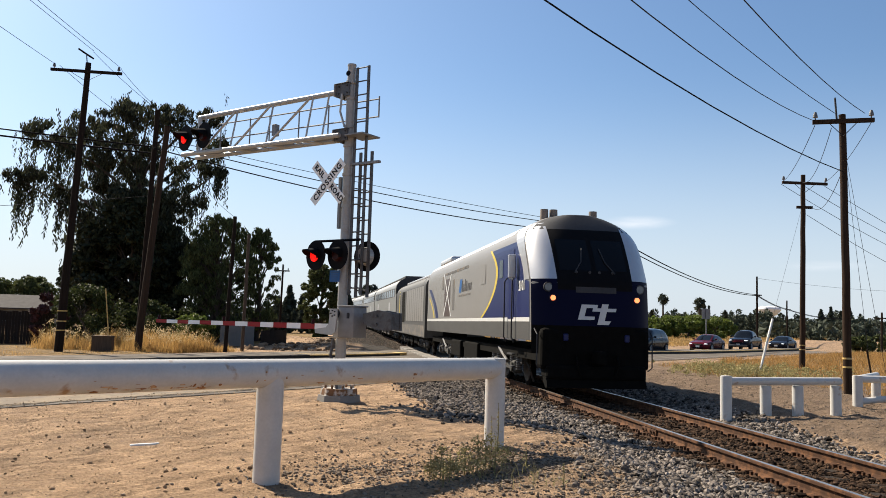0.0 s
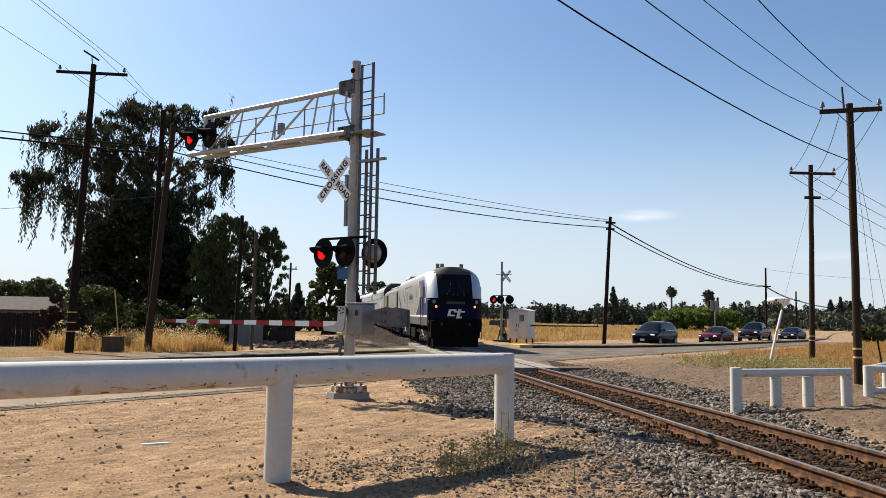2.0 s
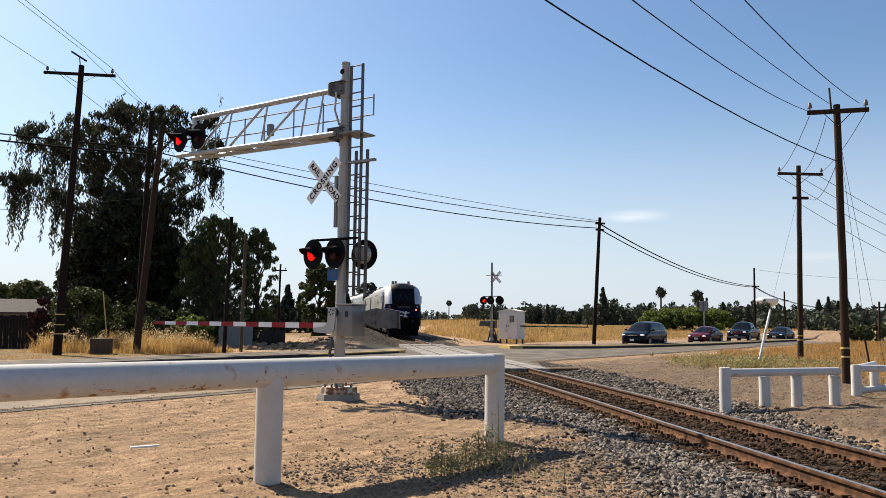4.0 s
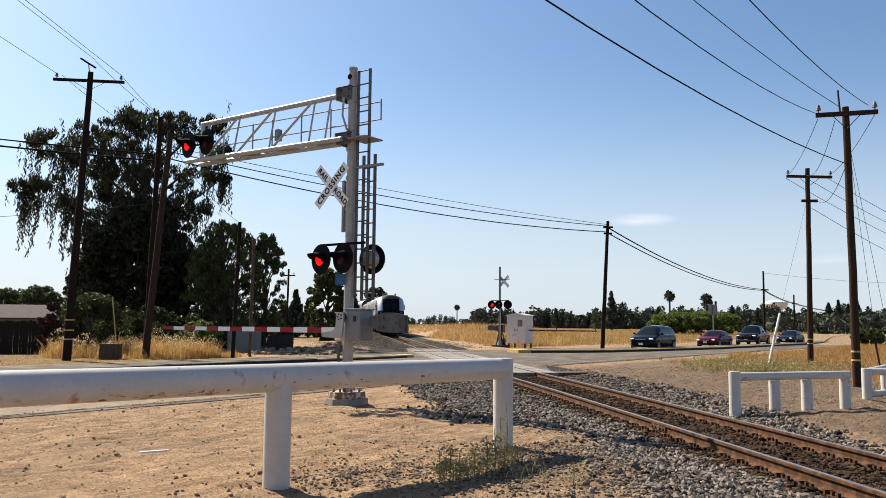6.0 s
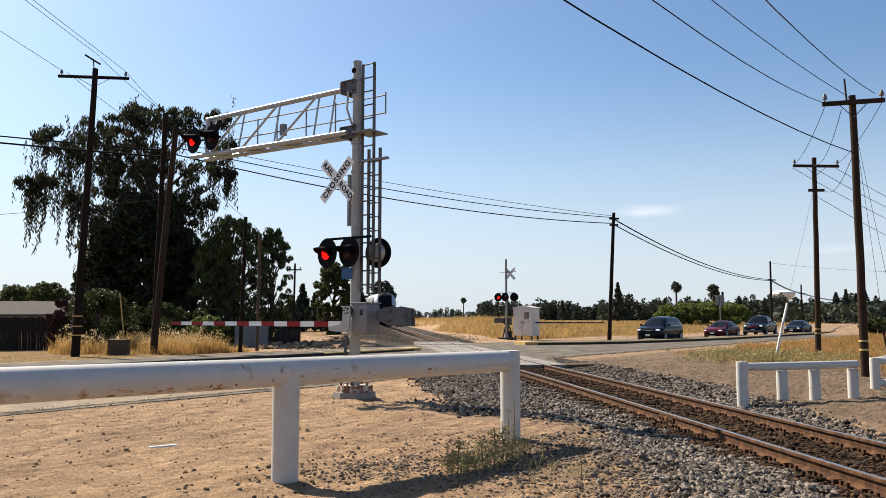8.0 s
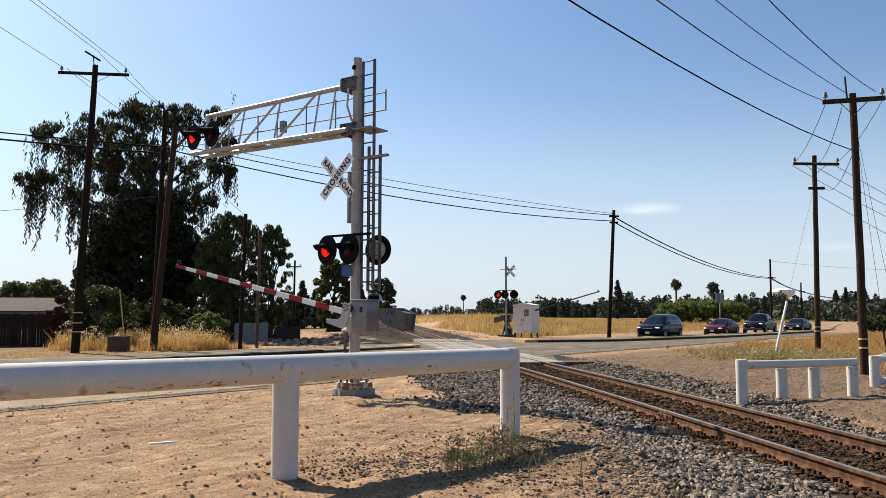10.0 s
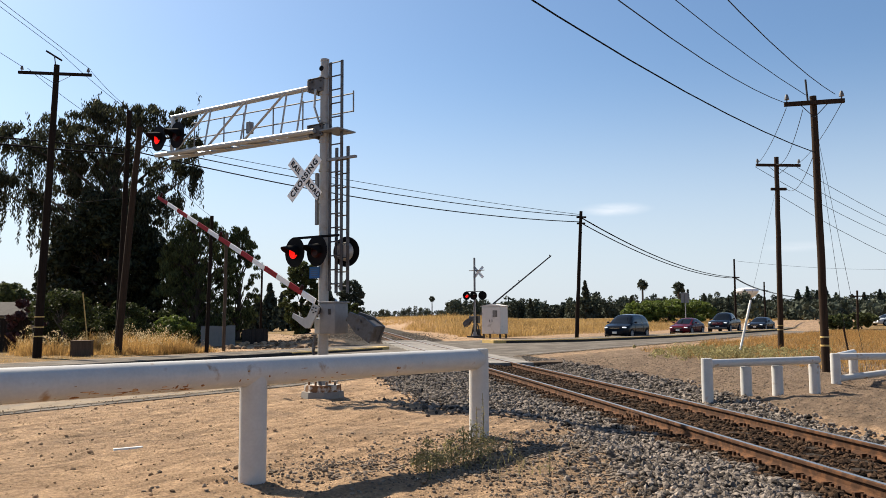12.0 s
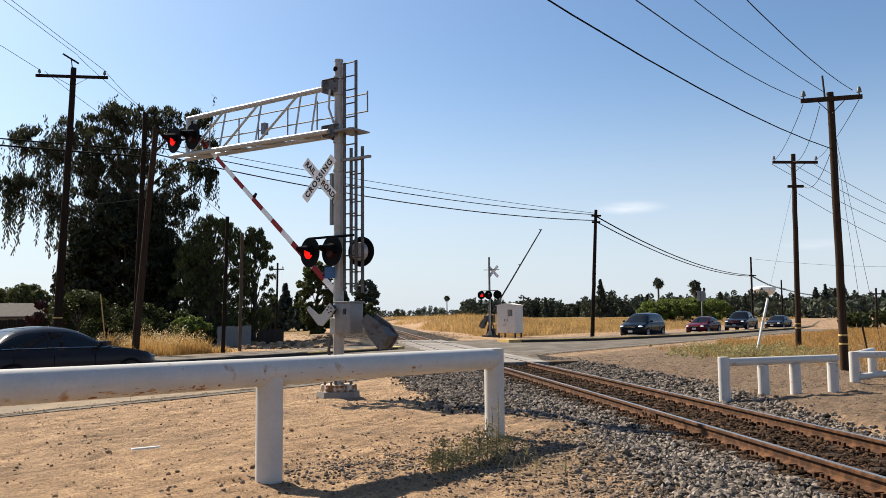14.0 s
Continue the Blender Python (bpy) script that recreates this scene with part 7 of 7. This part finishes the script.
def palm(x, y, h):
    rng = np.random.default_rng(int(x))
    t = thing("palm_tree", pose(x, y, float(land(x, y))), "distant fan palm with bare trunk", "palm tree", "palms")
    part("trunk", rod(NB(), (0, 0, -0.1), (0, 0, h), 0.32, 0.22, n=10), "bark", t)
    v, f = leaf_cloud(np.array([(0, 0, h)]), np.array([1.5]), 70, 0.62, rng)
    ob = from_arrays("frond_mass", v, f, "leaf_far")
    ob.parent = t
    bm = NB()
    for k in range(90):
        a, e = rng.uniform(0, math.tau), rng.uniform(-1.4, 1.4)
        d = Vector((math.cos(a) * math.cos(e), math.sin(a) * math.cos(e), math.sin(e)))
        s = d.cross(Vector((0, 0, 1))).normalized()
        c = Vector((0, 0, h))
        tip = c + d * 1.7 + Vector((0, 0, -0.15))
        for j in range(5):
            b = c + d * 1.0
            u = (j - 2) * 0.30
            q = tip + s * u * 1.6
            bm.faces.new([bm.verts.new(p) for p in (b + s * 0.05, q, b - s * 0.05)])
        bm.faces.new([bm.verts.new(p) for p in (c, c + d * 1.0 + s * 0.04, c + d * 1.0 - s * 0.04)])
    part("crown", bm, "leaf_far", t)


palm(59.7, 222, 9.2)
palm(69.6, 222, 8.6)
palm(70.9, 225, 7.0)
palm(4.0, 420, 10.0)


def far_woods():
    """Tree line along the horizon, one mass of leaf clumps with an uneven top."""
    rng = np.random.default_rng(77)
    cen, rad = [], []
    for az0, az1, d, hb, n in ((-32, -10, 180, 5.0, 160), (-9, 3.5, 420, 6.0, 120), (1.5, 12, 330, 8.2, 330), (10, 20, 300, 8.4, 330), (19, 33, 320, 8.8, 380), (24, 34, 215, 5.0, 220), (21, 34, 152, 2.7, 150)):
        for k in range(n):
            a = radians(rng.uniform(az0, az1))
            dd = d * rng.uniform(0.95, 1.15)
            top = hb * (0.70 + 0.16 * math.sin(a * 130) * math.sin(a * 47 + d) + 0.30 * rng.uniform(-1, 1) ** 3)
            top = max(1.5, top)
            for z in np.arange(0.6, top, 1.3):
                cen.append((dd * math.sin(a), dd * math.cos(a), z + float(land(dd * math.sin(a), dd * math.cos(a)))))
                rad.append(1.25 * (1.25 - 0.5 * z / top))
    v, f = leaf_cloud(np.array(cen), np.array(rad) * 1.15, 150000, 0.50, rng)
    ob = from_arrays("far_woods", v, f, "leaf_far")
    tagged(ob, "line of dark green trees along the horizon", "trees", kind="stuff")


far_woods()
for k, (x, y, h, r) in enumerate(((32.6, 122, 2.7, 3.0), (36.6, 122, 3.1, 3.4), (40.6, 122, 2.8, 3.0), (35, 126, 3.0, 2.6))):
    tree("hedge_bush", x, y, h, r, "rounded yellow-green oleander bush at the field's edge", "leaf_bright", 0.15, 5200, 0.16, 60, 0.0, 90 + k, category="bush")
for k, (x, y, h, r) in enumerate(((43.0, 84, 1.4, 1.7), (47.5, 88, 1.6, 1.8))):
    tree("bush", x, y, h, r, "dull green bush in the dry field", "leaf_mid", 0.1, 2200, 0.2, 24, 0.1, 95 + k, category="bush")


def blades(name, x, y, h, w, material, label, seed, category="grass", lean=0.25):
    rng = np.random.default_rng(seed)
    n = len(x)
    z = land(x, y) - 0.03
    a = rng.uniform(0, math.tau, n)
    dx, dy = np.cos(a) * w / 2, np.sin(a) * w / 2
    b = rng.uniform(0, math.tau, n)
    ln = rng.uniform(0.02, lean, n) * h
    tx, ty = np.cos(b) * ln, np.sin(b) * ln
    v = np.stack([np.stack([x - dx, y - dy, z], 1), np.stack([x + dx, y + dy, z], 1), np.stack([x + tx * 0.5 + dx * 0.7, y + ty * 0.5 + dy * 0.7, z + h * 0.6], 1), np.stack([x + tx * 1.3, y + ty * 1.3, z + h], 1), np.stack([x + tx * 0.5 - dx * 0.7, y + ty * 0.5 - dy * 0.7, z + h * 0.6], 1)], 1)
    tri = np.concatenate([np.stack([5 * np.arange(n) + i for i in q], 1) for q in ((0, 1, 2), (0, 2, 4), (4, 2, 3))])
    ob = from_arrays(name, v.reshape(-1, 3), tri, material)
    return tagged(ob, label, category, kind="stuff")


def grass():
    rng = np.random.default_rng(21)
    # tall patch round the poles on the far side of the road
    n = 44000
    s, o = rng.uniform(-14, 8.6, n), 17.8 + 7.5 * rng.uniform(0, 1, n) ** 1.3
    tall = smooth(-4.6, -2.4, s + 0.5 * np.sin(o * 2)) * (1 - smooth(6.0, 8.4, s + 0.6 * np.sin(o * 3)))
    gx, gy = s * 0.569 - o * 0.822, 25.1 + s * 0.822 + o * 0.569
    tall = tall * smooth(-0.5, 1.0, gx + 0.48 * (gy - 32.4) + 16.4 + 0.4 * np.sin(3 * gy)) * smooth(38.1, 38.7, gy + 0.25 * np.sin(3 * gx))
    k = rng.uniform(0, 1, n) < 0.10 + 0.90 * tall
    s, o, tall = s[k], o[k], tall[k]
    x, y = s * 0.569 - o * 0.822, 25.1 + s * 0.822 + o * 0.569
    patch = (0.80 + 0.32 * np.sin(s * 1.5 + 0.5) + 0.2 * np.sin(x * 4.7 + y * 3.1)) * (0.14 + 0.86 * tall)
    h = rng.uniform(0.25, 1.0, len(x)) * patch
    blades("dry_grass", x, y, h, 0.020, "oat_grass", "tall orange-gold dry grass along the road", 22, lean=0.6)
    m = (rng.uniform(0, 1, len(x)) < 0.09) & (h > 0.45)
    tip = np.stack([x[m], y[m], land(x[m], y[m]) + h[m] * 1.12], 1)
    blades("dry_grass_stems", x[m], y[m], h[m] * 1.15, 0.010, "pale_straw", "thin pale stems of wild oats", 31, lean=0.1)
    v, f = leaf_cloud(tip, np.full(len(tip), 0.13), len(tip) * 9, 0.034, rng, 0.5)
    tagged(from_arrays("dry_grass_heads", v, f, "straw_tip"), "pale drooping seed heads of wild oats", "grass", kind="stuff")
    # field beyond the tracks
    n = 150000
    d = 64 + 120 * rng.uniform(0, 1, n) ** 1.6
    az = rng.uniform(-4.5, 33, n)
    x, y = d * np.sin(np.radians(az)), d * np.cos(np.radians(az))
    road = x * ROAD_N[0] + (y - 25.1) * ROAD_N[1]
    off = x - track_x(y)
    lim = np.where(y > 60, np.interp(x, (0, 10, 20, 30, 40, 60, 120), (19, 18.5, 15, 14, 13, 12, 10)), 18)
    k = (road > lim) & (off > 4.6 + 1.3 * np.sin(y * 0.2) + 1.2 * lattice(x * 0.8, y * 0.8, 12)) & ((x - 5.4) ** 2 + (y - 63) ** 2 > 12)
    x, y = x[k], y[k]
    bank = (1 - smooth(9, 22, x - track_x(y))) * (1 - smooth(95, 130, y))
    h = rng.uniform(0.12, 0.40, len(x)) * (0.55 + 0.9 * lattice(x * 0.35, y * 0.35, 13)) * (1 + 1.1 * bank * lattice(x * 0.6, y * 0.6, 14))
    blades("dry_grass_field", x, y, h, 0.04, "dry_grass", "wide field of golden dry grass", 24, lean=0.7)
    # weedy verge on this side
    n = 130000
    x, y = rng.uniform(10.4, 46, n), rng.uniform(23.5, 84, n)
    road = x * ROAD_N[0] + (y - 25.1) * ROAD_N[1]
    k = (road < -0.8 - 0.6 * np.sin(x)) & (x - 10.9 > (30 - y) * 0.30) & (rng.uniform(0, 1, n) < 0.35 + 0.65 * smooth(0.0, 0.8, np.sin(x * 0.9) * np.sin(y * 0.7) + 0.4))
    x, y = x[k], y[k]
    green = rng.uniform(0, 1, len(x)) < 0.85 * np.exp(-((x - 12.2) / 2.2) ** 2 - ((y - 33.5) / 4.5) ** 2) + 0.025
    h = rng.uniform(0.10, 0.52, len(x)) * (0.35 + 0.9 * lattice(x * 0.5, y * 0.5, 8)) * smooth(-0.2, 0.5, lattice(x * 1.6, y * 1.6, 9))
    some = rng.uniform(0, 1, len(x)) < 0.6
    dry = ~green & some
    blades("dry_grass", x[dry], y[dry], h[dry] * 0.7, 0.018, "oat_grass", "golden dry grass on the verge", 29, lean=0.9)
    green = green & (rng.uniform(0, 1, len(x)) < 0.6)
    blades("dry_weeds", x[~green], y[~green], h[~green] * 0.85, 0.020, "verge_grass", "dry orange-brown weeds on the verge", 25, lean=0.9)
    blades("green_weeds", x[green], y[green], h[green] * 1.1, 0.024, "weed", "dusty green weeds on the verge", 26, lean=0.9)
    # leafy weeds round the guy wire's guard
    q = np.stack([rng.normal(12.3, 1.5, 260), rng.normal(33.2, 2.2, 260)], 1)
    q = q[(q[:, 0] * ROAD_N[0] + (q[:, 1] - 25.1) * ROAD_N[1] < -1.0)]
    cen = np.stack([q[:, 0], q[:, 1], land(q[:, 0], q[:, 1]) + rng.uniform(0.05, 0.38, len(q))], 1)
    v, f = leaf_cloud(cen, rng.uniform(0.10, 0.30, len(cen)), 9000, 0.035, rng)
    v[:, 2] = np.maximum(v[:, 2], land(v[:, 0], v[:, 1]))
    tagged(from_arrays("leafy_weeds", v, f, "weed"), "dusty olive weeds round the guy wire guard", "weed", kind="stuff")
    # weeds by the barrier
    cl = []
    for cx, cy, wide, high, n in ((0.04, 9.12, 0.17, 0.33, 34), (0.52, 9.85, 0.27, 0.46, 60), (0.30, 9.40, 0.26, 0.16, 26), (0.80, 10.2, 0.20, 0.20, 14)):
        d, a = rng.uniform(0, 1, n) ** 0.6, rng.uniform(0, math.tau, n)
        cl.append(np.stack([cx + wide * d * np.cos(a), cy + wide * d * np.sin(a), 0.03 + high * (1 - 0.6 * d) * rng.uniform(0.1, 1, n)], 1))
    cen = np.concatenate(cl)
    v, f = leaf_cloud(cen, rng.uniform(0.03, 0.10, len(cen)), 3000, 0.0125, rng)
    v[:, 2] = np.maximum(v[:, 2], land(v[:, 0], v[:, 1]))
    tagged(from_arrays("leafy_weeds", v, f, "weed"), "low leafy olive weeds at the barrier post", "weed", kind="stuff")
    n = 150
    q = cen[rng.integers(0, len(cen), n), :2] + rng.normal(0, 0.05, (n, 2))
    blades("weeds", q[:, 0], q[:, 1], rng.uniform(0.08, 0.34, n), 0.006, "weed", "straggly green weeds at the barrier post", 27, lean=0.7)
    n = 60
    q = np.array((1.05, 9.3)) + rng.normal(0, 0.26, (n, 2))
    blades("weeds", q[:, 0], q[:, 1], rng.uniform(0.05, 0.25, n), 0.006, "weed", "thin dry weeds in the gravel", 28, lean=0.7)


grass()


def stalk(x, y, h, seed):
    rng = np.random.default_rng(seed)
    t = thing("tall_weed", pose(x, y, float(land(x, y))), "upright green horseweed stalk", "weed")
    part("stem", tube(NB(), [(0, 0, -0.03), (0.01, 0, h * 0.5), (0.0, 0.01, h)], [0.008, 0.006, 0.003], 6), "weed", t)
    bm = NB()
    for k in range(int(h * 90)):
        z, a = rng.uniform(0.1, 1) * h, rng.uniform(0, math.tau)
        d, s = Vector((math.cos(a), math.sin(a), 0.5)), Vector((-math.sin(a), math.cos(a), 0))
        ln = 0.07 * (1.2 - z / h)
        b = Vector((0, 0, z))
        bm.faces.new([bm.verts.new(p) for p in (b, b + d * ln * 0.5 + s * 0.008, b + d * ln, b + d * ln * 0.5 - s * 0.008)])
    part("leaves", bm, "weed", t)


for k, (x, y, h) in enumerate(((0.78, 11.1, 0.62), (0.70, 11.2, 0.45), (1.02, 9.75, 0.32), (0.02, 9.2, 0.40), (0.45, 9.7, 0.44), (0.12, 9.0, 0.34), (0.55, 9.85, 0.48), (0.65, 9.65, 0.36), (-0.1, 9.25, 0.28), (0.3, 9.6, 0.26), (1.35, 9.0, 0.25), (0.05, 8.75, 0.30))):
    stalk(x, y, h, 200 + k)


cord = mesh_ob("ground_cord", tube(NB(), [(-2.75, 8.55, -0.02), (-2.6, 8.66, 0.0), (-2.42, 8.80, 0.005), (-2.25, 8.86, 0.01), (-2.1, 8.92, 0.008), (-2.02, 8.85, 0.0), (-2.0, 8.75, -0.01)], 0.006, 6), "dark_metal")
tagged(cord, "thin dark cord lying on the dirt", "cord")


# ---- small things, fences and houses ----
st = thing("plastic_strip", pose(-3.80, 10.72, float(land(-3.8, 10.72)) + 0.012, 0, 0, 34), "white plastic strip lying on the dirt", "litter")
part("strip", box(NB(), (0, 0, 0), (0.36, 0.045, 0.03), bevel=0.004), "sign_white", st)
bx = thing("wooden_box", pose(-15.75, 38.15, -0.08, 0, 0, 10), "weathered brown wooden box in the dry grass", "box")
for a in (-1, 1):
    part("side_board", box(NB(), (0, a * 0.3, 0.36), (0.85, 0.03, 0.75)), "box_wood", bx)
    part("side_board", box(NB(), (a * 0.42, 0, 0.36), (0.03, 0.58, 0.75)), "box_wood", bx)
part("lid", box(NB(), (0, 0, 0.75), (0.9, 0.68, 0.04)), "box_wood", bx)
sk = thing("wooden_stake", pose(12.9, 24.6, 0), "thin brown wooden stake leaning in the dry weeds", "stake")
part("shaft", box(NB(), (0, 0, 0), (0.05, 0.03, 1.4), pose(-0.07, 0, 0.6, 0, -9, 0), bevel=0.004), "pole_wood", sk)
yp = thing("marker_post", pose(-15.55, 38.5, 0), "thin yellow marker post leaning in the grass", "marker post")
part("tube", rod(NB(), (0, 0, -0.1), (-0.38, 0, 2.9), 0.028, n=10), "yellow_paint", yp)


def wall_run(name, a, b, h, label, material="fence_wood", category="fence", board=0.15):
    a, b = Vector((*a, 0)), Vector((*b, 0))
    d = b - a
    t = thing(name, Matrix.Translation(a) @ pose(0, 0, 0, 0, 0, math.degrees(math.atan2(d.y, d.x))), label, category)
    n = max(1, int(d.length / board))
    plank = None
    for k in range(n):
        if plank is None:
            plank = part("board", box(NB(), (0, 0, h / 2 - 0.05), (board - 0.008, 0.025, h + 0.1)), material, t, at=pose(board / 2, 0, 0))
        else:
            o = new("board", plank.data)
            o.parent, o.matrix_basis = t, pose(board * (k + 0.5), random.uniform(-0.01, 0.01), random.uniform(-0.03, 0.03))
    for z in (0.4, h - 0.3):
        part("cross_rail", box(NB(), (d.length / 2, 0.05, z), (d.length, 0.06, 0.09)), material, t)
    return t


wall_run("board_fence", (-34, 41), (-20.7, 44.0), 1.72, "dark brown board fence behind the grass")
wall_run("panel_fence", (-13.2, 48.8), (-11.6, 50.6), 1.2, "pale grey panel fence by the drive", "block_grey", board=0.6)
wall_run("board_fence", (-11.4, 51.6), (-10.5, 55.5), 0.95, "weathered brown board fence by the drive")


def house(x, y, yaw, w, d, h, label):
    t = thing("house", pose(x, y, 0, 0, 0, yaw), label, "house")
    part("wall", box(NB(), (0, 0, h / 2), (w, d, h)), "stucco", t)
    bm = NB()
    rise = d * 0.24
    prism(bm, [(-d / 2 - 0.5, 0), (d / 2 + 0.5, 0), (d / 2 + 0.5, 0.15), (0, rise + 0.15), (-d / 2 - 0.5, 0.15)], w + 1.0, Matrix.Translation((0, 0, h)) @ Matrix.Rotation(radians(90), 4, "Z"))
    part("roof", bm, "shingle", t, "low grey shingle roof")
    for k in (-0.3, 0.25):
        win = part("window", box(NB(), (w * k, -d / 2 - 0.01, h * 0.55), (1.4, 0.06, 1.0)), "white_paint", t)
        part("pane", box(NB(), (w * k, -d / 2 - 0.045, h * 0.55), (1.25, 0.02, 0.85)), "glass_dark", win)
    return t


house(-57, 100, 12, 17, 6.8, 2.0, "low tan bungalow with grey shingle roof")
house(-78, 104, 8, 15, 8, 2.2, "low bungalow with pale shingle roof behind trees")
house(82, 190, 0, 7.5, 6, 1.3, "distant low bungalow with brown roof among trees")
house(96, 186, 8, 8, 6, 1.4, "distant low bungalow with grey roof among trees")


def water_tower(x, y):
    t = thing("water_tower", pose(x, y, 0), "distant white bulb-topped water tower", "water tower")
    bm = NB()
    prof = [(2.2, 0), (1.6, 3), (1.4, 11.5), (1.8, 14.5), (5.4, 17.0), (8.2, 19.2), (9.4, 21.6), (8.9, 23.2), (5.6, 24.3), (0.05, 24.7)]
    rings = [[bm.verts.new((r * math.cos(k * math.tau / 32), r * math.sin(k * math.tau / 32), z)) for k in range(32)] for r, z in prof]
    for a, b in zip(rings, rings[1:]):
        for k in range(32):
            bm.faces.new((a[k], a[(k + 1) % 32], b[(k + 1) % 32], b[k]))
    part("tank", bm, "tank_white", t, smooth=True)


water_tower(271, 680)
sg = thing("road_sign", pose(24.6, 76.5, 0, 0, 0, 20), "grey back of a road sign on a post", "sign")
part("post", box(NB(), (0, 0, 1.9), (0.07, 0.07, 3.9)), "galv", sg)
part("plate", box(NB(), (0, 0.05, 3.35), (0.9, 0.015, 0.95), bevel=0.003), "galv", sg)


# ---- what moves ----
def motions():
    # the train draws away along the track
    way = [(0, 19.4), (1, 31.4), (2, 43.4), (3, 55.0), (4.2, 69.2), (5.3, 82.0), (6.5, 96.3), (8, 114.0), (10.3, 141.0), (12, 161), (14, 184.5)]
    for ob, back, length in TRAIN:
        rows = []
        for k in range(29):
            t = k * 0.5
            s = np.interp(t, [a for a, b in way], [b for a, b in way]) + back * 0.99
            y1 = s + length * 0.99
            a = Vector((float(track_x(s)), s, float(track_z(s))))
            b = Vector((float(track_x(y1)), y1, float(track_z(y1))))
            d = a - b
            rows.append((t, pose(*a, 0, -math.degrees(math.asin(d.z / d.length)), math.degrees(math.atan2(d.y, d.x)))))
        walk(ob, rows)
    # the gates rise once the train has passed
    for arm, at, angles in ((gate_arm_1, GATE1_AT, [(0, 0), (8.3, 0), (9.0, 3.5), (10.5, 15.7), (11, 19.8), (11.5, 23.3), (12, 27), (12.5, 30.8), (13, 34.6), (13.5, 38.0), (14, 41.0)]),
                            (gate_arm_2, (-0.2, 0, 1.35), [(0, 0), (8.3, 0), (9.0, 5), (10.5, 19.5), (11, 25), (11.5, 30), (12, 35), (12.5, 40), (13, 45), (13.5, 50), (14, 54.5)])):
        walk(arm, [(t, pose(*at, 0, -a, 0)) for t, a in angles])
    walk(gate_elbow, [(t, pose(-0.16, 0.44, 1.84, 0, -a, 0)) for t, a in ((0, 0), (8.3, 0), (9.0, 3.5), (10.5, 15.7), (11, 19.8), (11.5, 23.3), (12, 27), (12.5, 30.8), (13, 34.6), (13.5, 38.0), (14, 41.0))])
    # the sedan drives up to the crossing
    head = math.degrees(math.atan2(0.822, 0.569))
    rows = []
    for t, s in ((0, -81.2), (11.0, -25.1), (13.0, -14.9), (13.5, -12.35), (14, -9.8)):
        p = road_point(s, 4.4, 0.02)
        rows.append((t, pose(*p, 0, 0, head)))
    walk(mover, rows)
    # flashers: twice a second the lit side turns from one lamp to the other
    for lens, m, phase in FLASHERS:
        rows, lit = [], phase == 0
        rows.append((0, m @ pose(0, 0, 0, 0, 0, 0 if lit else 180)))
        t = 0.15
        while t < 13.9:
            for k in range(4):
                rows.append((t + k / 30, m @ pose(0, 0, 0, 0, 0, (60 * k if lit else 180 + 60 * k))))
            lit = not lit
            t += 0.5
        rows.append((14, m @ pose(0, 0, 0, 0, 0, 0 if lit else 180)))
        walk(lens, rows)


motions()
